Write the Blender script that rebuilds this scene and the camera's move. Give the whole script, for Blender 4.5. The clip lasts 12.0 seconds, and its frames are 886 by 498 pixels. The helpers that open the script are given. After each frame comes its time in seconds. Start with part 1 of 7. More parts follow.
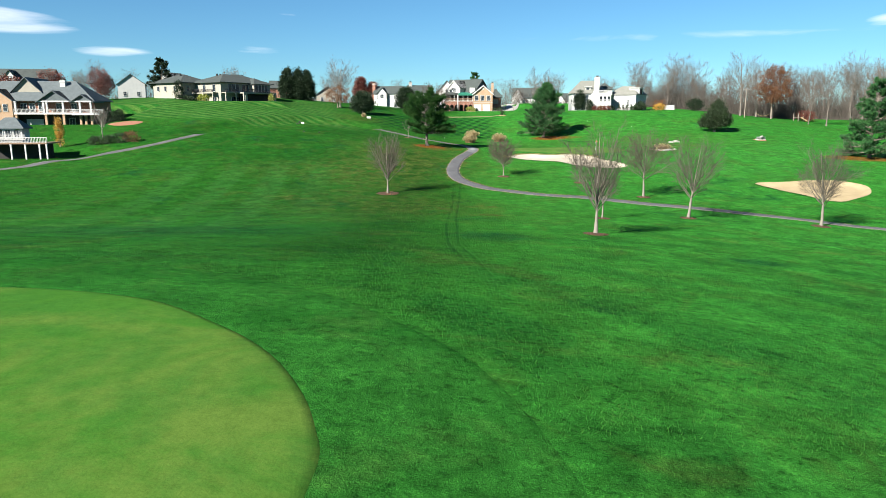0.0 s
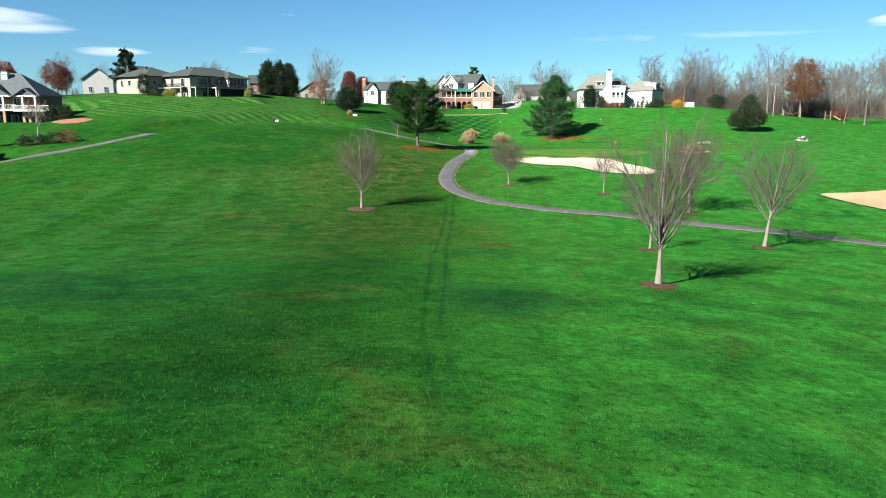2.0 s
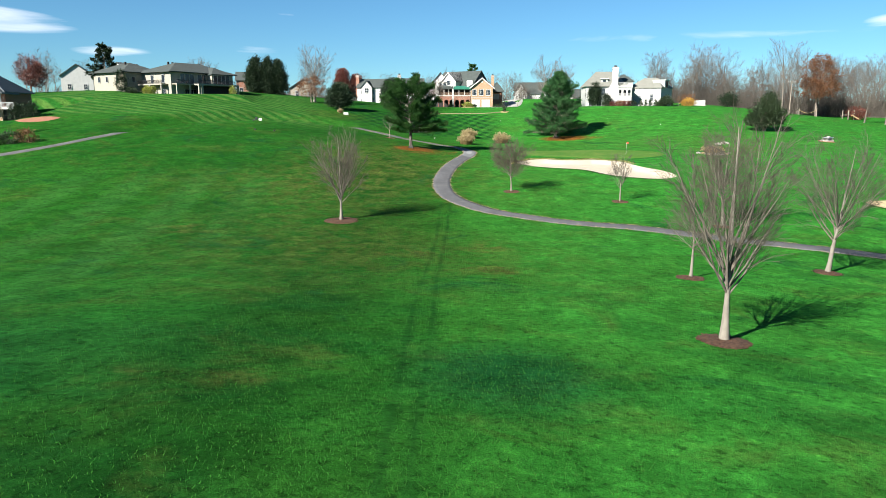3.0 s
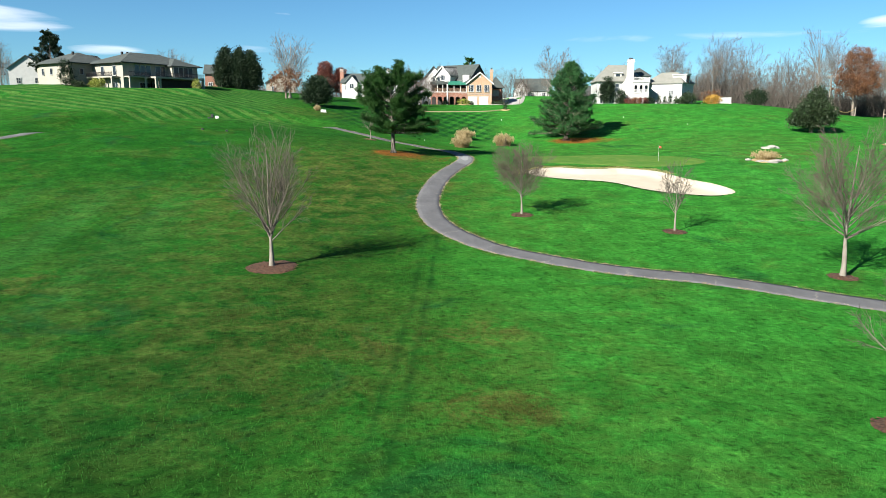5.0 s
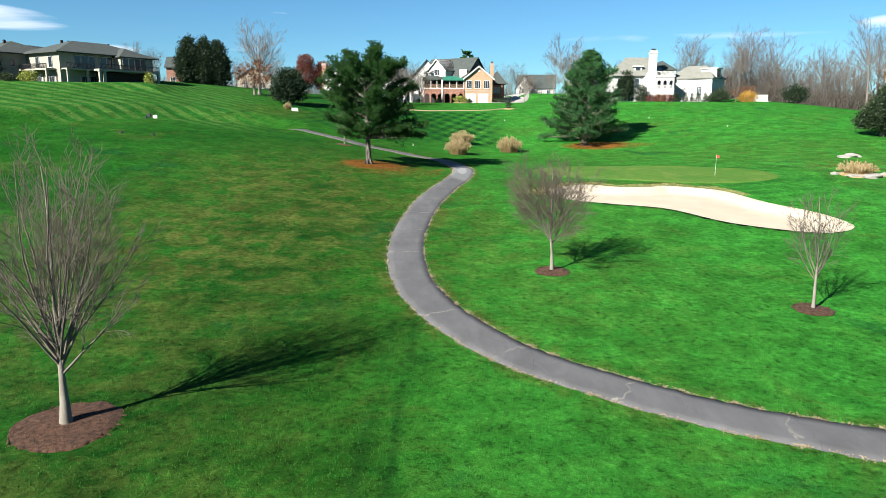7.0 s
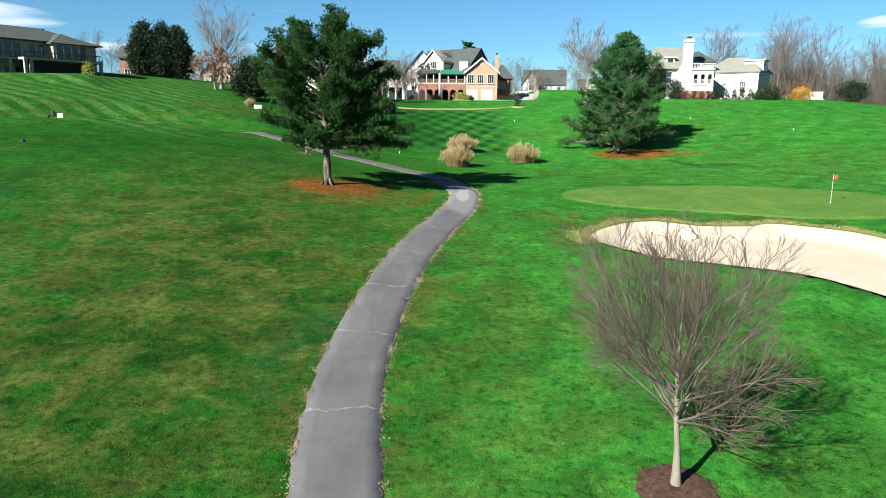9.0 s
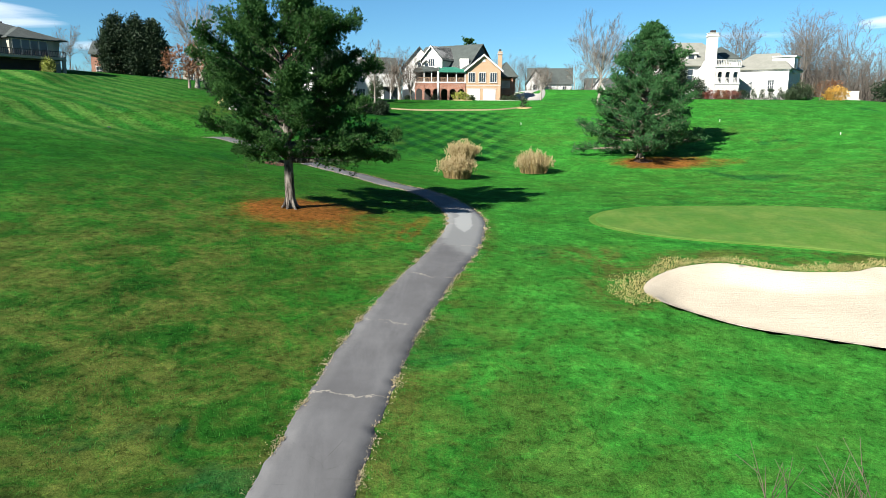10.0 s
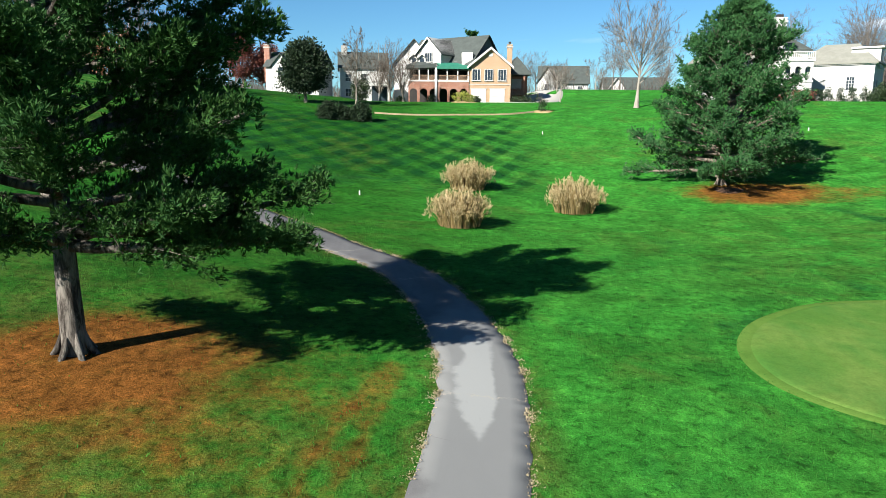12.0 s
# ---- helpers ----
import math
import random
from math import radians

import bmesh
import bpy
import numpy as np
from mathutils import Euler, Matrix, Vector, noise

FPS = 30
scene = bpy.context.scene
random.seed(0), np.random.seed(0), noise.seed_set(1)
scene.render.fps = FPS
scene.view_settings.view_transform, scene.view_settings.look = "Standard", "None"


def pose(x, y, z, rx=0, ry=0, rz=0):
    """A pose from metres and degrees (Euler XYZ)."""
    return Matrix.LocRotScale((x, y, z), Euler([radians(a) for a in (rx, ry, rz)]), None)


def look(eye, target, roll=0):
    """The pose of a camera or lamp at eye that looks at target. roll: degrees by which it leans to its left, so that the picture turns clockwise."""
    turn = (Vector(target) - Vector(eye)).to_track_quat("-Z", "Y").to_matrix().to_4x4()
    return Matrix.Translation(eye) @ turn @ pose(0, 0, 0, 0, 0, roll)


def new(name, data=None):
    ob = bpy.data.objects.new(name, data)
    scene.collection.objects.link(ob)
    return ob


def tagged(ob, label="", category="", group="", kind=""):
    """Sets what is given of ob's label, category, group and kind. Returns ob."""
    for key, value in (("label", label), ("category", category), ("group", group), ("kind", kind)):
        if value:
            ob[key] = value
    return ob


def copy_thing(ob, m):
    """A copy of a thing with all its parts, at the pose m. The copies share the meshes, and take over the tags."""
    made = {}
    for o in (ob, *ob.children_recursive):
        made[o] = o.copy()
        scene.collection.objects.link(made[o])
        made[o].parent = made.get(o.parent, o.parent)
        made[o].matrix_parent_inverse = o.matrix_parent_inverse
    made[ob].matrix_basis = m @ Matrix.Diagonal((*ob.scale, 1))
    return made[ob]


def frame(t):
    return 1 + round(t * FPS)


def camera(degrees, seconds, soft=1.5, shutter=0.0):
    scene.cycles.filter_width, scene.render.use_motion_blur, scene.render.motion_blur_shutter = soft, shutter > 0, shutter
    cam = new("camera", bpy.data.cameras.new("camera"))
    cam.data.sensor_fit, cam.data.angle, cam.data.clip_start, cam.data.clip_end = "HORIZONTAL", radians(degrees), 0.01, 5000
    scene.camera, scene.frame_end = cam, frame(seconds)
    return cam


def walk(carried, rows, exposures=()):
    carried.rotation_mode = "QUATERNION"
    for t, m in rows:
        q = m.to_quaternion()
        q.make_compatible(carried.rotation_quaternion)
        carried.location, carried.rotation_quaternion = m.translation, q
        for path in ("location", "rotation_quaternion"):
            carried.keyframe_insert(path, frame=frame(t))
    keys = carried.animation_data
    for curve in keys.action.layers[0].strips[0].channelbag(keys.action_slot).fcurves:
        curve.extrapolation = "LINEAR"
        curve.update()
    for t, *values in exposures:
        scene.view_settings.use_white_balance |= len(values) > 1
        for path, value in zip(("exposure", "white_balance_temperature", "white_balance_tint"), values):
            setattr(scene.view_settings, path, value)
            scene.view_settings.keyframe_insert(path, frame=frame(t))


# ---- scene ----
# ---------------------------------------------------------------- camera and walk
cam = camera(65.9, 12.0, soft=0.6)
ROWS = [
    (0.0, 0.00, 0.00, 12.00, 79.01, 0.00, 0.00),
    (0.5, 0.27, 5.33, 11.82, 79.03, -0.01, -0.01),
    (1.0, 0.54, 10.67, 11.63, 79.05, -0.02, -0.01),
    (1.5, 0.81, 16.03, 11.46, 79.04, -0.03, -0.03),
    (2.0, 1.10, 21.40, 11.29, 79.04, -0.05, -0.05),
    (2.5, 1.38, 26.80, 11.14, 79.03, -0.07, -0.09),
    (3.0, 1.67, 32.21, 11.00, 79.03, -0.09, -0.14),
    (5.0, 2.63, 54.22, 10.69, 79.01, -0.25, -0.43),
    (5.5, 2.86, 59.82, 10.68, 79.00, -0.28, -0.52),
    (6.0, 3.08, 65.43, 10.68, 78.99, -0.30, -0.60),
    (6.5, 3.29, 71.06, 10.68, 78.99, -0.31, -0.65),
    (7.0, 3.48, 76.69, 10.70, 78.98, -0.32, -0.68),
    (9.0, 4.31, 99.32, 10.81, 78.88, -0.52, -0.68),
    (9.5, 4.50, 104.99, 10.90, 78.90, -0.54, -0.67),
    (10.0, 4.70, 110.65, 11.00, 78.91, -0.55, -0.67),
    (10.5, 4.88, 116.32, 11.11, 78.92, -0.55, -0.65),
    (11.0, 5.04, 121.99, 11.24, 78.96, -0.54, -0.61),
    (11.5, 5.21, 127.66, 11.38, 79.00, -0.53, -0.58),
    (12.0, 5.37, 133.34, 11.53, 79.04, -0.51, -0.56),
]
walk(cam, [(t, pose(x, y, z, rx, ry, rz)) for t, x, y, z, rx, ry, rz in ROWS])

# ---------------------------------------------------------------- light
SUN_EL = 32.0
TO_SUN = Vector((-0.70, -0.71, math.tan(radians(SUN_EL)))).normalized()
sun_data = bpy.data.lights.new("sun", "SUN")
sun_data.energy, sun_data.angle, sun_data.color = 5.0, radians(0.55), (1.0, 0.95, 0.86)
sun = new("sun", sun_data)
sun.matrix_world = look((0, 0, 80), Vector((0, 0, 80)) - TO_SUN)

world = bpy.data.worlds.new("sky")
scene.world = world
world.use_nodes = True


def build_sky():
    nt = world.node_tree
    nt.nodes.clear()
    out = nt.nodes.new("ShaderNodeOutputWorld")
    bg = nt.nodes.new("ShaderNodeBackground")
    sky = nt.nodes.new("ShaderNodeTexSky")
    sky.sky_type, sky.sun_disc = "NISHITA", False
    sky.sun_elevation = radians(SUN_EL)
    sky.sun_rotation = math.atan2(TO_SUN.x, TO_SUN.y)
    sky.air_density, sky.dust_density, sky.ozone_density = 1.0, 0.0, 3.5
    sky.altitude = 600
    # thin cirrus streaks, stretched along the horizon
    tc = nt.nodes.new("ShaderNodeTexCoord")
    mp = nt.nodes.new("ShaderNodeMapping")
    mp.inputs["Scale"].default_value = (2.2, 2.2, 16.0)
    mp.inputs["Location"].default_value = (0.35, 0.0, 0.9)
    nz = nt.nodes.new("ShaderNodeTexNoise")
    nz.inputs["Scale"].default_value, nz.inputs["Detail"].default_value = 1.6, 7.0
    nz.inputs["Roughness"].default_value, nz.inputs["Distortion"].default_value = 0.55, 0.4
    ramp = nt.nodes.new("ShaderNodeMapRange")
    ramp.inputs["From Min"].default_value, ramp.inputs["From Max"].default_value = 0.36, 0.70
    ramp.inputs["To Max"].default_value = 1.0
    mix = nt.nodes.new("ShaderNodeMix")
    mix.data_type = "RGBA"
    mix.inputs["B"].default_value = (7.6, 7.9, 8.4, 1)

    def calc(op, a, b=0.0):
        n = nt.nodes.new("ShaderNodeMath")
        n.operation = op
        for socket, value in zip(n.inputs, (a, b)):
            if isinstance(value, (int, float)):
                socket.default_value = value
            else:
                nt.links.new(value, socket)
        return n.outputs[0]

    sep = nt.nodes.new("ShaderNodeSeparateXYZ")
    nt.links.new(tc.outputs["Generated"], sep.inputs[0])
    bearing, height = calc("ARCTAN2", sep.outputs[0], sep.outputs[1]), sep.outputs[2]
    wisps = None
    # bearing and height of each streak's middle, its half length and half depth, its density, its tilt
    for az, el, w, h, dense, tilt in ((-0.60, 0.114, 0.15, 0.017, 1.0, -0.03), (-0.44, 0.081, 0.055, 0.008, 0.55, 0.0), (-0.265, 0.088, 0.05, 0.007, 0.40, 0.0), (-0.21, 0.134, 0.035, 0.006, 0.55, -0.1), (0.36, 0.104, 0.30, 0.006, 0.22, 0.0), (0.57, 0.114, 0.05, 0.008, 0.8, 0.05), (-0.95, 0.16, 0.2, 0.02, 0.6, 0.0), (1.1, 0.2, 0.3, 0.03, 0.5, 0.0)):
        across = calc("SUBTRACT", bearing, az)
        up = calc("SUBTRACT", calc("SUBTRACT", height, el), calc("MULTIPLY", across, tilt))
        d = calc("ADD", calc("POWER", calc("ABSOLUTE", calc("DIVIDE", across, w)), 2.0), calc("POWER", calc("ABSOLUTE", calc("DIVIDE", up, h)), 2.0))
        v = calc("MULTIPLY", calc("MAXIMUM", calc("SUBTRACT", 1.0, d), 0.0), dense)
        wisps = v if wisps is None else calc("ADD", wisps, v)
    nt.links.new(tc.outputs["Generated"], mp.inputs["Vector"])
    nt.links.new(mp.outputs[0], nz.inputs["Vector"])
    nt.links.new(nz.outputs["Fac"], ramp.inputs["Value"])
    torn = calc("ADD", calc("MULTIPLY", wisps, 1.0), calc("MULTIPLY", calc("SUBTRACT", ramp.outputs[0], 0.52), 1.2))
    torn = calc("MULTIPLY", calc("MINIMUM", calc("MAXIMUM", torn, 0.0), 0.62), calc("MINIMUM", calc("MULTIPLY", wisps, 3.0), 1.0))
    nt.links.new(torn, mix.inputs["Factor"])
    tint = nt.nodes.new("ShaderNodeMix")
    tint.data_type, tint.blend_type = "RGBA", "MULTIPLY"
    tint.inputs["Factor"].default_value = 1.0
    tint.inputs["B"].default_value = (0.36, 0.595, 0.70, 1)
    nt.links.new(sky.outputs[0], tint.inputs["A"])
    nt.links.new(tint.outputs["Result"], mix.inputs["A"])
    nt.links.new(mix.outputs["Result"], bg.inputs["Color"])
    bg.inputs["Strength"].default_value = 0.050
    nt.links.new(bg.outputs[0], out.inputs[0])


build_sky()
scene.view_settings.exposure = 1.84

# ---------------------------------------------------------------- terrain heights
GRID = 30.0
HEIGHTS = [
    [10.7, 8.7, 6.6, 4.5, 3.0, 3.7, 7.7, 12.6, 15.9, 17.6, 18.6],
    [10.1, 8.4, 6.1, 3.6, 1.9, 2.1, 6.2, 12.7, 17.8, 19.0, 19.0],
    [9.3, 8.5, 6.1, 2.9, 1.9, 4.1, 8.5, 13.4, 17.9, 19.0, 18.6],
    [7.8, 9.2, 6.7, 1.4, 0.4, 4.0, 10.1, 11.1, 13.3, 16.2, 16.5],
    [5.6, 7.9, 5.8, 2.3, 0.5, 2.1, 5.4, 4.3, 10.0, 13.6, 13.6],
    [3.4, 3.6, 1.6, 0.9, 0.1, 2.9, 5.0, 4.6, 11.8, 14.7, 14.1],
    [1.5, 1.0, -0.5, -1.8, -1.5, 2.4, 6.7, 8.4, 13.8, 16.6, 15.8],
    [-0.1, -0.5, -1.1, -1.4, -0.5, 1.9, 4.4, 7.1, 12.0, 14.4, 14.6],
    [-1.6, -1.6, -1.4, -0.8, 0.3, 1.9, 3.7, 5.6, 8.1, 10.2, 11.7],
]
HG = np.array(HEIGHTS)


def bspline(u):
    return [(1 - u) ** 3 / 6, (3 * u ** 3 - 6 * u * u + 4) / 6, (-3 * u ** 3 + 3 * u * u + 3 * u + 1) / 6, u ** 3 / 6]


def smooth(a, b, x):
    u = np.clip((x - a) / (b - a), 0, 1)
    return u * u * (3 - 2 * u)


def bare_ground(x, y):
    """Height of the hills alone, for arrays of x and y."""
    fx = np.clip((x + 120) / GRID, 0, 8 - 1e-6)
    fy = np.clip((y + 30) / GRID, 0, 10 - 1e-6)
    i, j = fx.astype(int), fy.astype(int)
    a, b = bspline(fx - i), bspline(fy - j)
    z = 0
    for p in range(4):
        for q in range(4):
            z = z + a[p] * b[q] * HG[np.clip(i + p - 1, 0, 8), np.clip(j + q - 1, 0, 10)]
    return z


def closed_curve(points, n=12):
    """A smooth closed outline through a few points (Catmull-Rom)."""
    k, out = len(points), []
    for i in range(k):
        p = [np.array(points[(i + o) % k], float) for o in (-1, 0, 1, 2)]
        for s in range(n):
            u = s / n
            out.append(0.5 * (2 * p[1] + (p[2] - p[0]) * u + (2 * p[0] - 5 * p[1] + 4 * p[2] - p[3]) * u * u + (3 * p[1] - p[0] - 3 * p[2] + p[3]) * u ** 3))
    return np.array(out)


def open_curve(points, n=12):
    pts, out = [np.array(p, float) for p in points], []
    pts = [2 * pts[0] - pts[1], *pts, 2 * pts[-1] - pts[-2]]
    for i in range(1, len(pts) - 2):
        p = pts[i - 1:i + 3]
        for s in range(n):
            u = s / n
            out.append(0.5 * (2 * p[1] + (p[2] - p[0]) * u + (2 * p[0] - 5 * p[1] + 4 * p[2] - p[3]) * u * u + (3 * p[1] - p[0] - 3 * p[2] + p[3]) * u ** 3))
    out.append(pts[-2])
    return np.array(out)


def signed_distance(x, y, poly):
    """Distance to a closed outline, positive inside."""
    shape = np.shape(x)
    px, py = np.ravel(x), np.ravel(y)
    best, inside = np.full(px.shape, 1e9), np.zeros(px.shape, bool)
    for (ax, ay), (bx, by) in zip(poly, np.roll(poly, -1, 0)):
        dx, dy = bx - ax, by - ay
        u = np.clip(((px - ax) * dx + (py - ay) * dy) / (dx * dx + dy * dy + 1e-9), 0, 1)
        best = np.minimum(best, (px - ax - u * dx) ** 2 + (py - ay - u * dy) ** 2)
        cross = (ay > py) != (by > py)
        with np.errstate(divide="ignore", invalid="ignore"):
            inside ^= cross & (px < dx * (py - ay) / (by - ay + 1e-12) + ax)
    d = np.sqrt(best)
    return np.where(inside, d, -d).reshape(shape)


BUNKER = closed_curve([(13.2, 137.2), (15.2, 140.4), (18.0, 141.6), (20.4, 140.2), (23.4, 140.2), (25.6, 141.0), (29.2, 138.6), (30.8, 133.6), (33.2, 128.6), (33.4, 124.4), (30.0, 122.6), (25.2, 125.6), (22.0, 130.2), (18.4, 132.4), (15.2, 134.0)], 6)
BUNKER_FAR = closed_curve([(50.0, 109.5), (56.5, 111.5), (64.0, 113.5), (67.5, 109.5), (65.0, 103.5), (60.5, 99.5), (56.0, 97.0), (53.0, 102.5)], 6)
GREEN_NEAR = closed_curve([(-24.0, 17.0), (-18.5, 20.2), (-13.6, 21.2), (-9.0, 20.0), (-6.1, 17.7), (-4.3, 15.6), (-3.0, 13.3), (-2.2, 11.2), (-1.9, 9.2), (-2.4, 4.0), (-6.0, -3.0), (-14.0, -7.0), (-24.0, -4.0), (-28.0, 6.0)], 8)
FRINGE_NEAR = closed_curve([(-26.0, 25.5), (-18.0, 27.6), (-14.0, 27.8), (-9.6, 26.4), (-5.3, 23.8), (-2.3, 20.8), (0.2, 17.0), (1.4, 13.9), (2.0, 11.2), (2.3, 8.0), (2.0, 1.0), (-3.0, -8.0), (-14.0, -12.0), (-28.0, -10.0), (-36.0, 6.0)], 8)
GREEN_FAR = closed_curve([(14.4, 151.2), (15.2, 153.6), (17.2, 155.8), (20.6, 157.6), (26.0, 157.4), (32.0, 155.0), (37.0, 151.0), (38.0, 146.0), (34.0, 142.8), (28.0, 142.9), (22.4, 145.2), (17.6, 147.0), (15.0, 149.0)], 8)

# level ground round the houses: x0, x1, y0, y1, height, soft edge
PADS = [(29.0, 52.0, 266.0, 290.0, 16.8, 18.0), (-3.0, 20.0, 243.0, 262.0, 13.75, 9.0), (42.0, 66.0, 222.0, 236.0, 13.85, 8.0), (-72.0, -50.0, 206.0, 226.0, 16.4, 7.0), (-114.0, -86.0, 171.0, 188.0, 9.8, 8.0), (-86.0, -70.0, 124.0, 132.0, 4.3, 7.0)]


def ground(x, y):
    x, y = np.asarray(x, float), np.asarray(y, float)
    z = bare_ground(x, y)
    z = z + 0.05 * np.sin(x * 0.43 + 1.3 * np.sin(y * 0.21)) * np.sin(y * 0.37)
    # the hollow behind the tee, and the tee itself
    line = [(-24.0, 183.0), (-33.0, 181.0), (-43.0, 170.0), (-51.0, 156.0)]
    d = np.full(z.shape, 1e9)
    for (ax, ay), (bx, by) in zip(line[:-1], line[1:]):
        u = np.clip(((x - ax) * (bx - ax) + (y - ay) * (by - ay)) / ((bx - ax) ** 2 + (by - ay) ** 2), 0, 1)
        d = np.minimum(d, np.hypot(x - ax - u * (bx - ax), y - ay - u * (by - ay)))
    z = z - 1.5 * (1 - smooth(1.5, 9.0, d))
    for x0, x1, y0, y1, level, soft in PADS:
        d = np.maximum(np.maximum(x0 - x, x - x1), np.maximum(y0 - y, y - y1))
        z = z + (level - z) * (1 - smooth(0.0, soft, d))
    near = (x > -5) & (x < 80) & (y > 80) & (y < 160)
    if near.any():
        for poly, deep in ((BUNKER, 0.55), (BUNKER_FAR, 0.5)):
            d = np.full(z.shape, -9.0)
            d[near] = signed_distance(x[near], y[near], poly)
            z = z - deep * smooth(-0.1, 1.6, d) + 0.04 * smooth(-1.6, -0.2, d) * (1 - smooth(-0.2, 0.3, d))
    return z


def gz(x, y):
    return float(ground(np.array([x]), np.array([y]))[0])

# ---------------------------------------------------------------- materials
MATS = {}


class Nodes:
    """Short-hand for building a Principled material."""

    def __init__(self, name):
        self.mat = bpy.data.materials.new(name)
        self.mat.use_nodes = True
        self.nt = self.mat.node_tree
        self.bsdf = self.nt.nodes["Principled BSDF"]
        self.out = self.nt.nodes["Material Output"]
        self.coord = self.nt.nodes.new("ShaderNodeTexCoord").outputs["Object"]
        MATS[name] = self.mat

    def put(self, socket, value):
        if isinstance(value, bpy.types.NodeSocket):
            self.nt.links.new(value, socket)
        elif isinstance(value, tuple) and len(value) == 3 and socket.type == "RGBA":
            socket.default_value = (*value, 1)
        else:
            socket.default_value = value

    def noise(self, scale, detail=3.0, rough=0.55, stretch=None, shift=(0, 0, 0), distort=0.0):
        n = self.nt.nodes.new("ShaderNodeTexNoise")
        n.inputs["Scale"].default_value, n.inputs["Detail"].default_value = scale, detail
        n.inputs["Roughness"].default_value, n.inputs["Distortion"].default_value = rough, distort
        m = self.nt.nodes.new("ShaderNodeMapping")
        m.inputs["Scale"].default_value = stretch or (1, 1, 1)
        m.inputs["Location"].default_value = shift
        self.nt.links.new(self.coord, m.inputs["Vector"])
        self.nt.links.new(m.outputs[0], n.inputs["Vector"])
        return n.outputs["Fac"]

    def range(self, value, a, b, lo=0.0, hi=1.0):
        n = self.nt.nodes.new("ShaderNodeMapRange")
        n.interpolation_type = "SMOOTHSTEP"
        self.put(n.inputs["Value"], value)
        for k, v in (("From Min", a), ("From Max", b), ("To Min", lo), ("To Max", hi)):
            n.inputs[k].default_value = v
        return n.outputs[0]

    def math(self, op, a, b=0.0):
        n = self.nt.nodes.new("ShaderNodeMath")
        n.operation = op
        self.put(n.inputs[0], a)
        self.put(n.inputs[1], b)
        return n.outputs[0]

    def mix(self, fac, a, b, blend="MIX"):
        n = self.nt.nodes.new("ShaderNodeMix")
        n.data_type, n.blend_type = "RGBA", blend
        self.put(n.inputs["Factor"], fac)
        self.put(n.inputs["A"], a)
        self.put(n.inputs["B"], b)
        return n.outputs["Result"]

    def attr(self, name):
        n = self.nt.nodes.new("ShaderNodeAttribute")
        n.attribute_name = name
        return n.outputs["Fac"]

    def per_object(self):
        return self.nt.nodes.new("ShaderNodeObjectInfo").outputs["Random"]

    def per_island(self):
        return self.nt.nodes.new("ShaderNodeNewGeometry").outputs["Random Per Island"]

    def dot(self, x, y):
        """Distance along a direction in plan."""
        s = self.nt.nodes.new("ShaderNodeSeparateXYZ")
        self.nt.links.new(self.coord, s.inputs[0])
        return self.math("ADD", self.math("MULTIPLY", s.outputs[0], x), self.math("MULTIPLY", s.outputs[1], y))

    def bump(self, height, strength=0.4, distance=0.05):
        n = self.nt.nodes.new("ShaderNodeBump")
        n.inputs["Strength"].default_value, n.inputs["Distance"].default_value = strength, distance
        self.put(n.inputs["Height"], height)
        self.nt.links.new(n.outputs[0], self.bsdf.inputs["Normal"])

    def done(self, color, rough=0.8, metal=0.0, spec=0.3):
        self.put(self.bsdf.inputs["Base Color"], color)
        self.put(self.bsdf.inputs["Roughness"], rough)
        self.bsdf.inputs["Metallic"].default_value = metal
        self.bsdf.inputs["Specular IOR Level"].default_value = spec
        return self.mat


def plain(name, a, b, scale=3.0, rough=0.75, bump=0.2, dist=0.01, metal=0.0, spec=0.3, stretch=None, vary=0.0):
    """A surface of two close tones, worn at two scales."""
    n = Nodes(name)
    f = n.range(n.noise(scale, 4, 0.6, stretch), 0.3, 0.7)
    g = n.range(n.noise(scale * 9, 3, 0.6, stretch), 0.3, 0.75)
    c = n.mix(f, a, b)
    c = n.mix(n.math("MULTIPLY", g, 0.35), c, tuple(v * 0.72 for v in a))
    if vary:
        c = n.mix(n.math("MULTIPLY", n.per_object(), vary), c, tuple(v * 0.55 for v in b))
    n.bump(g, bump, dist)
    return n.done(c, rough, metal, spec)


def turf_grain(n, c, depth=1.0):
    """Blades, thin spots and tufts, from a metre down to a few centimetres, deepening or paling the turf."""
    wide = n.noise(0.55, 8, 0.70, shift=(2, 9, 0), distort=0.5)
    close = n.noise(3.2, 7, 0.76, shift=(5, 1, 0), distort=0.3)
    blade = n.noise(24.0, 3, 0.75)
    deep, pale = (0.30, 0.32, 0.32), (1.95, 1.75, 1.7)
    for value, a, b, e, f, dark, light in ((wide, 0.34, 0.56, 0.50, 0.70, 0.50, 0.42), (close, 0.32, 0.52, 0.52, 0.72, 0.95, 0.90), (blade, 0.30, 0.55, 0.52, 0.78, 0.65, 0.65)):
        c = n.mix(n.range(value, a, b, dark * depth, 0.0), c, deep, "MULTIPLY")
        c = n.mix(n.range(value, e, f, 0.0, light * depth), c, pale, "MULTIPLY")
    n.bump(n.math("ADD", close, n.math("MULTIPLY", blade, 0.35)), 0.8, 0.10)
    return c


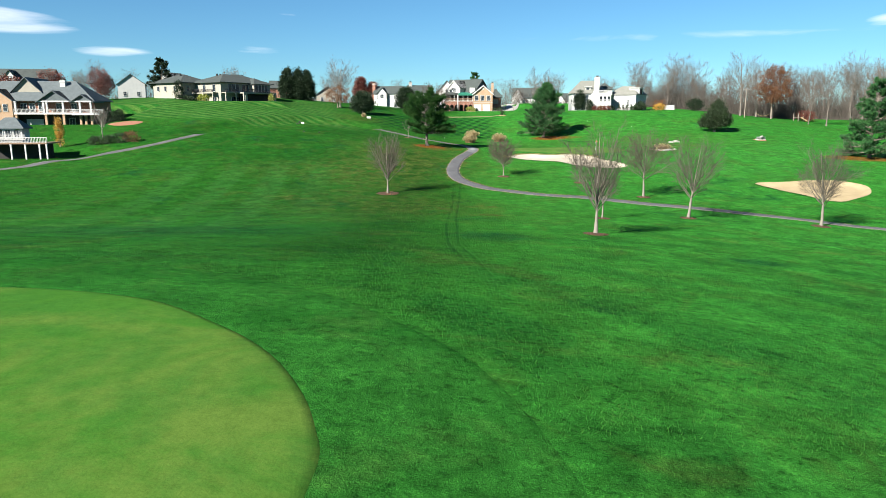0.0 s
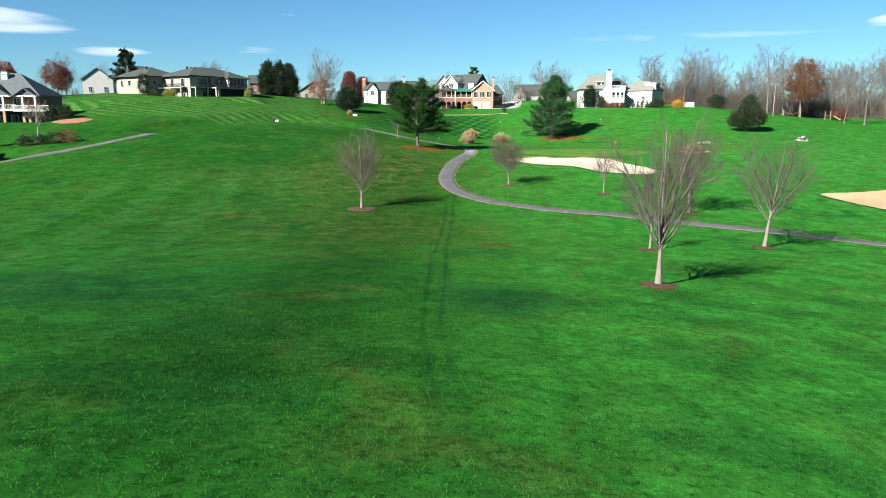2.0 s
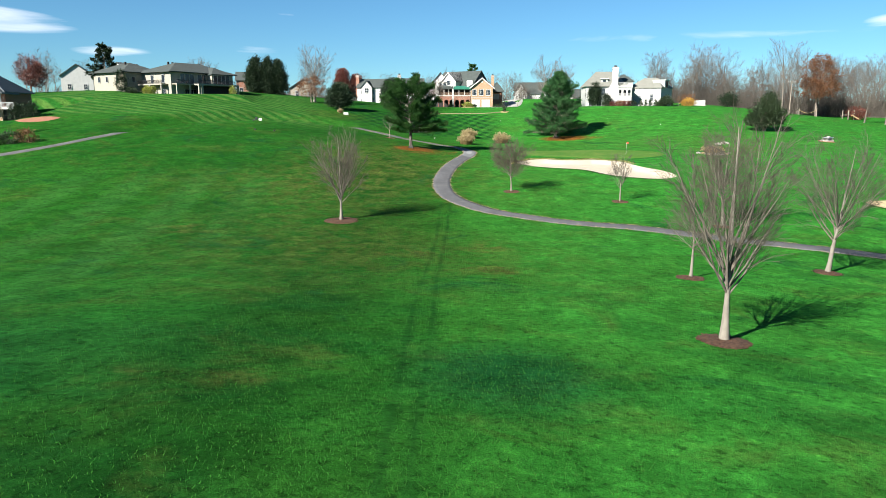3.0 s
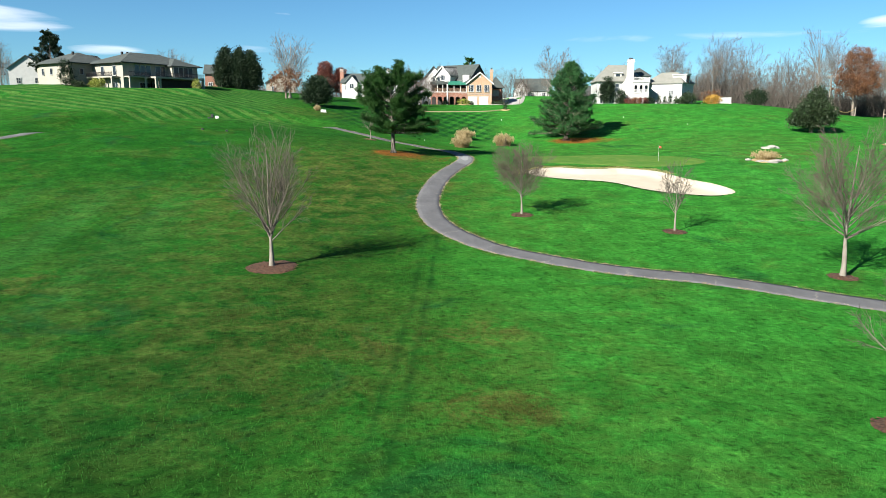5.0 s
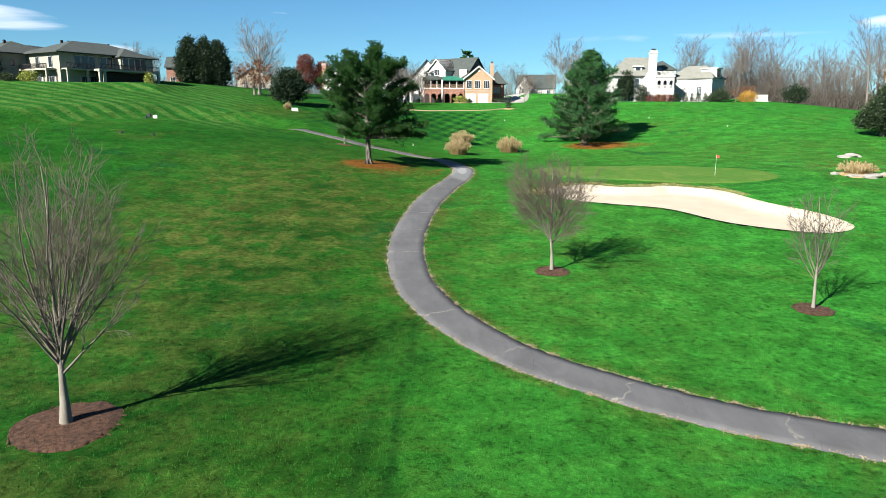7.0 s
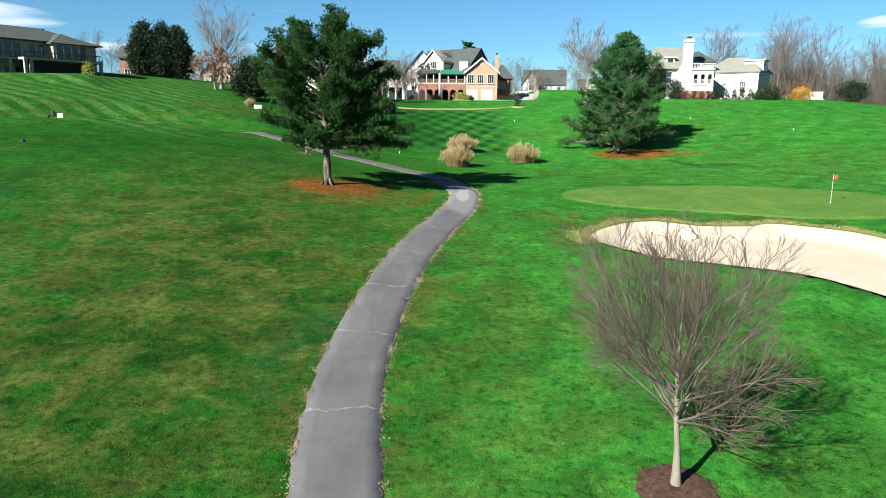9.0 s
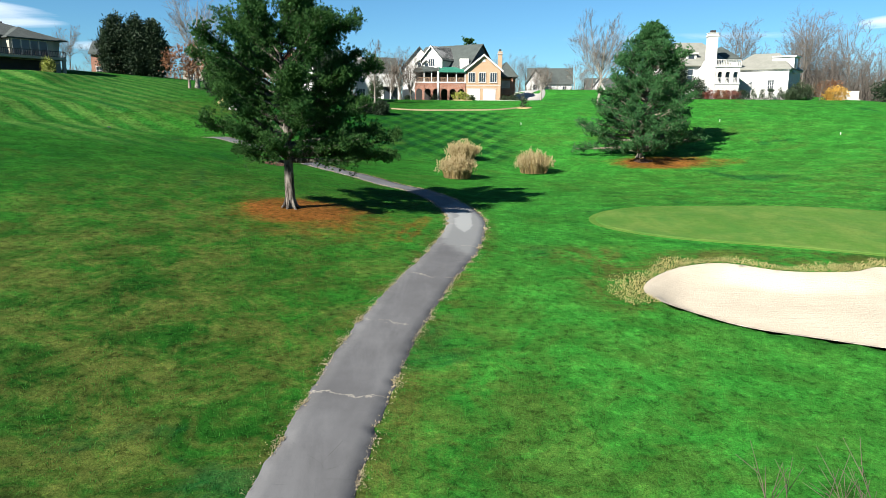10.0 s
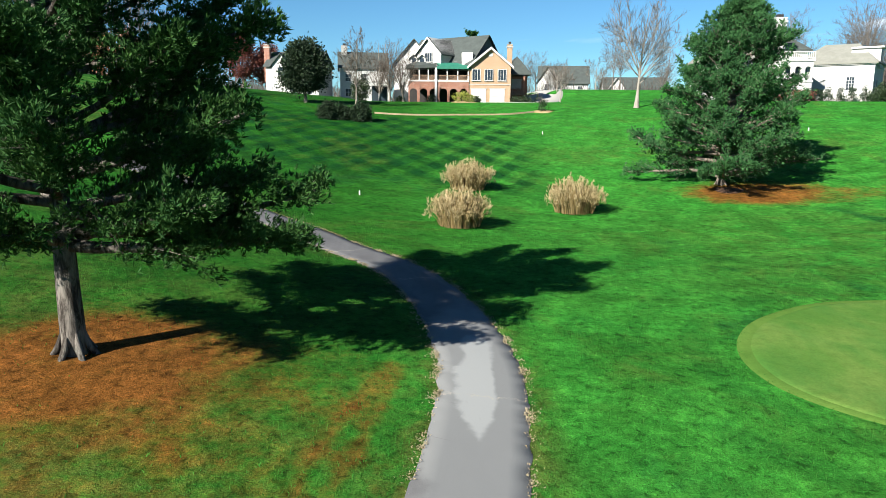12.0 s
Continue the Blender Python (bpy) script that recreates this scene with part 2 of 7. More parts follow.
def grass_material():
    n = Nodes("grass")
    big = n.range(n.noise(0.035, 5, 0.6), 0.35, 0.65)
    mid = n.range(n.noise(0.22, 7, 0.68, shift=(7, 3, 0), distort=0.6), 0.36, 0.66)
    c = n.mix(big, (0.0075, 0.060, 0.0062), (0.0140, 0.083, 0.0088))
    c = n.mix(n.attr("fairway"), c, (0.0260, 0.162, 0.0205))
    c = n.mix(n.math("MULTIPLY", n.attr("deep"), 0.85), c, (0.0055, 0.036, 0.0042))
    c = n.mix(n.math("MULTIPLY", mid, 0.40), c, (0.022, 0.086, 0.011))
    # mower passes that follow the collar of the near green
    arc = n.attr("arc")
    swing = n.math("ADD", n.math("MULTIPLY", arc, 0.9), n.math("MULTIPLY", n.noise(0.06, 3, 0.5), 9.0))
    band = n.range(n.math("SINE", swing), -0.5, 0.5)
    band = n.math("MULTIPLY", n.math("MULTIPLY", band, n.attr("sweep")), n.range(n.noise(0.12, 5, 0.65, shift=(9, 4, 0)), 0.38, 0.62))
    c = n.mix(n.math("MULTIPLY", band, 0.45), c, (0.0045, 0.050, 0.0092))
    # yellowed and thin turf
    dry_noise = n.range(n.noise(0.16, 8, 0.74, shift=(31, 11, 0), distort=0.8), 0.50, 0.68)
    patchy = n.range(n.noise(0.5, 9, 0.80, distort=0.6), 0.40, 0.60)
    dry = n.math("MAXIMUM", n.math("MULTIPLY", dry_noise, 0.42), n.math("MULTIPLY", n.attr("dry"), patchy))
    c = n.mix(dry, c, n.mix(n.noise(2.2, 6, 0.75), (0.036, 0.062, 0.0095), (0.080, 0.088, 0.024)))
    # blue-green lush spots
    lush = n.math("MULTIPLY", n.range(n.noise(0.10, 6, 0.66, shift=(3, 47, 0), distort=0.8), 0.57, 0.68), 0.60)
    c = n.mix(n.math("MAXIMUM", lush, n.attr("lush")), c, (0.0045, 0.046, 0.0135))
    # mowing stripes
    s1 = n.range(n.math("SINE", n.dot(1.25, 2.05)), -0.6, 0.6)
    s2 = n.range(n.math("SINE", n.dot(2.0, -0.9)), -0.5, 0.5)
    s3 = n.range(n.math("SINE", n.dot(1.87, 1.17)), -0.5, 0.5)
    s4 = n.range(n.math("SINE", n.dot(0.9, 0.12)), -0.5, 0.5)
    hill = n.mix(s1, (0.014, 0.082, 0.0125), (0.056, 0.124, 0.026))
    c = n.mix(n.math("MULTIPLY", n.attr("mow_hill"), n.range(n.noise(0.2, 6, 0.7), 0.25, 0.65, 0.25, 0.9)), c, hill)
    both = n.math("ADD", n.math("MULTIPLY", s2, 0.46), n.math("MULTIPLY", s3, 0.46))
    c = n.mix(n.math("MULTIPLY", n.attr("mow_lawn"), both), c, (0.0035, 0.032, 0.0075))
    c = n.mix(n.math("MULTIPLY", n.attr("mow_fairway"), n.math("MULTIPLY", s4, 0.22)), c, (0.034, 0.122, 0.027))
    # needle litter and tyre tracks
    needles = n.range(n.math("ADD", n.attr("needles"), n.math("MULTIPLY", n.math("SUBTRACT", n.noise(0.8, 9, 0.78), 0.5), 1.5)), 0.35, 1.0)
    c = n.mix(n.math("MULTIPLY", needles, 0.92), c, n.mix(n.noise(7, 6, 0.75), (0.075, 0.028, 0.006), (0.185, 0.070, 0.018)))
    rut = n.math("MULTIPLY", n.attr("track"), n.range(n.noise(0.25, 5, 0.6, shift=(1, 8, 0)), 0.3, 0.55, 0.12, 0.42))
    c = n.mix(rut, c, (0.003, 0.022, 0.006))
    c = turf_grain(n, c)
    return n.done(c, 0.9, 0, 0.02)


def putting_material(name, a, b, d):
    n = Nodes(name)
    f = n.range(n.noise(0.16, 7, 0.68, distort=0.8), 0.38, 0.62)
    g = n.range(n.noise(0.6, 7, 0.7, stretch=(1, 0.5, 1)), 0.42, 0.66)
    c = n.mix(f, a, b)
    c = n.mix(n.math("MULTIPLY", g, 0.55), c, d)
    k = n.noise(2.6, 7, 0.75)
    c = n.mix(n.range(k, 0.34, 0.54, 0.55, 0), c, (0.72, 0.76, 0.72), "MULTIPLY")
    c = n.mix(n.range(k, 0.52, 0.72, 0, 0.55), c, (1.35, 1.2, 1.3), "MULTIPLY")
    h = n.noise(18, 4, 0.7)
    c = n.mix(n.range(h, 0.34, 0.6, 0.35, 0), c, (0.55, 0.6, 0.55), "MULTIPLY")
    n.bump(h, 0.35, 0.02)
    return n.done(c, 0.9, 0, 0.02)


grass_material()
putting_material("green_turf", (0.0360, 0.1188, 0.0144), (0.0756, 0.1368, 0.0230), (0.0288, 0.1080, 0.0158))
putting_material("green_turf_cool", (0.0490, 0.1152, 0.0202), (0.0828, 0.1368, 0.0302), (0.0360, 0.1080, 0.0216))
putting_material("edge_turf", (0.0578, 0.1183, 0.0209), (0.0715, 0.1293, 0.0253), (0.0451, 0.1073, 0.0187))


def fringe_material():
    n = Nodes("fringe_turf")
    c = n.mix(n.range(n.noise(0.12, 6, 0.65, distort=0.6), 0.35, 0.65), (0.0096, 0.0800, 0.0088), (0.0192, 0.1120, 0.0144))
    c = n.mix(n.range(n.noise(0.35, 7, 0.7, shift=(4, 8, 0)), 0.48, 0.66, 0.0, 0.4), c, (0.0400, 0.1080, 0.0192))
    c = turf_grain(n, c, 0.8)
    return n.done(c, 0.9, 0, 0.02)


fringe_material()


def asphalt_material():
    n = Nodes("asphalt")
    f = n.range(n.noise(0.35, 6, 0.65), 0.3, 0.7)
    g = n.noise(40, 3, 0.7)
    worn = n.range(n.noise(0.8, 7, 0.68, stretch=(1, 0.25, 1), distort=0.4), 0.42, 0.68)
    c = n.mix(f, (0.0604, 0.0610, 0.0635), (0.0829, 0.0841, 0.0879))
    c = n.mix(n.math("MULTIPLY", worn, 0.45), c, (0.1125, 0.1139, 0.1177))
    c = n.mix(n.range(g, 0.45, 0.75, 0, 0.4), c, (0.0422, 0.0435, 0.0455))
    # the broad worn patch and its paler middle
    edge = n.math("MULTIPLY", n.math("SUBTRACT", n.noise(0.9, 6, 0.65), 0.5), 0.7)
    c = n.mix(n.range(n.math("ADD", n.attr("patch_wide"), edge), 0.25, 0.65, 0, 0.8), c, (0.1273, 0.1324, 0.1335))
    c = n.mix(n.range(n.math("ADD", n.attr("patch"), edge), 0.40, 0.60, 0, 0.9), c, (0.1865, 0.1958, 0.1954))
    # transverse cracks filled with pale dust
    wave = n.math("ADD", n.attr("along"), n.math("MULTIPLY", n.noise(0.9, 6, 0.7), 1.6))
    saw = n.math("ABSOLUTE", n.math("SUBTRACT", n.math("FRACT", n.math("MULTIPLY", wave, 0.19)), 0.5))
    crack = n.math("MULTIPLY", n.range(saw, 0.0, 0.010, 0.75, 0.0), n.range(n.noise(0.7, 5, 0.7, shift=(8, 2, 0)), 0.42, 0.55))
    c = n.mix(crack, c, (0.2220, 0.2072, 0.1739))
    vor = n.nt.nodes.new("ShaderNodeTexVoronoi")
    vor.feature, vor.inputs["Scale"].default_value = "DISTANCE_TO_EDGE", 0.9
    n.nt.links.new(n.coord, vor.inputs["Vector"])
    fine_crack = n.math("MULTIPLY", n.range(vor.outputs["Distance"], 0.0, 0.012, 0.55, 0.0), n.range(n.noise(0.35, 4, 0.6, shift=(2, 5, 0)), 0.54, 0.62))
    c = n.mix(fine_crack, c, (0.0333, 0.0326, 0.0311))
    n.bump(g, 0.35, 0.008)
    return n.done(c, 0.9, 0, 0.2)


def sand_material(name, a, b):
    n = Nodes(name)
    c = n.mix(n.range(n.noise(0.5, 4), 0.3, 0.7), a, b)
    rake = n.noise(3.0, 4, 0.6, stretch=(0.3, 3.0, 1))
    c = n.mix(n.range(n.noise(30, 3), 0.5, 0.8, 0, 0.3), c, tuple(v * 0.8 for v in a))
    n.bump(n.math("ADD", rake, n.noise(12, 4)), 0.5, 0.05)
    return n.done(c, 0.9, 0, 0.1)


asphalt_material()
sand_material("sand", (0.3096, 0.2724, 0.2136), (0.3468, 0.3065, 0.2415))
sand_material("sand_tan", (0.2592, 0.2052, 0.1188), (0.3024, 0.2412, 0.1440))
plain("litter", (0.3024, 0.2376, 0.1224), (0.2160, 0.1440, 0.0648), 1.5, 0.9, 0.5, 0.03)
plain("mulch", (0.0486, 0.0259, 0.0158), (0.1458, 0.0734, 0.0430), 7, 0.95, 1.0, 0.06)
plain("bark_grey", (0.2160, 0.1980, 0.1728), (0.1584, 0.1404, 0.1188), 4, 0.9, 0.7, 0.02, stretch=(1, 1, 0.25))
plain("bark_pale", (0.1692, 0.1548, 0.1296), (0.1188, 0.1044, 0.0864), 4, 0.9, 0.5, 0.01, stretch=(1, 1, 0.4))
plain("bark_wood", (0.095, 0.082, 0.070), (0.145, 0.128, 0.112), 3, 0.92, 0.9, 0.03, stretch=(1, 1, 0.2))
plain("tan_block", (0.1944, 0.1440, 0.0900), (0.2520, 0.1944, 0.1296), 2, 0.9, 0.5, 0.03)
plain("bark_dark", (0.13, 0.105, 0.085), (0.19, 0.16, 0.135), 3, 0.92, 0.9, 0.03, stretch=(1, 1, 0.2))
plain("limb_grey", (0.1188, 0.1044, 0.0864), (0.0756, 0.0648, 0.0540), 2, 0.9, 0.5, 0.01)
plain("twig", (0.050, 0.043, 0.033), (0.078, 0.067, 0.053), 2, 0.9, 0.2)
plain("twig_red", (0.066, 0.050, 0.040), (0.094, 0.073, 0.058), 2, 0.9, 0.2)
plain("twig_wood", (0.082, 0.070, 0.060), (0.125, 0.108, 0.094), 0.6, 0.9, 0.2, vary=0.4)


def pine_bark():
    n = Nodes("bark_pine")
    plate = n.noise(5.0, 6, 0.7, stretch=(1, 1, 0.22), distort=0.6)
    c = n.mix(n.range(plate, 0.40, 0.62), (0.0233, 0.0197, 0.0166), (0.1322, 0.1192, 0.1037))
    c = n.mix(n.range(n.noise(1.3, 4), 0.5, 0.7, 0, 0.45), c, (0.1555, 0.1555, 0.1348))
    n.bump(plate, 1.0, 0.06)
    return n.done(c, 0.95, 0, 0.1)


pine_bark()


def leaf_material(name, a, b, c2, rough=0.55, spec=0.35, trans=0.25):
    n = Nodes(name)
    c = n.mix(n.per_island(), a, b)
    c = n.mix(n.range(n.noise(0.7, 3), 0.4, 0.7, 0, 0.6), c, c2)
    n.done(c, rough, 0, spec)
    tr = n.nt.nodes.new("ShaderNodeBsdfTranslucent")
    n.nt.links.new(c, tr.inputs["Color"])
    mx = n.nt.nodes.new("ShaderNodeMixShader")
    mx.inputs[0].default_value = trans
    n.nt.links.new(n.bsdf.outputs[0], mx.inputs[1])
    n.nt.links.new(tr.outputs[0], mx.inputs[2])
    n.nt.links.new(mx.outputs[0], n.out.inputs["Surface"])
    return n.mat


leaf_material("pine_needles", (0.0092, 0.0383, 0.0092), (0.0383, 0.0924, 0.0198), (0.0158, 0.0581, 0.0158), 0.7, 0.10, 0.14)
leaf_material("fir_needles", (0.0180, 0.0702, 0.0234), (0.0558, 0.1422, 0.0450), (0.0216, 0.0738, 0.0306), 0.7, 0.10)
leaf_material("dark_leaves", (0.0088, 0.0187, 0.0099), (0.0220, 0.0385, 0.0165), (0.0121, 0.0253, 0.0143), 0.6, 0.15, 0.12)
leaf_material("bush_leaves", (0.0139, 0.0279, 0.0102), (0.0279, 0.0488, 0.0158), (0.0112, 0.0232, 0.0102))
leaf_material("red_leaves", (0.0900, 0.0240, 0.0180), (0.1440, 0.0450, 0.0270), (0.0660, 0.0240, 0.0204))
leaf_material("rust_leaves", (0.1140, 0.0480, 0.0210), (0.1620, 0.0720, 0.0300), (0.0840, 0.0420, 0.0240))
leaf_material("gold_leaves", (0.3360, 0.1840, 0.0280), (0.4400, 0.2640, 0.0480), (0.2640, 0.1520, 0.0320))
leaf_material("plume", (0.3024, 0.2376, 0.1224), (0.3888, 0.3168, 0.1872), (0.2160, 0.1548, 0.0648), 0.8, 0.1)
leaf_material("dry_blade", (0.1800, 0.1296, 0.0540), (0.2448, 0.1872, 0.0936), (0.1368, 0.0972, 0.0396), 0.8, 0.1)
leaf_material("collar_blade", (0.2340, 0.2115, 0.0855), (0.3240, 0.2835, 0.1305), (0.1800, 0.1800, 0.0630), 0.85, 0.05)
leaf_material("crumb", (0.2160, 0.1800, 0.1116), (0.3024, 0.2628, 0.1800), (0.1584, 0.1224, 0.0648), 0.85, 0.05)
leaf_material("lime_leaves", (0.1600, 0.1920, 0.0320), (0.2400, 0.2560, 0.0480), (0.1120, 0.1520, 0.0320))
plain("roof_grey", (0.0335, 0.0411, 0.0392), (0.0491, 0.0597, 0.0563), 1.2, 0.9, 0.5, 0.02)
plain("roof_pale", (0.1325, 0.1346, 0.1174), (0.1613, 0.1642, 0.1447), 1.2, 0.9, 0.5, 0.02)
plain("roof_blue", (0.0612, 0.0756, 0.0806), (0.0864, 0.1022, 0.1080), 1.2, 0.85, 0.5, 0.02)
plain("stucco", (0.2209, 0.2081, 0.1714), (0.2528, 0.2393, 0.2001), 1.0, 0.9, 0.3)
plain("siding_white", (0.3606, 0.3606, 0.3508), (0.3986, 0.3986, 0.3860), 1.0, 0.7, 0.2)
plain("siding_pale", (0.3147, 0.3210, 0.3147), (0.3633, 0.3696, 0.3633), 1.0, 0.7, 0.2)
plain("siding_grey", (0.2592, 0.2664, 0.2592), (0.3096, 0.3168, 0.3024), 1.0, 0.8, 0.3)
plain("trim_white", (0.3860, 0.3860, 0.3762), (0.4248, 0.4248, 0.4114), 2.0, 0.5, 0.1)
plain("awning_green", (0.012, 0.105, 0.070), (0.018, 0.135, 0.090), 2.0, 0.7, 0.1)
# near-black: flues and vents, and shade painted in porches and under balconies
plain("vent_and_shade_black", (0.016, 0.015, 0.015), (0.024, 0.022, 0.020), 1.0, 0.8, 0.1)
plain("deck_wood", (0.1440, 0.0936, 0.0648), (0.1944, 0.1296, 0.0864), 1.5, 0.8, 0.4)
plain("concrete", (0.2592, 0.2484, 0.2304), (0.3024, 0.2916, 0.2700), 0.6, 0.85, 0.3)
plain("stone", (0.2534, 0.2419, 0.2189), (0.3226, 0.3110, 0.2880), 2.5, 0.85, 0.9, 0.05)
plain("metal_grey", (0.35, 0.36, 0.37), (0.42, 0.43, 0.44), 3, 0.4, 0.1, metal=0.7)
plain("post_white", (0.5148, 0.5148, 0.5016), (0.5544, 0.5544, 0.5412), 3, 0.4, 0.1)
plain("pole_wood", (0.1728, 0.1440, 0.1188), (0.2304, 0.1980, 0.1692), 3, 0.9, 0.4, stretch=(1, 1, 0.2))
plain("flag_red", (0.48, 0.035, 0.025), (0.58, 0.05, 0.035), 3, 0.7, 0.1)
plain("black_plastic", (0.018, 0.018, 0.020), (0.03, 0.03, 0.033), 3, 0.4, 0.1)
plain("clay", (0.1944, 0.0828, 0.0504), (0.2376, 0.1116, 0.0684), 1.0, 0.95, 0.5)


def brick_material(name, a, b, mortar):
    n = Nodes(name)
    br = n.nt.nodes.new("ShaderNodeTexBrick")
    br.inputs["Scale"].default_value = 1.0
    br.inputs["Brick Width"].default_value, br.inputs["Row Height"].default_value = 0.225, 0.075
    br.inputs["Mortar Size"].default_value = 0.008
    for k, v in (("Color1", a), ("Color2", b), ("Mortar", mortar)):
        br.inputs[k].default_value = (*v, 1)
    m = n.nt.nodes.new("ShaderNodeMapping")
    m.inputs["Rotation"].default_value = (radians(90), 0, 0)
    n.nt.links.new(n.coord, m.inputs["Vector"])
    n.nt.links.new(m.outputs[0], br.inputs["Vector"])
    c = n.mix(n.range(n.noise(0.8, 4), 0.3, 0.7, 0, 0.35), br.outputs["Color"], tuple(v * 0.7 for v in a))
    n.bump(br.outputs["Fac"], -0.3, 0.01)
    return n.done(c, 0.85, 0, 0.2)


brick_material("brick_tan", (0.2736, 0.1728, 0.1008), (0.3096, 0.2052, 0.1260), (0.3024, 0.2520, 0.1944))
brick_material("brick_red", (0.1800, 0.0720, 0.0446), (0.2160, 0.0936, 0.0612), (0.2448, 0.2016, 0.1728))


def glass_material():
    n = Nodes("window_glass")
    c = n.mix(n.per_object(), (0.0135, 0.0189, 0.0248), (0.0293, 0.0383, 0.0473))
    return n.done(c, 0.08, 0, 0.45)


glass_material()


# ---------------------------------------------------------------- mesh helpers
def mesh_object(name, verts, faces, material, parent=None, label="", smooth_shade=False):
    me = bpy.data.meshes.new(name)
    me.from_pydata([tuple(v) for v in verts], [], faces)
    me.materials.append(MATS[material])
    if smooth_shade:
        me.polygons.foreach_set("use_smooth", [True] * len(me.polygons))
    ob = new(name, me)
    if parent is not None:
        ob.parent = parent
    if label:
        tagged(ob, label=label)
    return ob


def quick_mesh(name, verts, tris, material, parent=None, label="", smooth_shade=False):
    """A mesh of triangles from arrays."""
    me = bpy.data.meshes.new(name)
    v, f = np.asarray(verts, np.float32), np.asarray(tris, np.int32)
    me.vertices.add(len(v))
    me.vertices.foreach_set("co", v.ravel())
    me.loops.add(f.size)
    me.loops.foreach_set("vertex_index", f.ravel())
    me.polygons.add(len(f))
    me.polygons.foreach_set("loop_start", np.arange(0, f.size, f.shape[1], dtype=np.int32))
    me.polygons.foreach_set("loop_total", np.full(len(f), f.shape[1], dtype=np.int32))
    if smooth_shade:
        me.polygons.foreach_set("use_smooth", np.ones(len(f), dtype=bool))
    me.update(calc_edges=True)
    me.materials.append(MATS[material])
    ob = new(name, me)
    if parent is not None:
        ob.parent = parent
    if label:
        tagged(ob, label=label)
    return ob


def empty(name, m, label, category, group="", kind=""):
    ob = new(name)
    ob.matrix_world = m
    ob.empty_display_size = 0.3
    return tagged(ob, label, category, group, kind)


def part(name, bm, material, parent, label=""):
    me = bpy.data.meshes.new(name)
    bm.to_mesh(me)
    bm.free()
    me.materials.append(MATS[material])
    ob = new(name, me)
    ob.parent = parent
    if label:
        tagged(ob, label=label)
    return ob


def add_box(bm, x0, x1, y0, y1, z0, z1, bevel=0.0):
    vs = [bm.verts.new((x, y, z)) for z in (z0, z1) for x, y in ((x0, y0), (x1, y0), (x1, y1), (x0, y1))]
    fs = [bm.faces.new([vs[i] for i in q]) for q in ((3, 2, 1, 0), (4, 5, 6, 7), (0, 1, 5, 4), (1, 2, 6, 5), (2, 3, 7, 6), (3, 0, 4, 7))]
    if bevel:
        edges = list({e for f in fs for e in f.edges})
        bmesh.ops.bevel(bm, geom=edges, offset=bevel, segments=1, affect="EDGES")
    return bm


def box(x0, x1, y0, y1, z0, z1, bevel=0.0):
    return add_box(bmesh.new(), x0, x1, y0, y1, z0, z1, bevel)


def prism(profile, y0, y1):
    """A closed profile in x, z, drawn out along y."""
    bm = bmesh.new()
    a = [bm.verts.new((x, y0, z)) for x, z in profile]
    b = [bm.verts.new((x, y1, z)) for x, z in profile]
    bm.faces.new(a)
    bm.faces.new(b[::-1])
    n = len(a)
    for i in range(n):
        bm.faces.new((a[i], b[i], b[(i + 1) % n], a[(i + 1) % n]))
    bmesh.ops.recalc_face_normals(bm, faces=bm.faces)
    return bm


def drape(name, poly, step, lift, material, label, category, kind="structure"):
    """A patch of ground cover inside an outline, following the ground."""
    x0, y0 = poly.min(0) - step
    x1, y1 = poly.max(0) + step
    xs, ys = np.arange(x0, x1, step), np.arange(y0, y1, step)
    gx, gy = np.meshgrid(xs, ys, indexing="ij")
    sd = signed_distance(gx, gy, poly)
    # pull the outer ring of points onto the outline
    h = 0.05
    dx = (signed_distance(gx + h, gy, poly) - signed_distance(gx - h, gy, poly)) / (2 * h)
    dy = (signed_distance(gx, gy + h, poly) - signed_distance(gx, gy - h, poly)) / (2 * h)
    out = (sd < 0) & (sd > -1.5 * step)
    gx, gy = np.where(out, gx - sd * dx, gx), np.where(out, gy - sd * dy, gy)
    ok = sd > -1.5 * step
    edge = np.where(out, 0.4 * lift, lift)
    gzv = ground(gx, gy) + edge
    n, m = gx.shape
    idx = np.arange(n * m).reshape(n, m)
    cell = ok[:-1, :-1] & ok[1:, :-1] & ok[1:, 1:] & ok[:-1, 1:] & ((sd[:-1, :-1] > 0) | (sd[1:, :-1] > 0) | (sd[1:, 1:] > 0) | (sd[:-1, 1:] > 0))
    quads = np.stack([idx[:-1, :-1][cell], idx[1:, :-1][cell], idx[1:, 1:][cell], idx[:-1, 1:][cell]], 1)
    used, inv = np.unique(quads, return_inverse=True)
    v = np.stack([gx.ravel(), gy.ravel(), gzv.ravel()], 1)[used]
    ob = quick_mesh(name, v, inv.reshape(quads.shape), material)
    return tagged(ob, label, category, "", kind)


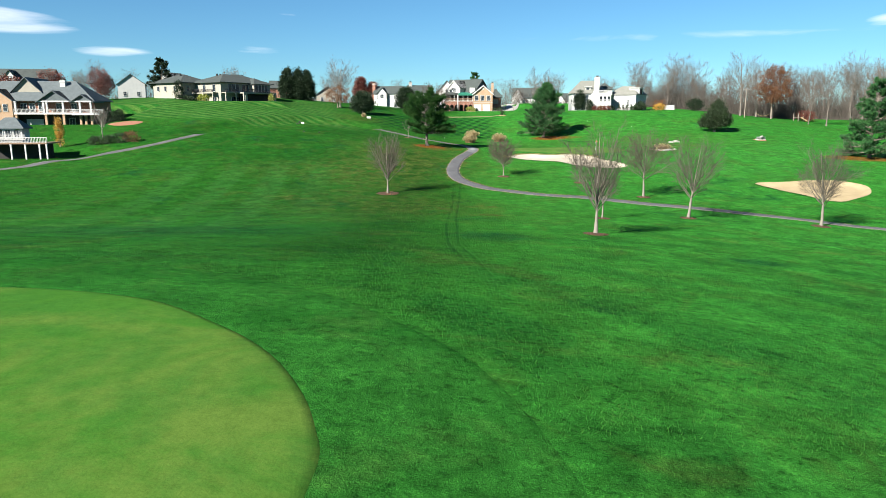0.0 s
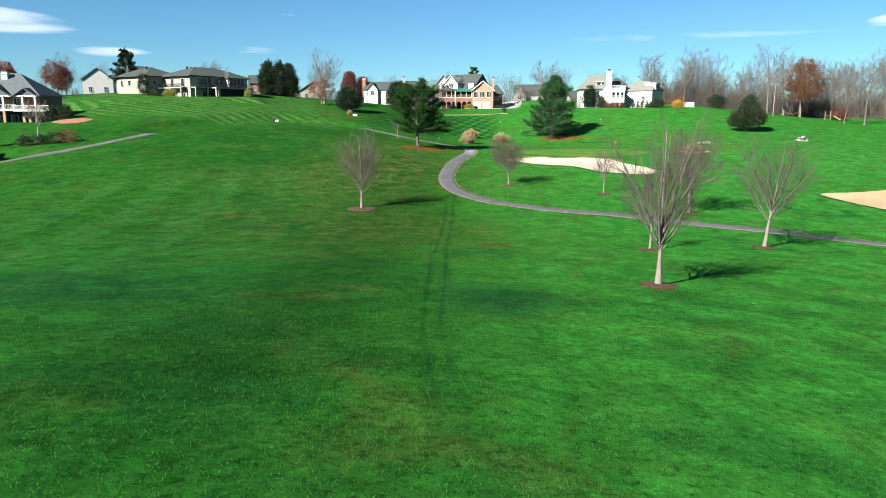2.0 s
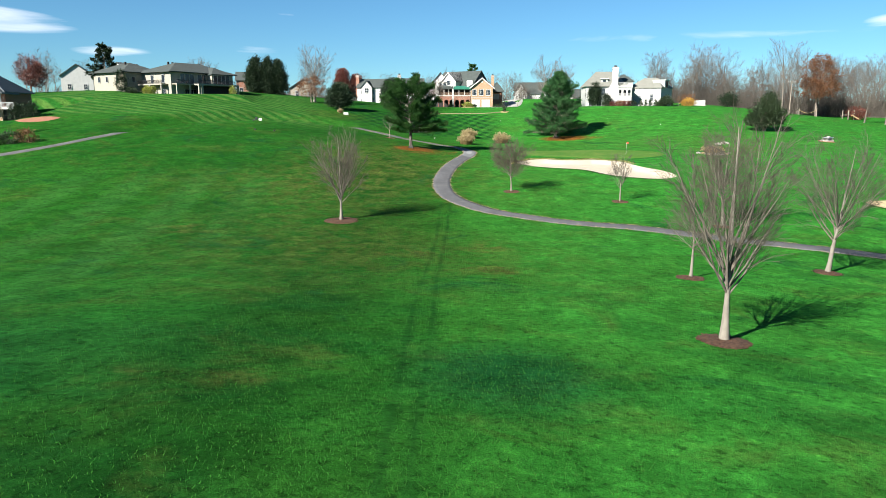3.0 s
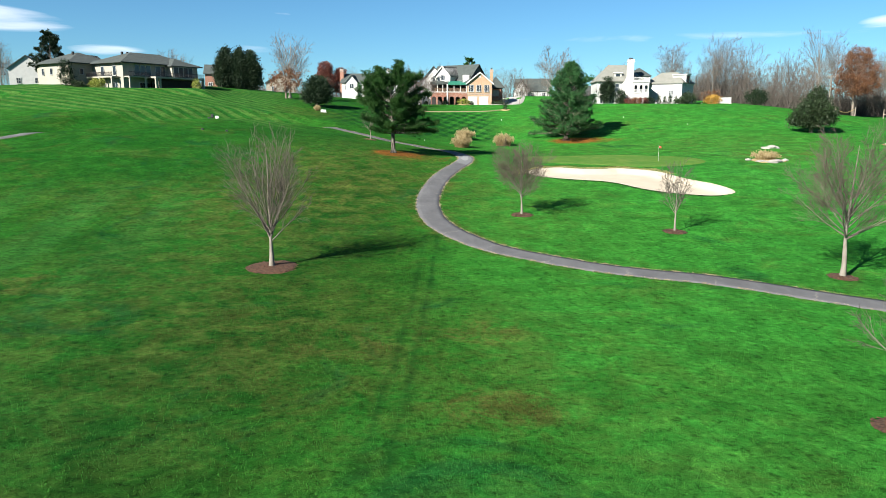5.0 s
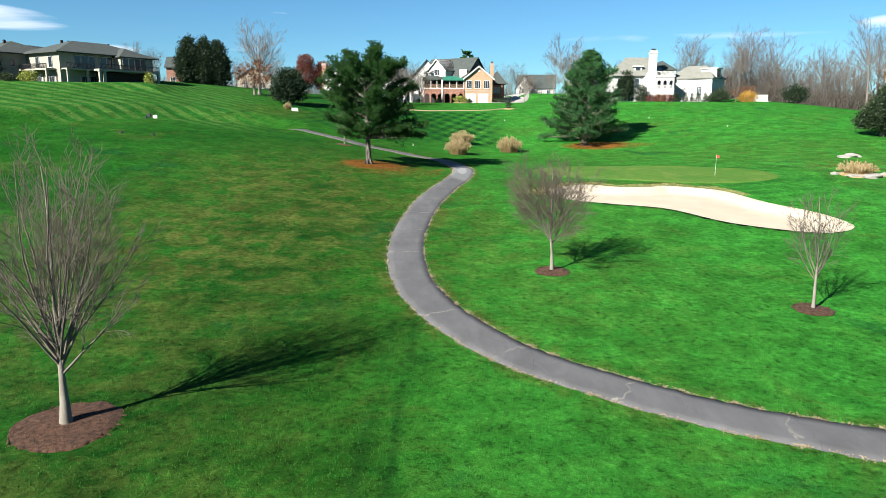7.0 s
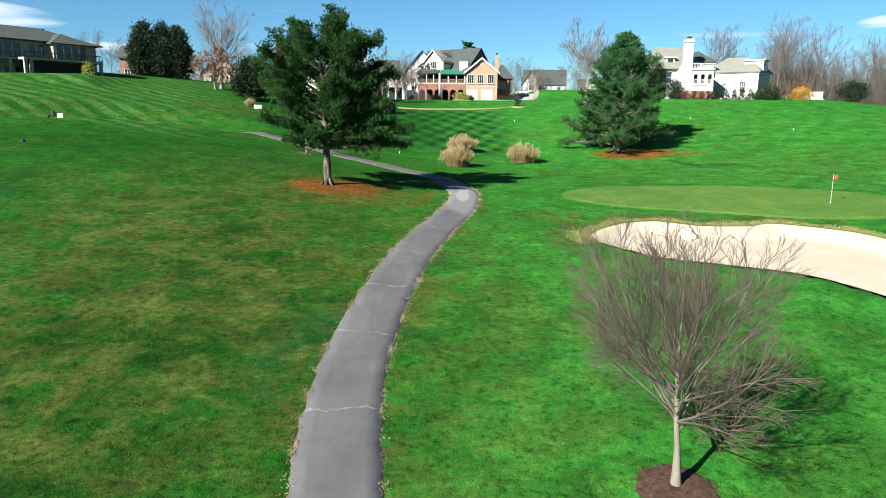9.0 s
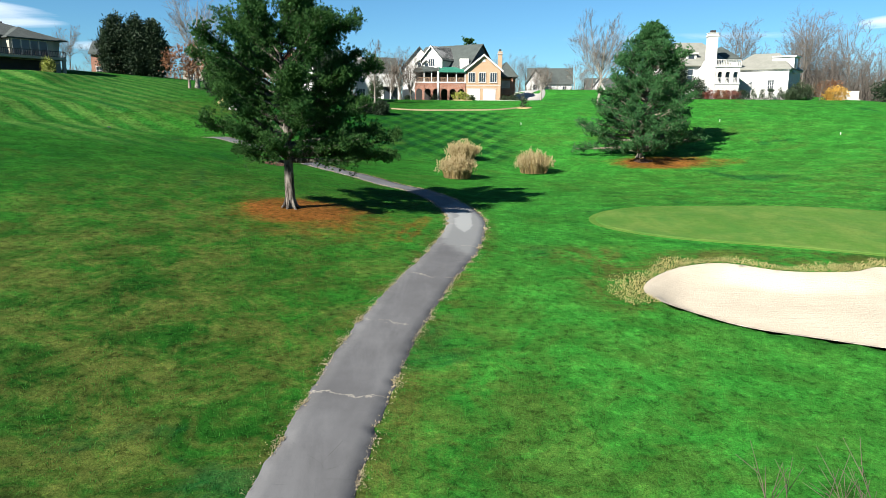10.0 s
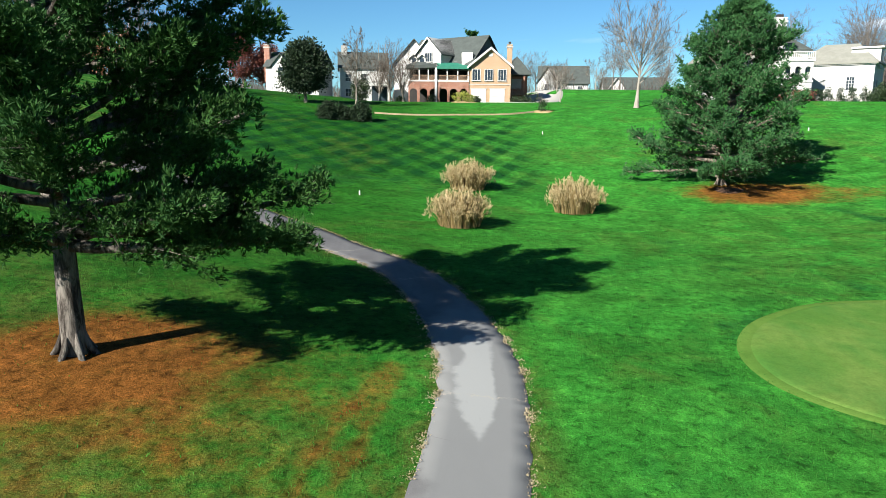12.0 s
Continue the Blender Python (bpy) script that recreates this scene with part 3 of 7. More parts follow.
def patch(name, poly, lift, material, label, category):
    """A rounded sheet of turf over the ground, built in rings from its outline inward."""
    fine = np.concatenate([poly + (np.roll(poly, -1, 0) - poly) * u for u in (0.0,)])
    mid = fine.mean(0)
    scales = [1.0, 0.992, 0.97] + list(np.linspace(0.93, 0.05, 22))
    rows = []
    for k, s in enumerate(scales):
        q = mid + (fine - mid) * s
        rows.append(np.column_stack([q, ground(q[:, 0], q[:, 1]) + (0.0, lift * 0.7, lift)[min(k, 2)]]))
    m, n = len(scales), len(fine)
    v = np.concatenate(rows)
    i = np.arange(n)
    quads = np.concatenate([np.stack([k * n + i, k * n + (i + 1) % n, (k + 1) * n + (i + 1) % n, (k + 1) * n + i], 1) for k in range(m - 1)])
    tris = np.stack([(m - 1) * n + i, (m - 1) * n + (i + 1) % n, np.full(n, m * n), np.full(n, m * n)], 1)[:, :3]
    v = np.vstack([v, [mid[0], mid[1], float(ground(mid[:1], mid[1:])[0]) + lift]])
    ob = mesh_object(name, v, [tuple(int(a) for a in q) for q in quads] + [tuple(int(a) for a in t) for t in tris], material, None, "", True)
    return tagged(ob, label, category, "", "structure")


# ---------------------------------------------------------------- ground
PATH = open_curve([(130, 56), (100, 65), (72, 72), (52, 77), (38.8, 84.6), (28.6, 89.6), (19.9, 94.6), (16.1, 96.2), (12.3, 98.0), (8.9, 100.4), (6.0, 103.5), (3.7, 107.7), (2.2, 113.0), (1.7, 119.4), (2.2, 126.2), (3.0, 132.0), (4.2, 137.2), (5.7, 142.9), (6.5, 148.6), (6.4, 152.2), (5.4, 157.0), (3.6, 161.0), (1.2, 163.8), (-2.3, 167.6), (-6.9, 171.9), (-12.6, 177.4), (-20, 180.5), (-30, 178.5), (-42, 167), (-50, 152), (-54, 143), (-60, 133), (-67, 124), (-75, 114), (-95, 98)], 10)
PATH_W = 2.2
TRACKS = [open_curve([(2.8, 14), (2.7, 17.4), (2.4, 25), (1.5, 31), (0.9, 38), (0.4, 45), (0.3, 50), (0.3, 64), (0.7, 75), (1.3, 90), (1.6, 106)], 6),
          open_curve([(3.5, 14), (3.3, 19), (3.0, 24), (2.3, 30), (1.6, 38), (1.1, 45), (1.1, 50), (1.3, 64), (1.5, 75), (2.1, 90), (2.6, 106)], 6)]


def curve_distance(x, y, line):
    best = np.full(np.shape(x), 1e9)
    for (ax, ay), (bx, by) in zip(line[:-1], line[1:]):
        dx, dy = bx - ax, by - ay
        u = np.clip(((x - ax) * dx + (y - ay) * dy) / (dx * dx + dy * dy + 1e-9), 0, 1)
        best = np.minimum(best, (x - ax - u * dx) ** 2 + (y - ay - u * dy) ** 2)
    return np.sqrt(best)


def blob(x, y, cx, cy, rx, ry, turn=0.0, soft=0.5):
    c, s = math.cos(radians(turn)), math.sin(radians(turn))
    u, v = ((x - cx) * c + (y - cy) * s) / rx, (-(x - cx) * s + (y - cy) * c) / ry
    return 1 - smooth(1 - soft, 1 + soft, np.sqrt(u * u + v * v))


def build_ground():
    far = 1.0
    outer = []
    while far < 2200:
        outer.append(far)
        far *= 1.35
    outer = np.array(outer)
    xs = np.concatenate([-115 - outer[::-1] * 2, np.arange(-115, -7, 0.9), np.arange(-7, 9, 0.32), np.arange(9, 115, 0.9), 115 + outer * 2])
    ys = np.concatenate([-14 - outer[::-1] * 2, np.arange(-14, 265, 0.75), 265 + outer * 2])
    gx, gy = np.meshgrid(xs, ys, indexing="ij")
    z = ground(gx, gy)
    for poly in (BUNKER, BUNKER_FAR):
        near = (gx > -5) & (gx < 80) & (gy > 80) & (gy < 160)
        sd = np.full(gx.shape, -9.0)
        sd[near] = signed_distance(gx[near], gy[near], poly)
        z = z - 0.3 * smooth(0.2, 1.4, sd)
    # the path is bedded in
    d = curve_distance(gx, gy, PATH)
    z = np.where(d < 4, z - 0.06 * (1 - smooth(PATH_W / 2 - 0.40, PATH_W / 2 - 0.02, d)), z)
    n, m = gx.shape
    idx = np.arange(n * m).reshape(n, m)
    quads = np.stack([idx[:-1, :-1].ravel(), idx[1:, :-1].ravel(), idx[1:, 1:].ravel(), idx[:-1, 1:].ravel()], 1)
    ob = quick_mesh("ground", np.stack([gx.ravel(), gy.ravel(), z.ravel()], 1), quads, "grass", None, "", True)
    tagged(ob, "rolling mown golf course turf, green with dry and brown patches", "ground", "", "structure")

    def attribute(name, values):
        a = ob.data.attributes.new(name, "FLOAT", "POINT")
        a.data.foreach_set("value", np.clip(values, 0, 1).astype(np.float32).ravel())

    mow = smooth(0, 5, gy - (166 - 0.12 * (gx + 40))) * (1 - smooth(-32, -20, gx + 0.25 * (gy - 190))) * (1 - smooth(225, 240, gy)) * smooth(-105, -90, gx)
    attribute("mow_hill", mow)
    lawn = smooth(-26, -14, gx) * (1 - smooth(11 + 0.05 * (gy - 180), 16 + 0.05 * (gy - 180), gx)) * smooth(180, 190, gy + 0.25 * gx) * (1 - smooth(216, 218, gy))
    attribute("mow_lawn", lawn)
    attribute("mow_fairway", smooth(34, 44, gx) * smooth(100, 120, gy) * (1 - smooth(150, 165, gy)) + smooth(-50, -40, gx) * (1 - smooth(-22, -14, gx)) * smooth(40, 55, gy) * (1 - smooth(110, 125, gy)))
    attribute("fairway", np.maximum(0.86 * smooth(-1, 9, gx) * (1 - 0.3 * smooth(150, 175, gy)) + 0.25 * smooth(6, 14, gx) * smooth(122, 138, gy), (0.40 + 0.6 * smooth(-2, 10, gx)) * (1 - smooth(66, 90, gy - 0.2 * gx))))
    attribute("deep", np.exp(-((gx + 5.5) / 5.0) ** 2) * smooth(28, 40, gy) * (1 - smooth(134, 150, gy)))
    needles = 0.85 * blob(gx, gy, -3.2, 149.6, 2.6, 2.6, 0, 0.8) + 0.64 * blob(gx, gy, -1.2, 147.4, 6.4, 5.8, 0, 0.9) + 0.95 * blob(gx, gy, 27.0, 182.3, 4.2, 3.2, 0, 0.9) + 0.55 * blob(gx, gy, 31.5, 180.5, 6.5, 3.6) + 0.9 * blob(gx, gy, 84, 137, 9, 4)
    for line in (np.array([(2.8, 144.0), (3.0, 145.9), (3.7, 148.5), (4.2, 150.8)]), np.array([(3.35, 144.0), (3.95, 146.9), (4.45, 150.2)])):
        needles = needles + 0.30 * np.where((np.abs(gx - 3.5) < 3) & (np.abs(gy - 147) < 6), 1 - smooth(0.08, 0.34, curve_distance(gx, gy, line)), 0)
    attribute("needles", needles)
    dry = 0.95 * blob(gx, gy, -8, 132, 11, 24, 0, 0.7) + 0.6 * blob(gx, gy, -12, 90, 10, 16, 0, 0.9) + 0.5 * blob(gx, gy, 3, 80, 10, 10, 0, 0.9) + 0.45 * blob(gx, gy, 9, 122, 8, 18, 0, 0.8) + 0.5 * blob(gx, gy, 45, 165, 26, 12, 0, 0.9) + 0.5 * blob(gx, gy, -22, 115, 12, 8, 0, 0.8) + 1.5 * blob(gx, gy, 20, 142.2, 10, 1.9, -4, 0.5) + 0.6 * blob(gx, gy, 13.5, 141, 2.5, 3) + 1.3 * blob(gx, gy, 12.6, 137.6, 1.7, 2.2, 0, 0.6) + 0.5 * blob(gx, gy, 30, 196, 20, 4, 0, 0.8)
    for cx, cy, r in ((-4.8, 52.3, 0.9), (-8.0, 52.4, 1.0), (4.4, 84.4, 1.6), (4.8, 75.5, 1.6), (-1.1, 82, 1.4), (-21.3, 92, 2), (50, 150, 5), (-24, 198, 6)):
        dry = dry + 0.8 * blob(gx, gy, cx, cy, r * 1.3, r, 0, 0.6)
    rim = d - PATH_W / 2
    dry = dry + 0.7 * np.where(d < 6, (1 - smooth(0.1, 1.0, rim)), 0)
    attribute("dry", dry)
    attribute("lush", 0.8 * blob(gx, gy, 4.0, 53.5, 3.0, 3.6, 0, 0.6) + 0.7 * blob(gx, gy, 22, 47, 2, 1.8) + 0.5 * blob(gx, gy, -22, 55, 12, 6, 0, 0.9) + 0.15 * blob(gx, gy, -17, 62, 12, 62, 0, 0.9))
    t = np.zeros(gx.shape)
    near = (np.abs(gx) < 8) & (gy > 12) & (gy < 110)
    for line in TRACKS:
        v = np.zeros(gx.shape)
        v[near] = (1 - smooth(0.05, 0.30, curve_distance(gx[near], gy[near], line))) * smooth(24, 42, gy[near])
        t = np.maximum(t, v)
    attribute("track", t)
    # distance from the collar of the near green, and where mower passes follow it
    near = (gy < 95) & (np.abs(gx) < 90)
    arc = np.full(gx.shape, -99.0)
    arc[near] = signed_distance(gx[near], gy[near], FRINGE_NEAR[::3])
    sweep = (1 - smooth(35, 62, -arc)) * 0.9
    # narrower passes round the far green
    ring = (gx > -2) & (gx < 60) & (gy > 120) & (gy < 178)
    far = np.full(gx.shape, -99.0)
    far[ring] = signed_distance(gx[ring], gy[ring], GREEN_FAR[::3])
    arc = np.where(ring, far * 3.4, arc)
    sweep = np.where(ring, 0.9 * (1 - smooth(6, 13, -far)), sweep)
    a = ob.data.attributes.new("arc", "FLOAT", "POINT")
    a.data.foreach_set("value", (-arc).astype(np.float32).ravel())
    attribute("sweep", sweep)

    return ob


ground_sheet = build_ground()
patch("fairway_fringe", FRINGE_NEAR, 0.035, "fringe_turf", "short-mown bright green collar round the putting green", "turf")
patch("putting_green", GREEN_NEAR, 0.07, "green_turf", "pale yellow-green closely mown putting green", "putting green")
patch("green_edge", GREEN_FAR.mean(0) + (GREEN_FAR - GREEN_FAR.mean(0)) * 1.035, 0.03, "edge_turf", "pale worn ring of turf round the far green", "turf")
patch("putting_green", GREEN_FAR, 0.06, "green_turf_cool", "pale green putting surface beside the sand bunker", "putting green")
drape("sand_bunker", BUNKER, 0.3, 0.05, "sand", "long kidney-shaped bunker of raked cream sand", "bunker")
drape("sand_bunker", BUNKER_FAR, 0.5, 0.05, "sand_tan", "broad bunker of tan sand on the slope", "bunker")


def build_path():
    """The asphalt cart path, a slab with a slight crown and broken edges."""
    rng = np.random.default_rng(3)
    p = PATH
    tan = np.gradient(p, axis=0)
    tan /= np.linalg.norm(tan, axis=1)[:, None]
    nor = np.stack([-tan[:, 1], tan[:, 0]], 1)
    # finer steps
    k = 4
    u = np.arange(0, len(p) - 1, 1 / k)
    interp = lambda a: np.stack([np.interp(u, np.arange(len(p)), a[:, i]) for i in (0, 1)], 1)
    c, nn = interp(p), interp(nor)
    n = len(c)
    wl = PATH_W / 2 + np.convolve(rng.normal(0, 0.05, n), np.ones(3) / 3, "same")
    wr = PATH_W / 2 + np.convolve(rng.normal(0, 0.05, n), np.ones(3) / 3, "same")
    cols = []
    for s, lift in ((-1.04, -0.12), (-1.0, 0.012), (-0.6, 0.024), (0.0, 0.030), (0.6, 0.024), (1.0, 0.012), (1.04, -0.12)):
        w = (wl if s < 0 else wr)[:, None] * s
        q = c + nn * w
        cols.append(np.column_stack([q, ground(q[:, 0], q[:, 1]) + lift]))
    m = len(cols)
    v = np.stack(cols, 1).reshape(-1, 3)
    idx = np.arange(n * m).reshape(n, m)
    quads = np.stack([idx[:-1, :-1].ravel(), idx[:-1, 1:].ravel(), idx[1:, 1:].ravel(), idx[1:, :-1].ravel()], 1)
    ob = quick_mesh("cart_path", v, quads, "asphalt", None, "", False)
    tagged(ob, "weathered grey asphalt cart path with cracks and ragged edges", "path", "", "structure")
    run = np.concatenate([[0], np.cumsum(np.linalg.norm(np.diff(c, axis=0), axis=1))])
    for name, values in (("patch", blob(v[:, 0], v[:, 1], 6.45, 150.0, 0.55, 3.4, -4, 0.5)), ("patch_wide", blob(v[:, 0], v[:, 1], 6.5, 149.0, 1.6, 7.0, 0, 0.5)), ("along", np.repeat(run, m))):
        a = ob.data.attributes.new(name, "FLOAT", "POINT")
        a.data.foreach_set("value", np.asarray(values, np.float32))
    return c, nn, wl, wr


path_c, path_n, path_wl, path_wr = build_path()

# ---------------------------------------------------------------- vegetation
class Tubes:
    """Collects tapered tubes into one set of arrays."""

    def __init__(self):
        self.v, self.f, self.n, self.jobs = [], [], 0, {}

    def add(self, pts, radii, sides):
        """Kept in lists by shape, so that all tubes of one shape are made at once."""
        self.jobs.setdefault((len(pts), sides), []).append((pts, radii))

    def flush(self):
        for (k, sides), jobs in self.jobs.items():
            pts = np.array([j[0] for j in jobs], float)
            rad = np.array([j[1] for j in jobs], float)
            tan = np.gradient(pts, axis=1)
            tan /= np.linalg.norm(tan, axis=2)[:, :, None] + 1e-9
            ref = np.where((np.abs(tan[:, 0, 0]) < 0.8)[:, None], np.array([1.0, 0, 0]), np.array([0, 1.0, 0]))
            a = np.cross(tan, ref[:, None, :])
            a /= np.linalg.norm(a, axis=2)[:, :, None] + 1e-9
            b = np.cross(tan, a)
            ang = np.arange(sides) * 2 * np.pi / sides
            ring = a[:, :, None, :] * np.cos(ang)[None, None, :, None] + b[:, :, None, :] * np.sin(ang)[None, None, :, None]
            v = pts[:, :, None, :] + ring * rad[:, :, None, None]
            i = np.arange(k - 1)[:, None] * sides + np.arange(sides)[None, :]
            j = np.arange(k - 1)[:, None] * sides + (np.arange(sides) + 1)[None, :] % sides
            one = np.stack([i, j, j + sides, i + sides], -1).reshape(-1, 4)
            n = len(jobs)
            self.v.append(v.reshape(-1, 3))
            self.f.append((one[None] + (np.arange(n) * k * sides)[:, None, None]).reshape(-1, 4) + self.n)
            self.n += n * k * sides
        self.jobs = {}

    def make(self, name, material, parent, label=""):
        self.flush()
        return quick_mesh(name, np.concatenate(self.v), np.concatenate(self.f), material, parent, label, True)


def bent(rng, p, d, length, k, wobble, lift):
    """A wandering line from p along d, curving upward by lift."""
    x, y, z = float(p[0]), float(p[1]), float(p[2])
    dx, dy, dz = float(d[0]), float(d[1]), float(d[2])
    r, step, up = rng.normal(0, wobble, 3 * k).tolist(), length / k, lift / k
    pts = [(x, y, z)]
    for i in range(k):
        dx, dy, dz = dx + r[3 * i], dy + r[3 * i + 1], dz + r[3 * i + 2] + up
        n = step / math.sqrt(dx * dx + dy * dy + dz * dz)
        x, y, z = x + dx * n, y + dy * n, z + dz * n
        n = n / step
        dx, dy, dz = dx * n, dy * n, dz * n
        pts.append((x, y, z))
    return np.array(pts)


def on_line(line, s):
    i = min(int(s), len(line) - 2)
    return line[i] + (line[i + 1] - line[i]) * (s - i), line[i + 1] - line[i]


def side_way(rng, d, angle):
    """A direction turned away from d by an angle in degrees, to a random side."""
    x, y, z = float(d[0]), float(d[1]), float(d[2])
    n = math.sqrt(x * x + y * y + z * z) + 1e-9
    x, y, z = x / n, y / n, z / n
    a, b, c = rng.normal(size=3).tolist()
    rx, ry, rz = y * c - z * b, z * a - x * c, x * b - y * a
    n = math.sqrt(rx * rx + ry * ry + rz * rz) + 1e-9
    co, si = math.cos(radians(angle)), math.sin(radians(angle)) / n
    return np.array([x * co + rx * si, y * co + ry * si, z * co + rz * si])


def bare_tree(seed, height, clear, radius, half_width, limbs=12, twigs=(6, 5, 3), steep=32, bark="bark_pale", twig="twig", m=None, label="", group="", name="bare_tree", sway=0.03, coarse=1.0):
    """A leafless tree: trunk, ascending limbs, branches and a haze of twigs."""
    rng = np.random.default_rng(seed)
    root = empty(name, m or Matrix(), label, "tree", group)
    trunk, branch, twig_set = Tubes(), Tubes(), Tubes()
    k = 9
    line = bent(rng, (0, 0, -0.15), (0, 0, 1), height * 0.94, k, sway, 0.25)
    h = line[:, 2] / height
    rad = radius * np.clip(1 - h * 1.02, 0.05, 1) ** 0.8 * np.where(line[:, 2] > clear, 0.72, 1.0)
    rad[0] *= 1.5
    trunk.add(line, rad, 9)

    def at_height(z):
        return np.array([np.interp(z, line[:, 2], line[:, i]) for i in range(3)]), np.interp(z, line[:, 2], rad)

    for i in range(limbs):
        # each limb reaches for a point in or on an egg-shaped crown
        u = (i + rng.uniform(0, 0.8)) / limbs
        low = max(0.42, clear / height + 0.12)
        tip_z = height * (low + (0.97 - low) * u ** 0.9)
        mid = 0.5 * (low + 0.97) * height - 0.04 * height
        bulge = math.sqrt(max(0.05, 1 - ((tip_z - mid) / (height * (1.06 - low) * 0.62)) ** 2))
        tip_r = half_width * bulge * math.sqrt(rng.uniform(0.22, 1.0))
        z0 = clear + (tip_z - clear) * steep / 120 * rng.uniform(0.5, 1.2)
        p, r0 = at_height(z0)
        az = i * 2.4 + rng.uniform(-0.4, 0.4)
        d = np.array([math.cos(az) * tip_r, math.sin(az) * tip_r, tip_z - z0])
        length = float(np.linalg.norm(d))
        d = d / length
        l1 = bent(rng, p, d, length, 6, 0.06, 0.22)
        r1 = max(r0 * 0.52, radius * 0.15)
        branch.add(l1, r1 * np.linspace(1, 0.28, 7), 5)
        for a in range(twigs[0]):
            s = 0.22 + 0.75 * (a + rng.uniform(0, 0.9)) / twigs[0]
            q, tan = on_line(l1, min(s, 1.0) * 6)
            l2 = bent(rng, q, side_way(rng, tan, rng.uniform(22, 48)), min(length, 1.5 * half_width) * 0.44 * (1.15 - 0.6 * s), 4, 0.09, 0.25)
            r2 = r1 * 0.33 * (1.2 - s)
            branch.add(l2, np.maximum(r2 * np.linspace(1, 0.35, 5), 0.008 * coarse), 4)
            n2 = min(length, 1.5 * half_width) * 0.44 * (1.15 - 0.6 * s)
            for b in range(twigs[1]):
                s2 = 0.15 + 0.85 * (b + rng.uniform(0, 0.9)) / twigs[1]
                q2, tan = on_line(l2, min(s2, 1.0) * 4)
                l3 = bent(rng, q2, side_way(rng, tan, rng.uniform(18, 45)), n2 * 0.5 * (1.2 - 0.5 * s2), 3, 0.10, 0.10)
                twig_set.add(l3, coarse * np.array((0.010, 0.009, 0.007, 0.004)), 3)
                for c in range(twigs[2]):
                    s3 = rng.uniform(0.2, 1) * 2.98
                    q3, tan = on_line(l3, s3)
                    l4 = bent(rng, q3, side_way(rng, tan, rng.uniform(15, 40)), n2 * 0.26, 1, 0.08, 0.15)
                    twig_set.add(l4, coarse * np.array((0.0065, 0.004)), 3)
    trunk.make("trunk", bark, root)
    tagged(branch.make("branchwork", "limb_grey" if bark == "bark_pale" else bark, root), kind="stuff")
    tagged(twig_set.make("twigwork", twig, root), kind="stuff")
    return root


def blades(points, ways, length, width, rng, spread=0.5):
    """One thin leaf-shaped quad at each point, pointing roughly along its way."""
    n = len(points)
    d = ways + rng.normal(0, spread, (n, 3))
    d /= np.linalg.norm(d, axis=1)[:, None] + 1e-9
    s = np.cross(d, rng.normal(size=(n, 3)))
    s /= np.linalg.norm(s, axis=1)[:, None] + 1e-9
    L = (length * rng.uniform(0.7, 1.25, n))[:, None]
    w = (width * rng.uniform(0.7, 1.25, n))[:, None]
    v = np.stack([points, points + d * L * 0.45 + s * w, points + d * L, points + d * L * 0.45 - s * w], 1).reshape(-1, 3)
    f = np.arange(n * 4).reshape(n, 4)
    return v, f


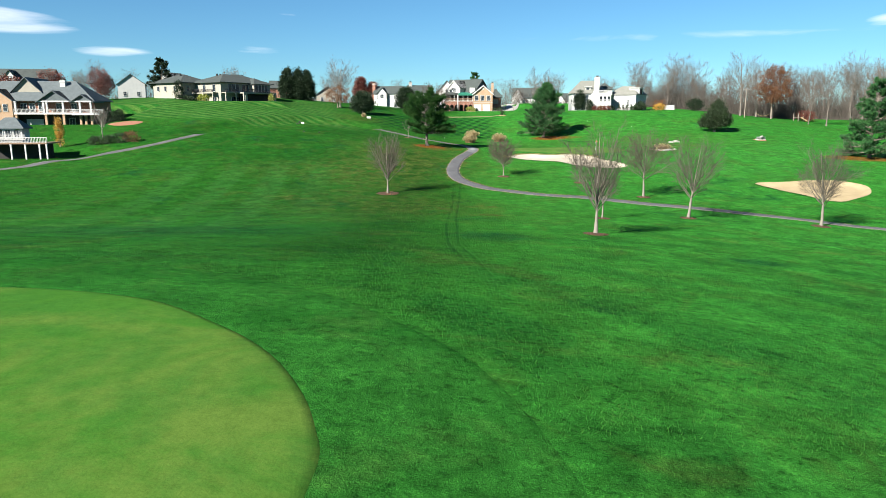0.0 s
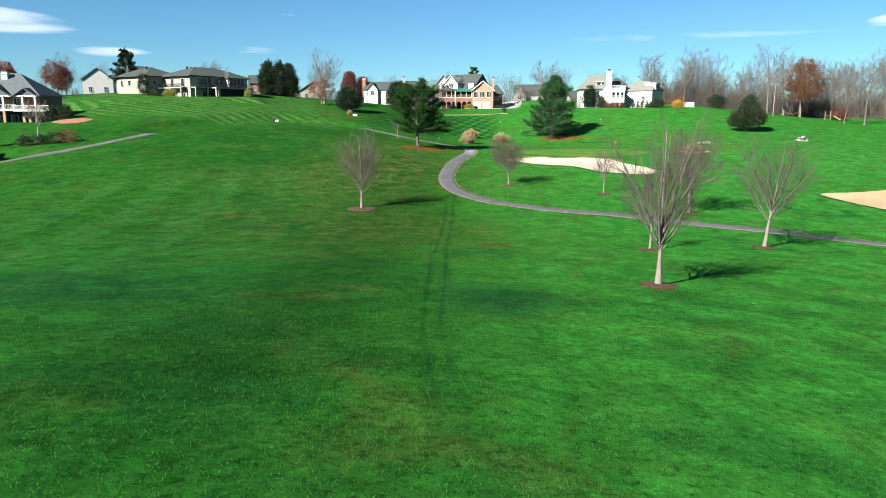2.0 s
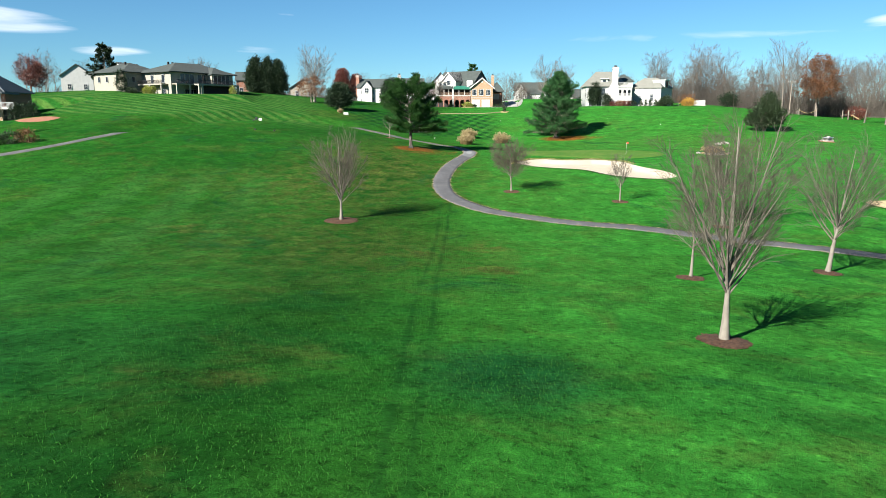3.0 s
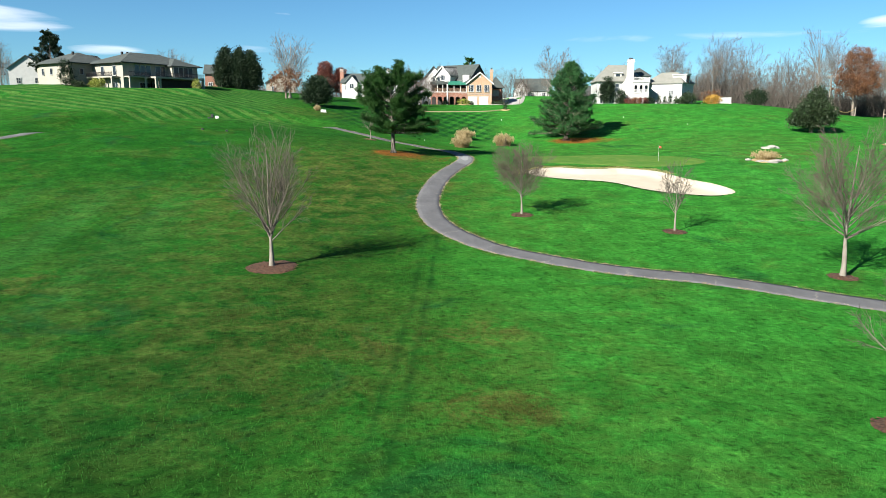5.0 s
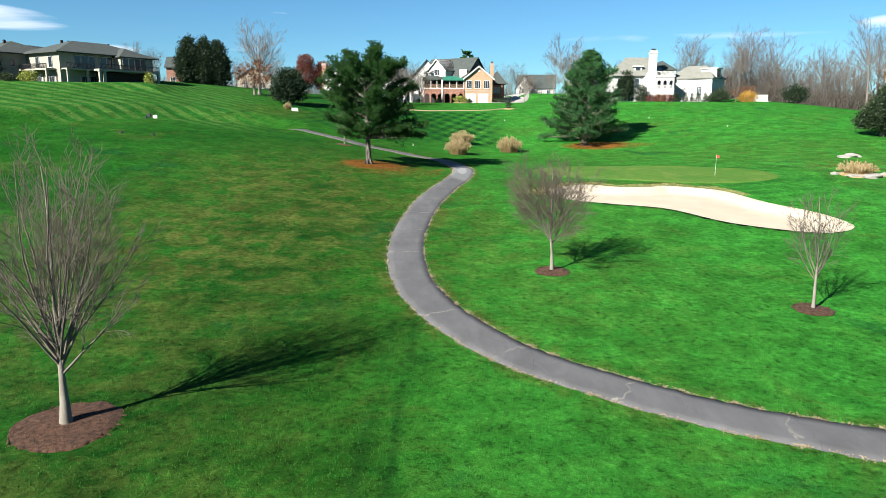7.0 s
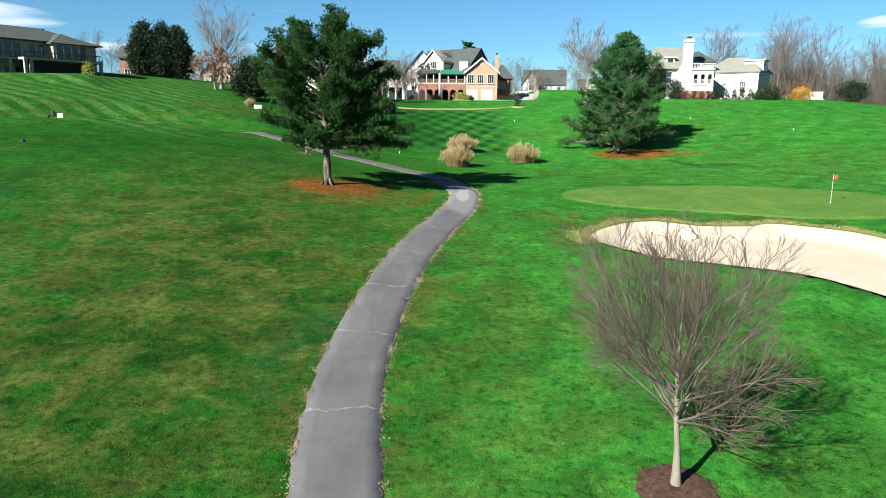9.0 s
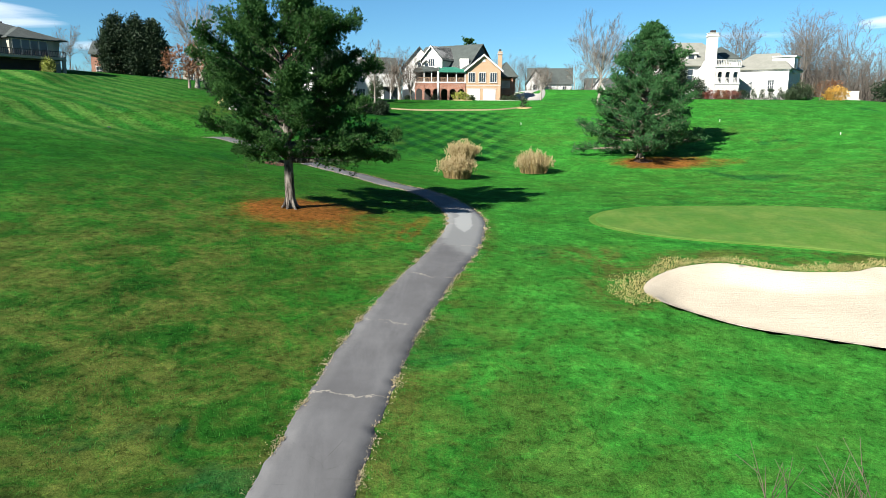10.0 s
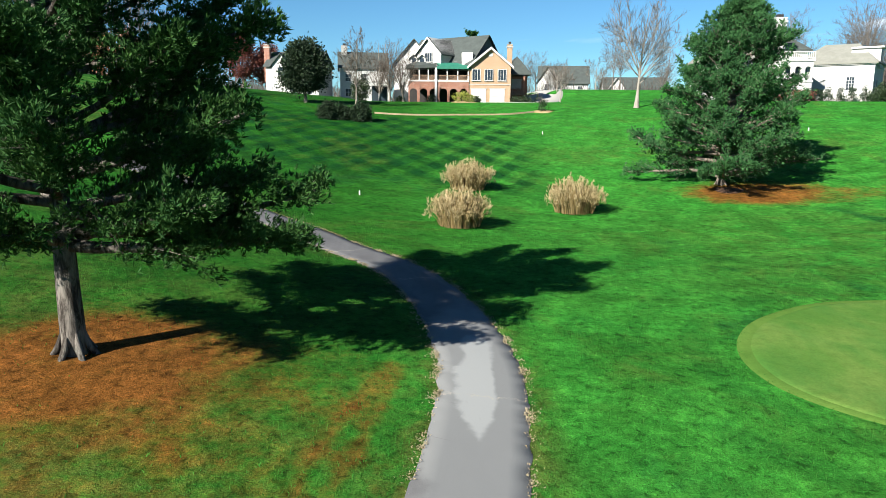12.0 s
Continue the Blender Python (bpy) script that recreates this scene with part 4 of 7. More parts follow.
def conifer(seed, height, clear, radius, profile, whorls, per, m, label, name="pine_tree", needle=(0.26, 0.022), tufts=9000, per_tuft=9, droop=0.0, extra=(), foliage="pine_needles", bark="bark_grey", shade=0.95, group=""):
    """An evergreen: trunk, limbs in loose whorls, and tufts of needles along the branchlets."""
    rng = np.random.default_rng(seed)
    root = empty(name, m, label, "tree", group)
    trunk, limb = Tubes(), Tubes()
    line = bent(rng, (0, 0, -0.2), (0, 0, 1), height * shade, 10, 0.018, 0.2)
    rad = radius * np.clip(1 - line[:, 2] / height, 0.06, 1) ** 0.7
    trunk.add(line, rad, 12)
    for a in range(7):
        az = a * 0.9 + rng.uniform(-0.2, 0.2)
        e = np.array([math.cos(az), math.sin(az), 0])
        trunk.add(np.array([[0, 0, 0.55], [0, 0, 0.16], [0, 0, -0.12]]) + e * np.array([[radius * 0.75], [radius * 1.15], [radius * 1.9]]), (radius * 0.2, radius * 0.32, radius * 0.25), 5)
    seeds, ways = [], []
    jobs = []
    for i in range(whorls):
        u = (i + 0.2) / whorls
        for j in range(per):
            jobs.append((clear + (height - clear) * u ** 1.05 + rng.uniform(-0.3, 0.3), i * 1.1 + j * 2 * math.pi / per + rng.uniform(-0.45, 0.45), profile(u) * rng.uniform(0.62, 1.15), None))
    jobs += [(z, az, L, None) for z, az, L in extra]
    for z0, az, L, _ in jobs:
        if L < 0.25:
            continue
        p = np.array([np.interp(z0, line[:, 2], line[:, c]) for c in range(3)])
        up = (z0 - clear) / (height - clear)
        rise = 0.12 + 0.75 * up - droop
        d = np.array([math.cos(az), math.sin(az), rise])
        d /= np.linalg.norm(d)
        l1 = bent(rng, p, d, L, 6, 0.07, 0.30)
        r1 = min(0.028 * L + 0.012, np.interp(z0, line[:, 2], rad) * 0.75)
        limb.add(l1, r1 * np.linspace(1, 0.25, 7), 5)
        for a in range(int(7 + L * 4)):
            s = rng.uniform(0.18, 1.0) ** 0.8
            q, tan = on_line(l1, s * 6)
            w = side_way(rng, tan, rng.uniform(25, 70))
            w[2] = w[2] * 0.45 + 0.12
            l2 = bent(rng, q, w, 0.25 + 0.34 * L * (1.15 - s) * rng.uniform(0.7, 1.2), 3, 0.12, 0.2)
            limb.add(l2, (0.014, 0.010, 0.008, 0.005), 3)
            seeds.append(l2)
            ways.append(np.gradient(l2, axis=0))
    pts, dirs = np.concatenate(seeds), np.concatenate(ways)
    dirs /= np.linalg.norm(dirs, axis=1)[:, None] + 1e-9
    pick = rng.integers(0, len(pts), tufts)
    c = pts[pick] + rng.normal(0, 0.13, (tufts, 3))
    w = dirs[pick] + np.array([0, 0, 0.45])
    v, f = blades(np.repeat(c, per_tuft, 0), np.repeat(w, per_tuft, 0), needle[0], needle[1], rng, 0.62)
    trunk.make("trunk", bark, root)
    tagged(limb.make("branchwork", bark, root), kind="stuff")
    tagged(quick_mesh("crown", v, f, foliage, root), kind="stuff")
    return root


def leafy(seed, lumps, trunk_h, radius, leaves, size, m, label, foliage, name="tree", category="tree", bark="bark_dark", stems=1, hollow=0.55, group="", flat=1.0):
    """A leafy tree or shrub: lumps are (x, y, z, rx, ry, rz) masses, filled with clustered leaves."""
    rng = np.random.default_rng(seed)
    root = empty(name, m, label, category, group)
    wood = Tubes()
    top = max(l[2] for l in lumps)
    for s in range(stems):
        p = np.array([rng.normal(0, 0.12 * (stems > 1)), rng.normal(0, 0.12 * (stems > 1)), -0.15])
        line = bent(rng, p, (rng.normal(0, 0.1 * (stems > 1)), rng.normal(0, 0.1 * (stems > 1)), 1), top, 6, 0.04, 0.2)
        wood.add(line, radius * np.linspace(1.2, 0.25, 7), 8)
        for l in lumps:
            b = line[min(2, 6)] if trunk_h < top * 0.4 else line[3]
            wood.add(np.linspace(b, np.array(l[:3]), 4) + rng.normal(0, 0.05, (4, 3)), radius * np.array((0.5, 0.4, 0.28, 0.15)), 5)
    wood.make("trunk", bark, root)
    vol = np.array([l[3] * l[4] * l[5] for l in lumps]) ** 0.67
    which = rng.choice(len(lumps), leaves // 14, p=vol / vol.sum())
    L = np.array(lumps)[which]
    n = len(L)
    d = rng.normal(size=(n, 3))
    d /= np.linalg.norm(d, axis=1)[:, None]
    r = rng.uniform(hollow, 1.0, n) ** 0.7 * (1 + 0.16 * np.sin(d[:, 0] * 6 + which) * np.sin(d[:, 1] * 5) + rng.normal(0, 0.07, n))
    c = L[:, :3] + d * r[:, None] * L[:, 3:6]
    c[:, 2] = np.maximum(c[:, 2], trunk_h * 0.9 if trunk_h else 0.05)
    c = np.repeat(c, 14, 0)
    spread = size * 2.0
    c = c + rng.normal(0, spread, c.shape) * np.array([1, 1, 0.8])
    w = np.repeat(d, 14, 0) + np.array([0, 0, 0.25])
    v, f = blades(c, w, size * 1.9, size * 0.55, rng, 0.7)
    tagged(quick_mesh("crown", v, f, foliage, root), kind="stuff")
    return root


def mulch_ring(x, y, r, label="round bed of dark brown shredded bark mulch", mat="mulch", cat="mulch bed"):
    rng = np.random.default_rng(int(abs(x * 10 + y)))
    ang = np.linspace(0, 2 * np.pi, 40, endpoint=False)
    rr = r * (1 + 0.05 * np.sin(ang * 3 + x) + rng.normal(0, 0.025, 40))
    rows = []
    for ring, lift in ((1.0, -0.02), (0.93, 0.045), (0.6, 0.09), (0.25, 0.13)):
        px, py = x + np.cos(ang) * rr * ring, y + np.sin(ang) * rr * ring
        rows.append(np.column_stack([px, py, ground(px, py) + lift + rng.normal(0, 0.012, 40)]))
    f = [(k * 40 + i, k * 40 + (i + 1) % 40, k * 40 + 40 + (i + 1) % 40, k * 40 + 40 + i) for k in range(3) for i in range(40)]
    f.append(tuple(range(120, 160)))
    # loose chips
    n = 220
    a, q = rng.uniform(0, 2 * np.pi, n), np.sqrt(rng.uniform(0, 1, n)) * r * 1.03
    px, py = x + np.cos(a) * q, y + np.sin(a) * q
    z = ground(px, py) + 0.03 + 0.10 * (1 - q / r)
    e = rng.normal(0, 0.06, (n, 2))
    g = np.stack([e[:, 1], -e[:, 0]], 1)
    g = g / (np.linalg.norm(g, axis=1)[:, None] + 1e-9) * 0.02
    c = np.stack([px, py], 1)
    quad = np.stack([np.column_stack([c + s1 * e + s2 * g, z + up]) for s1, s2, up in ((-1, -1, 0), (1, -1, 0), (1, 1, 0.02), (-1, 1, 0.02))], 1)
    f += [(160 + 4 * k, 161 + 4 * k, 162 + 4 * k, 163 + 4 * k) for k in range(n)]
    v = np.concatenate(rows + [quad.reshape(-1, 3)])
    ob = mesh_object("mulch_ring", v, f, mat, None, "", True)
    return tagged(ob, label, cat, "", "structure")


def on_ground(x, y, turn=0.0, sink=0.0):
    return pose(x, y, gz(x, y) - sink, 0, 0, turn)


# young shade trees on the course
COURSE = "leafless shade trees on the course"
L1 = "young leafless shade tree with pale trunk in mulch"
bare_tree(11, 8.6, 1.25, 0.15, 3.0, 25, (8, 6, 3), 30, "bark_pale", "twig", on_ground(-7.8, 96.4), "leafless upright shade tree with steep grey limbs in mulch", COURSE, coarse=0.8)
bare_tree(12, 9.6, 1.5, 0.17, 3.1, 22, (8, 6, 3), 29, "bark_pale", "twig", on_ground(13.5, 59.5), "leafless shade tree with pale bark and wide vase crown", COURSE, coarse=0.8)
bare_tree(13, 9.2, 1.8, 0.16, 3.7, 22, (8, 6, 4), 38, "bark_pale", "twig", on_ground(28.3, 78.1), "leafless shade tree with open spreading crown and dark fork", COURSE, coarse=0.8)
bare_tree(14, 9.2, 1.8, 0.16, 3.8, 24, (8, 6, 4), 38, "bark_pale", "twig", on_ground(43.1, 77.0), "leafless shade tree with spreading pale branches in mulch", COURSE, coarse=0.8)
bare_tree(15, 6.1, 1.0, 0.11, 3.2, 30, (10, 7, 4), 50, "bark_pale", "twig_red", on_ground(10.1, 114.1), "small round-crowned leafless tree with fine reddish twigs", COURSE, coarse=0.6)
bare_tree(16, 5.9, 1.1, 0.08, 1.8, 14, (6, 5, 3), 34, "bark_pale", "twig", on_ground(21.6, 108.0), "thin sparse leafless sapling in a small mulch bed", COURSE, coarse=0.8)
bare_tree(17, 6.2, 1.5, 0.10, 2.2, 10, (7, 5, 3), 34, "bark_pale", "twig", on_ground(17.5, 74.4), "small leafless tree with pale trunk beside the cart path", COURSE, coarse=0.8)
bare_tree(18, 9.0, 1.8, 0.16, 4.0, 24, (9, 7, 4), 44, "bark_pale", "twig_red", on_ground(28.3, 96.2), "leafless round-headed tree with fine brownish twigs", COURSE, coarse=0.8)
for x, y, r in ((-7.8, 96.4, 1.6), (13.5, 59.5, 1.1), (28.3, 78.1, 0.9), (43.1, 77.0, 1.0), (10.1, 114.1, 0.95), (21.6, 108.0, 0.9), (17.5, 74.4, 0.9), (28.3, 96.2, 0.9)):
    mulch_ring(x, y, r)
# the small tree behind the pine
bare_tree(19, 4.6, 1.0, 0.10, 1.6, 8, (5, 4, 2), 38, "bark_pale", "twig", on_ground(-8.4, 168.0), "small leafless ornamental tree beside the cart path", COURSE)
mulch_ring(-8.4, 168.0, 1.0)

# the big pine by the path and the tree below the white house
conifer(31, 10.3, 2.7, 0.30, lambda u: 5.2 * (0.86 + 0.9 * u - 1.35 * u * u) if u < 0.97 else 0.8, 9, 5, on_ground(-3.5, 149.5), "large irregular white pine with long limbs over orange needles", "pine_tree", (0.18, 0.017), 40000, 9, 0.05,
        ((2.7, -0.25, 5.8), (3.0, 0.15, 6.2), (3.4, -0.6, 5.0), (6.4, 0.5, 4.8), (7.9, 0.1, 3.8), (5.9, 3.3, 5.4), (4.8, 2.7, 5.6), (4.0, 4.2, 5.0), (8.1, 2.6, 3.4), (7.1, -0.6, 4.4), (7.9, -0.3, 4.0), (8.6, -0.7, 3.0), (5.3, -1.2, 4.8), (5.1, 0.3, 4.8)), "pine_needles", "bark_pine")
conifer(32, 13.6, 0.7, 0.26, lambda u: 6.0 * (1.0 - u * u) * (0.92 + 0.12 * math.sin(u * 21)) + 0.35, 19, 8, on_ground(26.8, 184.6), "broad conical evergreen with blue-green layered boughs", "pine_tree", (0.24, 0.024), 32000, 8, 0.10, (), "fir_needles", "bark_dark", 1.0)
mulch_ring(26.6, 182.6, 1.0, "small mound of brown pine straw", "mulch", "pine straw")


def plume_clump(seed, h, r, m, label, name="ornamental_grass", n=900):
    """A dry clump of tall ornamental grass: arching blades and feathery heads."""
    rng = np.random.default_rng(seed)
    root = empty(name, m, label, "grass clump", "dry ornamental grasses")
    v, f, pv, pw = [], [], [], []
    for i in range(n):
        a, q = rng.uniform(0, 2 * np.pi), math.sqrt(rng.uniform(0, 1))
        b = np.array([math.cos(a), math.sin(a), 0]) * q * r * 0.78
        lean = np.array([math.cos(a), math.sin(a), 0]) * (0.08 + 0.42 * q * q) * r * 0.8 + rng.normal(0, 0.1, 3)
        L = h * rng.uniform(0.55, 1.05) * (1 - 0.38 * q * q)
        s = np.array([-math.sin(a + rng.normal(0, 0.8)), math.cos(a), 0]) * 0.014
        k = len(v)
        tip = None
        for u, w in ((0, 1.0), (0.4, 1.0), (0.75, 0.8), (1.0, 0.25)):
            c = b + lean * u ** 1.8 + np.array([0, 0, L * (u - 0.10 * u * u)])
            v += [c - s * w, c + s * w]
            tip = c
        f += [(k + 2 * j, k + 2 * j + 1, k + 2 * j + 3, k + 2 * j + 2) for j in range(3)]
        if i % 2 == 0:
            for _ in range(9):
                pv.append(tip - np.array([0, 0, rng.uniform(0, 0.32)]) + rng.normal(0, 0.02, 3))
                pw.append(np.array([lean[0] * 0.6, lean[1] * 0.6, 0.8]))
    tagged(quick_mesh("blades", np.array(v), np.array(f), "dry_blade", root), kind="stuff")
    v2, f2 = blades(np.array(pv), np.array(pw), 0.20, 0.022, rng, 0.35)
    tagged(quick_mesh("plumes", v2, f2, "plume", root, "pale feathery seed heads"), kind="stuff")
    return root


plume_clump(41, 2.35, 1.5, on_ground(6.7, 171.2), "large dry tan ornamental grass clump with feathery plumes")
plume_clump(42, 2.3, 1.55, on_ground(7.7, 183.2), "large dry tan ornamental grass clump with feathery plumes")
plume_clump(43, 2.45, 1.6, on_ground(14.3, 176.9), "dry tan ornamental grass clump standing alone")
plume_clump(44, 1.3, 1.5, on_ground(46.6, 146.2), "low dry ornamental grass growing between boulders", n=600)
plume_clump(45, 1.2, 0.6, on_ground(-23.0, 203.0), "small dry ornamental grass clump beside dark shrub", n=300)

# evergreen and coloured trees round the houses
leafy(51, [(0, 0, 3.2, 3.1, 2.9, 2.3), (-2.2, 0, 2.5, 2.0, 2.0, 1.3), (2.2, 0.3, 3.0, 2.0, 2.0, 1.5), (0.2, 0, 5.2, 2.0, 1.9, 1.5), (0.6, 0, 6.8, 0.9, 0.9, 0.9)], 1.0, 0.2, 14000, 0.18, on_ground(70.0, 178.5), "dense dark evergreen shrub tree casting a short shadow", "bush_leaves", "evergreen_tree", stems=3)
leafy(52, [(0, 0, 3.4, 2.9, 2.7, 2.6), (-1.2, 0, 2.4, 2.0, 2.2, 1.5), (1.4, 0, 2.6, 2.0, 2.0, 1.6), (0, 0, 5.0, 1.7, 1.7, 1.5)], 0.4, 0.2, 11000, 0.20, on_ground(-24.1, 209.5), "dense rounded dark magnolia shrub on the lawn slope", "dark_leaves", "magnolia_tree", stems=2)
leafy(53, [(0, 0, 4.2, 3.0, 2.9, 2.7), (0, 0, 6.2, 2.1, 2.1, 1.6), (-0.6, 0, 2.8, 2.6, 2.5, 1.3), (0.7, 0, 7.2, 1.0, 1.0, 0.8)], 1.4, 0.2, 13000, 0.19, on_ground(-12.0, 226.5), "dark glossy magnolia tree with oval crown on lawn", "dark_leaves", "magnolia_tree")
for i, (x, y, h, r) in enumerate(((-53.0, 239.0, 10.2, 2.6), (-49.4, 239.6, 10.4, 2.5), (-46.6, 240.4, 10.0, 2.4))):
    leafy(54 + i, [(0, 0, h * 0.25, r, r, h * 0.28), (0, 0, h * 0.5, r * 0.92, r * 0.92, h * 0.25), (0, 0, h * 0.72, r * 0.62, r * 0.62, h * 0.2), (0.2, 0, h * 0.9, r * 0.3, r * 0.3, h * 0.1)], 0.2, 0.2, 15000, 0.22, on_ground(x, y), "tall dense dark cypress in a tight screen", "dark_leaves", "cypress_tree", group="dark cypress screen")
bare_tree(57, 14.6, 3.0, 0.30, 5.4, 18, (7, 5, 3), 32, "bark_grey", "twig_wood", on_ground(-32.6, 221.3), "tall leafless shade tree on the lawn", "", coarse=2.0)
leafy(58, [(0, 0, 4.2, 3.3, 3.0, 2.4), (-1.8, 0, 3.4, 2.2, 2.0, 1.6), (1.6, 0, 3.6, 2.2, 2.0, 1.8)], 1.4, 0.22, 1900, 0.20, on_ground(-33.0, 219.0), "small tree holding sparse rust-brown leaves", "rust_leaves", "autumn_tree")
leafy(59, [(0, 0, 5.0, 2.7, 2.5, 3.2), (0, 0, 8.0, 1.9, 1.9, 2.0)], 1.2, 0.2, 9000, 0.2, on_ground(-31.5, 268.0), "upright tree with dark red autumn leaves", "red_leaves", "autumn_tree")
leafy(60, [(0, 0, 4.4, 2.6, 2.5, 2.8), (0, 0, 7.0, 1.7, 1.7, 1.9)], 1.2, 0.2, 8000, 0.2, on_ground(-27.2, 270.0), "upright tree with dark red autumn leaves", "red_leaves", "autumn_tree")
conifer(61, 11.5, 1.6, 0.24, lambda u: 4.4 * (1 - u) ** 0.6 + 0.5, 9, 5, on_ground(-88.5, 221.5), "dark spreading pine beside the stucco house", "pine_tree", (0.42, 0.05), 4200, 7, 0.0, (), "dark_leaves", "bark_dark")
conifer(62, 15.5, 0.6, 0.26, lambda u: 5.6 * (1 - u) ** 0.75 + 0.3, 11, 6, on_ground(86.0, 139.0), "tall broad conifer at the edge of the fairway", "pine_tree", (0.42, 0.05), 6000, 8, 0.15, (), "fir_needles", "bark_dark")
conifer(63, 9.0, 0.8, 0.2, lambda u: 4.2 * (1 - u) ** 0.7 + 0.3, 8, 5, on_ground(92.0, 134.0), "smaller conifer beside the tall one", "pine_tree", (0.42, 0.05), 3600, 8, 0.15, (), "fir_needles", "bark_dark")
conifer(64, 15.0, 3.0, 0.3, lambda u: 4.0 * (1 - u) ** 0.5 + 0.4, 8, 5, on_ground(13.0, 283.0), "pine rising behind the brick house", "pine_tree", (0.45, 0.06), 2600, 7, 0.0, (), "pine_needles", "bark_dark")
leafy(65, [(0, 0, 1.6, 0.55, 0.55, 1.5), (0, 0, 3.4, 0.6, 0.6, 1.8), (0, 0, 5.0, 0.35, 0.35, 1.0)], 0.3, 0.08, 2400, 0.12, on_ground(-77.2, 139.5), "narrow columnar tree with golden yellow leaves", "gold_leaves", "autumn_tree")
leafy(66, [(0, 0, 2.8, 1.7, 1.7, 2.4), (0.3, 0, 4.6, 1.2, 1.2, 1.5)], 0.3, 0.14, 9000, 0.17, on_ground(43.8, 226.0), "dark evergreen shrub against the white house", "dark_leaves", "evergreen_tree")
bare_tree(67, 6.6, 1.3, 0.12, 2.3, 10, (6, 5, 3), 38, "bark_grey", "twig_wood", on_ground(-73.0, 148.5), "leafless ornamental tree in a shrub bed", "", coarse=2.0)
bare_tree(68, 13.2, 2.0, 0.26, 6.6, 18, (7, 6, 3), 48, "bark_grey", "twig_wood", on_ground(30.7, 221.5), "wide leafless shade tree beyond the driveway", "", coarse=2.0)
bare_tree(69, 10.4, 1.8, 0.16, 2.8, 12, (6, 5, 3), 28, "bark_pale", "twig", on_ground(-5.2, 226.0), "slender leafless tree with pale bark near the brick house", "", coarse=2.0)
for i, (x, y) in enumerate(((-1.8, 241.5), (-3.4, 242.6), (0.2, 243.2))):
    bare_tree(70 + i, 9.6, 0.5, 0.19, 2.8, 14, (7, 6, 3), 20, "bark_pale", "twig_red", on_ground(x, y), "multi-stemmed leafless crape myrtle with pale stems", "crape myrtles by the porch", "crape_myrtle", 0.07)
leafy(74, [(0, 0, 1.6, 1.2, 1.1, 1.7)], 0.1, 0.1, 2200, 0.15, on_ground(-6.2, 240.0), "dark upright evergreen shrub beside crape myrtles", "bush_leaves", "evergreen_shrub", "shrub")
for i, (x, y, r) in enumerate(((-6.8, 212.2, 1.0), (-5.3, 212.6, 0.75), (-3.2, 212.2, 1.05))):
    leafy(75 + i, [(0, 0, r * 0.75, r * 0.95, r * 0.9, r * 0.95)], 0.05, 0.06, 4200, 0.11, on_ground(x, y), "clipped round dark green shrub on the lawn edge", "dark_leaves", "clipped_shrub", "shrub", group="clipped shrubs by the lawn", hollow=0.8)
for i, (x, y, r) in enumerate(((-68.0, 140.6, 1.0), (-65.6, 141.0, 1.2), (-70.5, 140.2, 1.0), (-63.8, 141.6, 1.3))):
    leafy(79 + i, [(0, 0, r * 0.7, r * 1.2, r, r * 0.8)], 0.05, 0.06, 900, 0.14, on_ground(x, y), "low brownish shrub in a planted bed", "rust_leaves" if i > 2 else "bush_leaves", "shrub", "shrub")
for i, (x, y, h, w) in enumerate(((-114.5, 205, 10, 4.2), (-104.5, 214, 9.5, 3.4), (-121, 196, 9, 4))):
    leafy(84 + i, [(0, 0, h * 0.6, w, w, h * 0.36), (w * 0.4, 0, h * 0.45, w * 0.7, w * 0.7, h * 0.3)], 1.6, 0.25, 6000, 0.19, on_ground(x, y), "rounded tree with dull red autumn leaves behind houses", "red_leaves", "autumn_tree")


# woods: a few kinds, copied
def woods():
    rng = np.random.default_rng(90)
    L = "tall leafless forest tree in the woods"
    kinds = [bare_tree(91 + i, h, c, r, w, n, (6, 5, 2), s, "bark_wood", "twig_wood", on_ground(*xy), L, "leafless woods", "forest_tree", 0.035, 2.0)
             for i, (h, c, r, w, n, s, xy) in enumerate(((21, 7, 0.28, 5.6, 15, 40, (96.4, 226)), (19, 5, 0.25, 5.4, 15, 46, (108, 240)), (23, 8, 0.3, 5.8, 16, 38, (95.3, 281)), (16, 4, 0.2, 5.0, 14, 46, (84, 262))))]
    spots = []
    # the wood on the right-hand slope
    for _ in range(95):
        u = rng.uniform()
        spots.append((76 + 100 * u + rng.normal(0, 4), 268 - 52 * u + abs(rng.normal(0, 22)) + 4, rng.uniform(0.5, 1.05)))
    for _ in range(30):
        spots.append((rng.uniform(112, 165), rng.uniform(150, 225), rng.uniform(0.5, 1.0)))
    for _ in range(70):
        u = rng.uniform()
        spots.append((80 + 105 * u, 266 - 50 * u + abs(rng.normal(0, 14)) + 5, rng.uniform(0.25, 0.55)))
    # behind the houses
    for _ in range(44):
        spots.append((rng.uniform(-10, 110), rng.uniform(285, 350), rng.uniform(0.4, 0.75)))
    for _ in range(34):
        spots.append((rng.uniform(-190, -20), rng.uniform(285, 350), rng.uniform(0.45, 0.75)))
    for x, y, s in spots:
        ob = kinds[int(rng.integers(0, 4))]
        copy_thing(ob, on_ground(x, y, rng.uniform(0, 360), 0.2) @ Matrix.Diagonal((s, s, s, 1)))


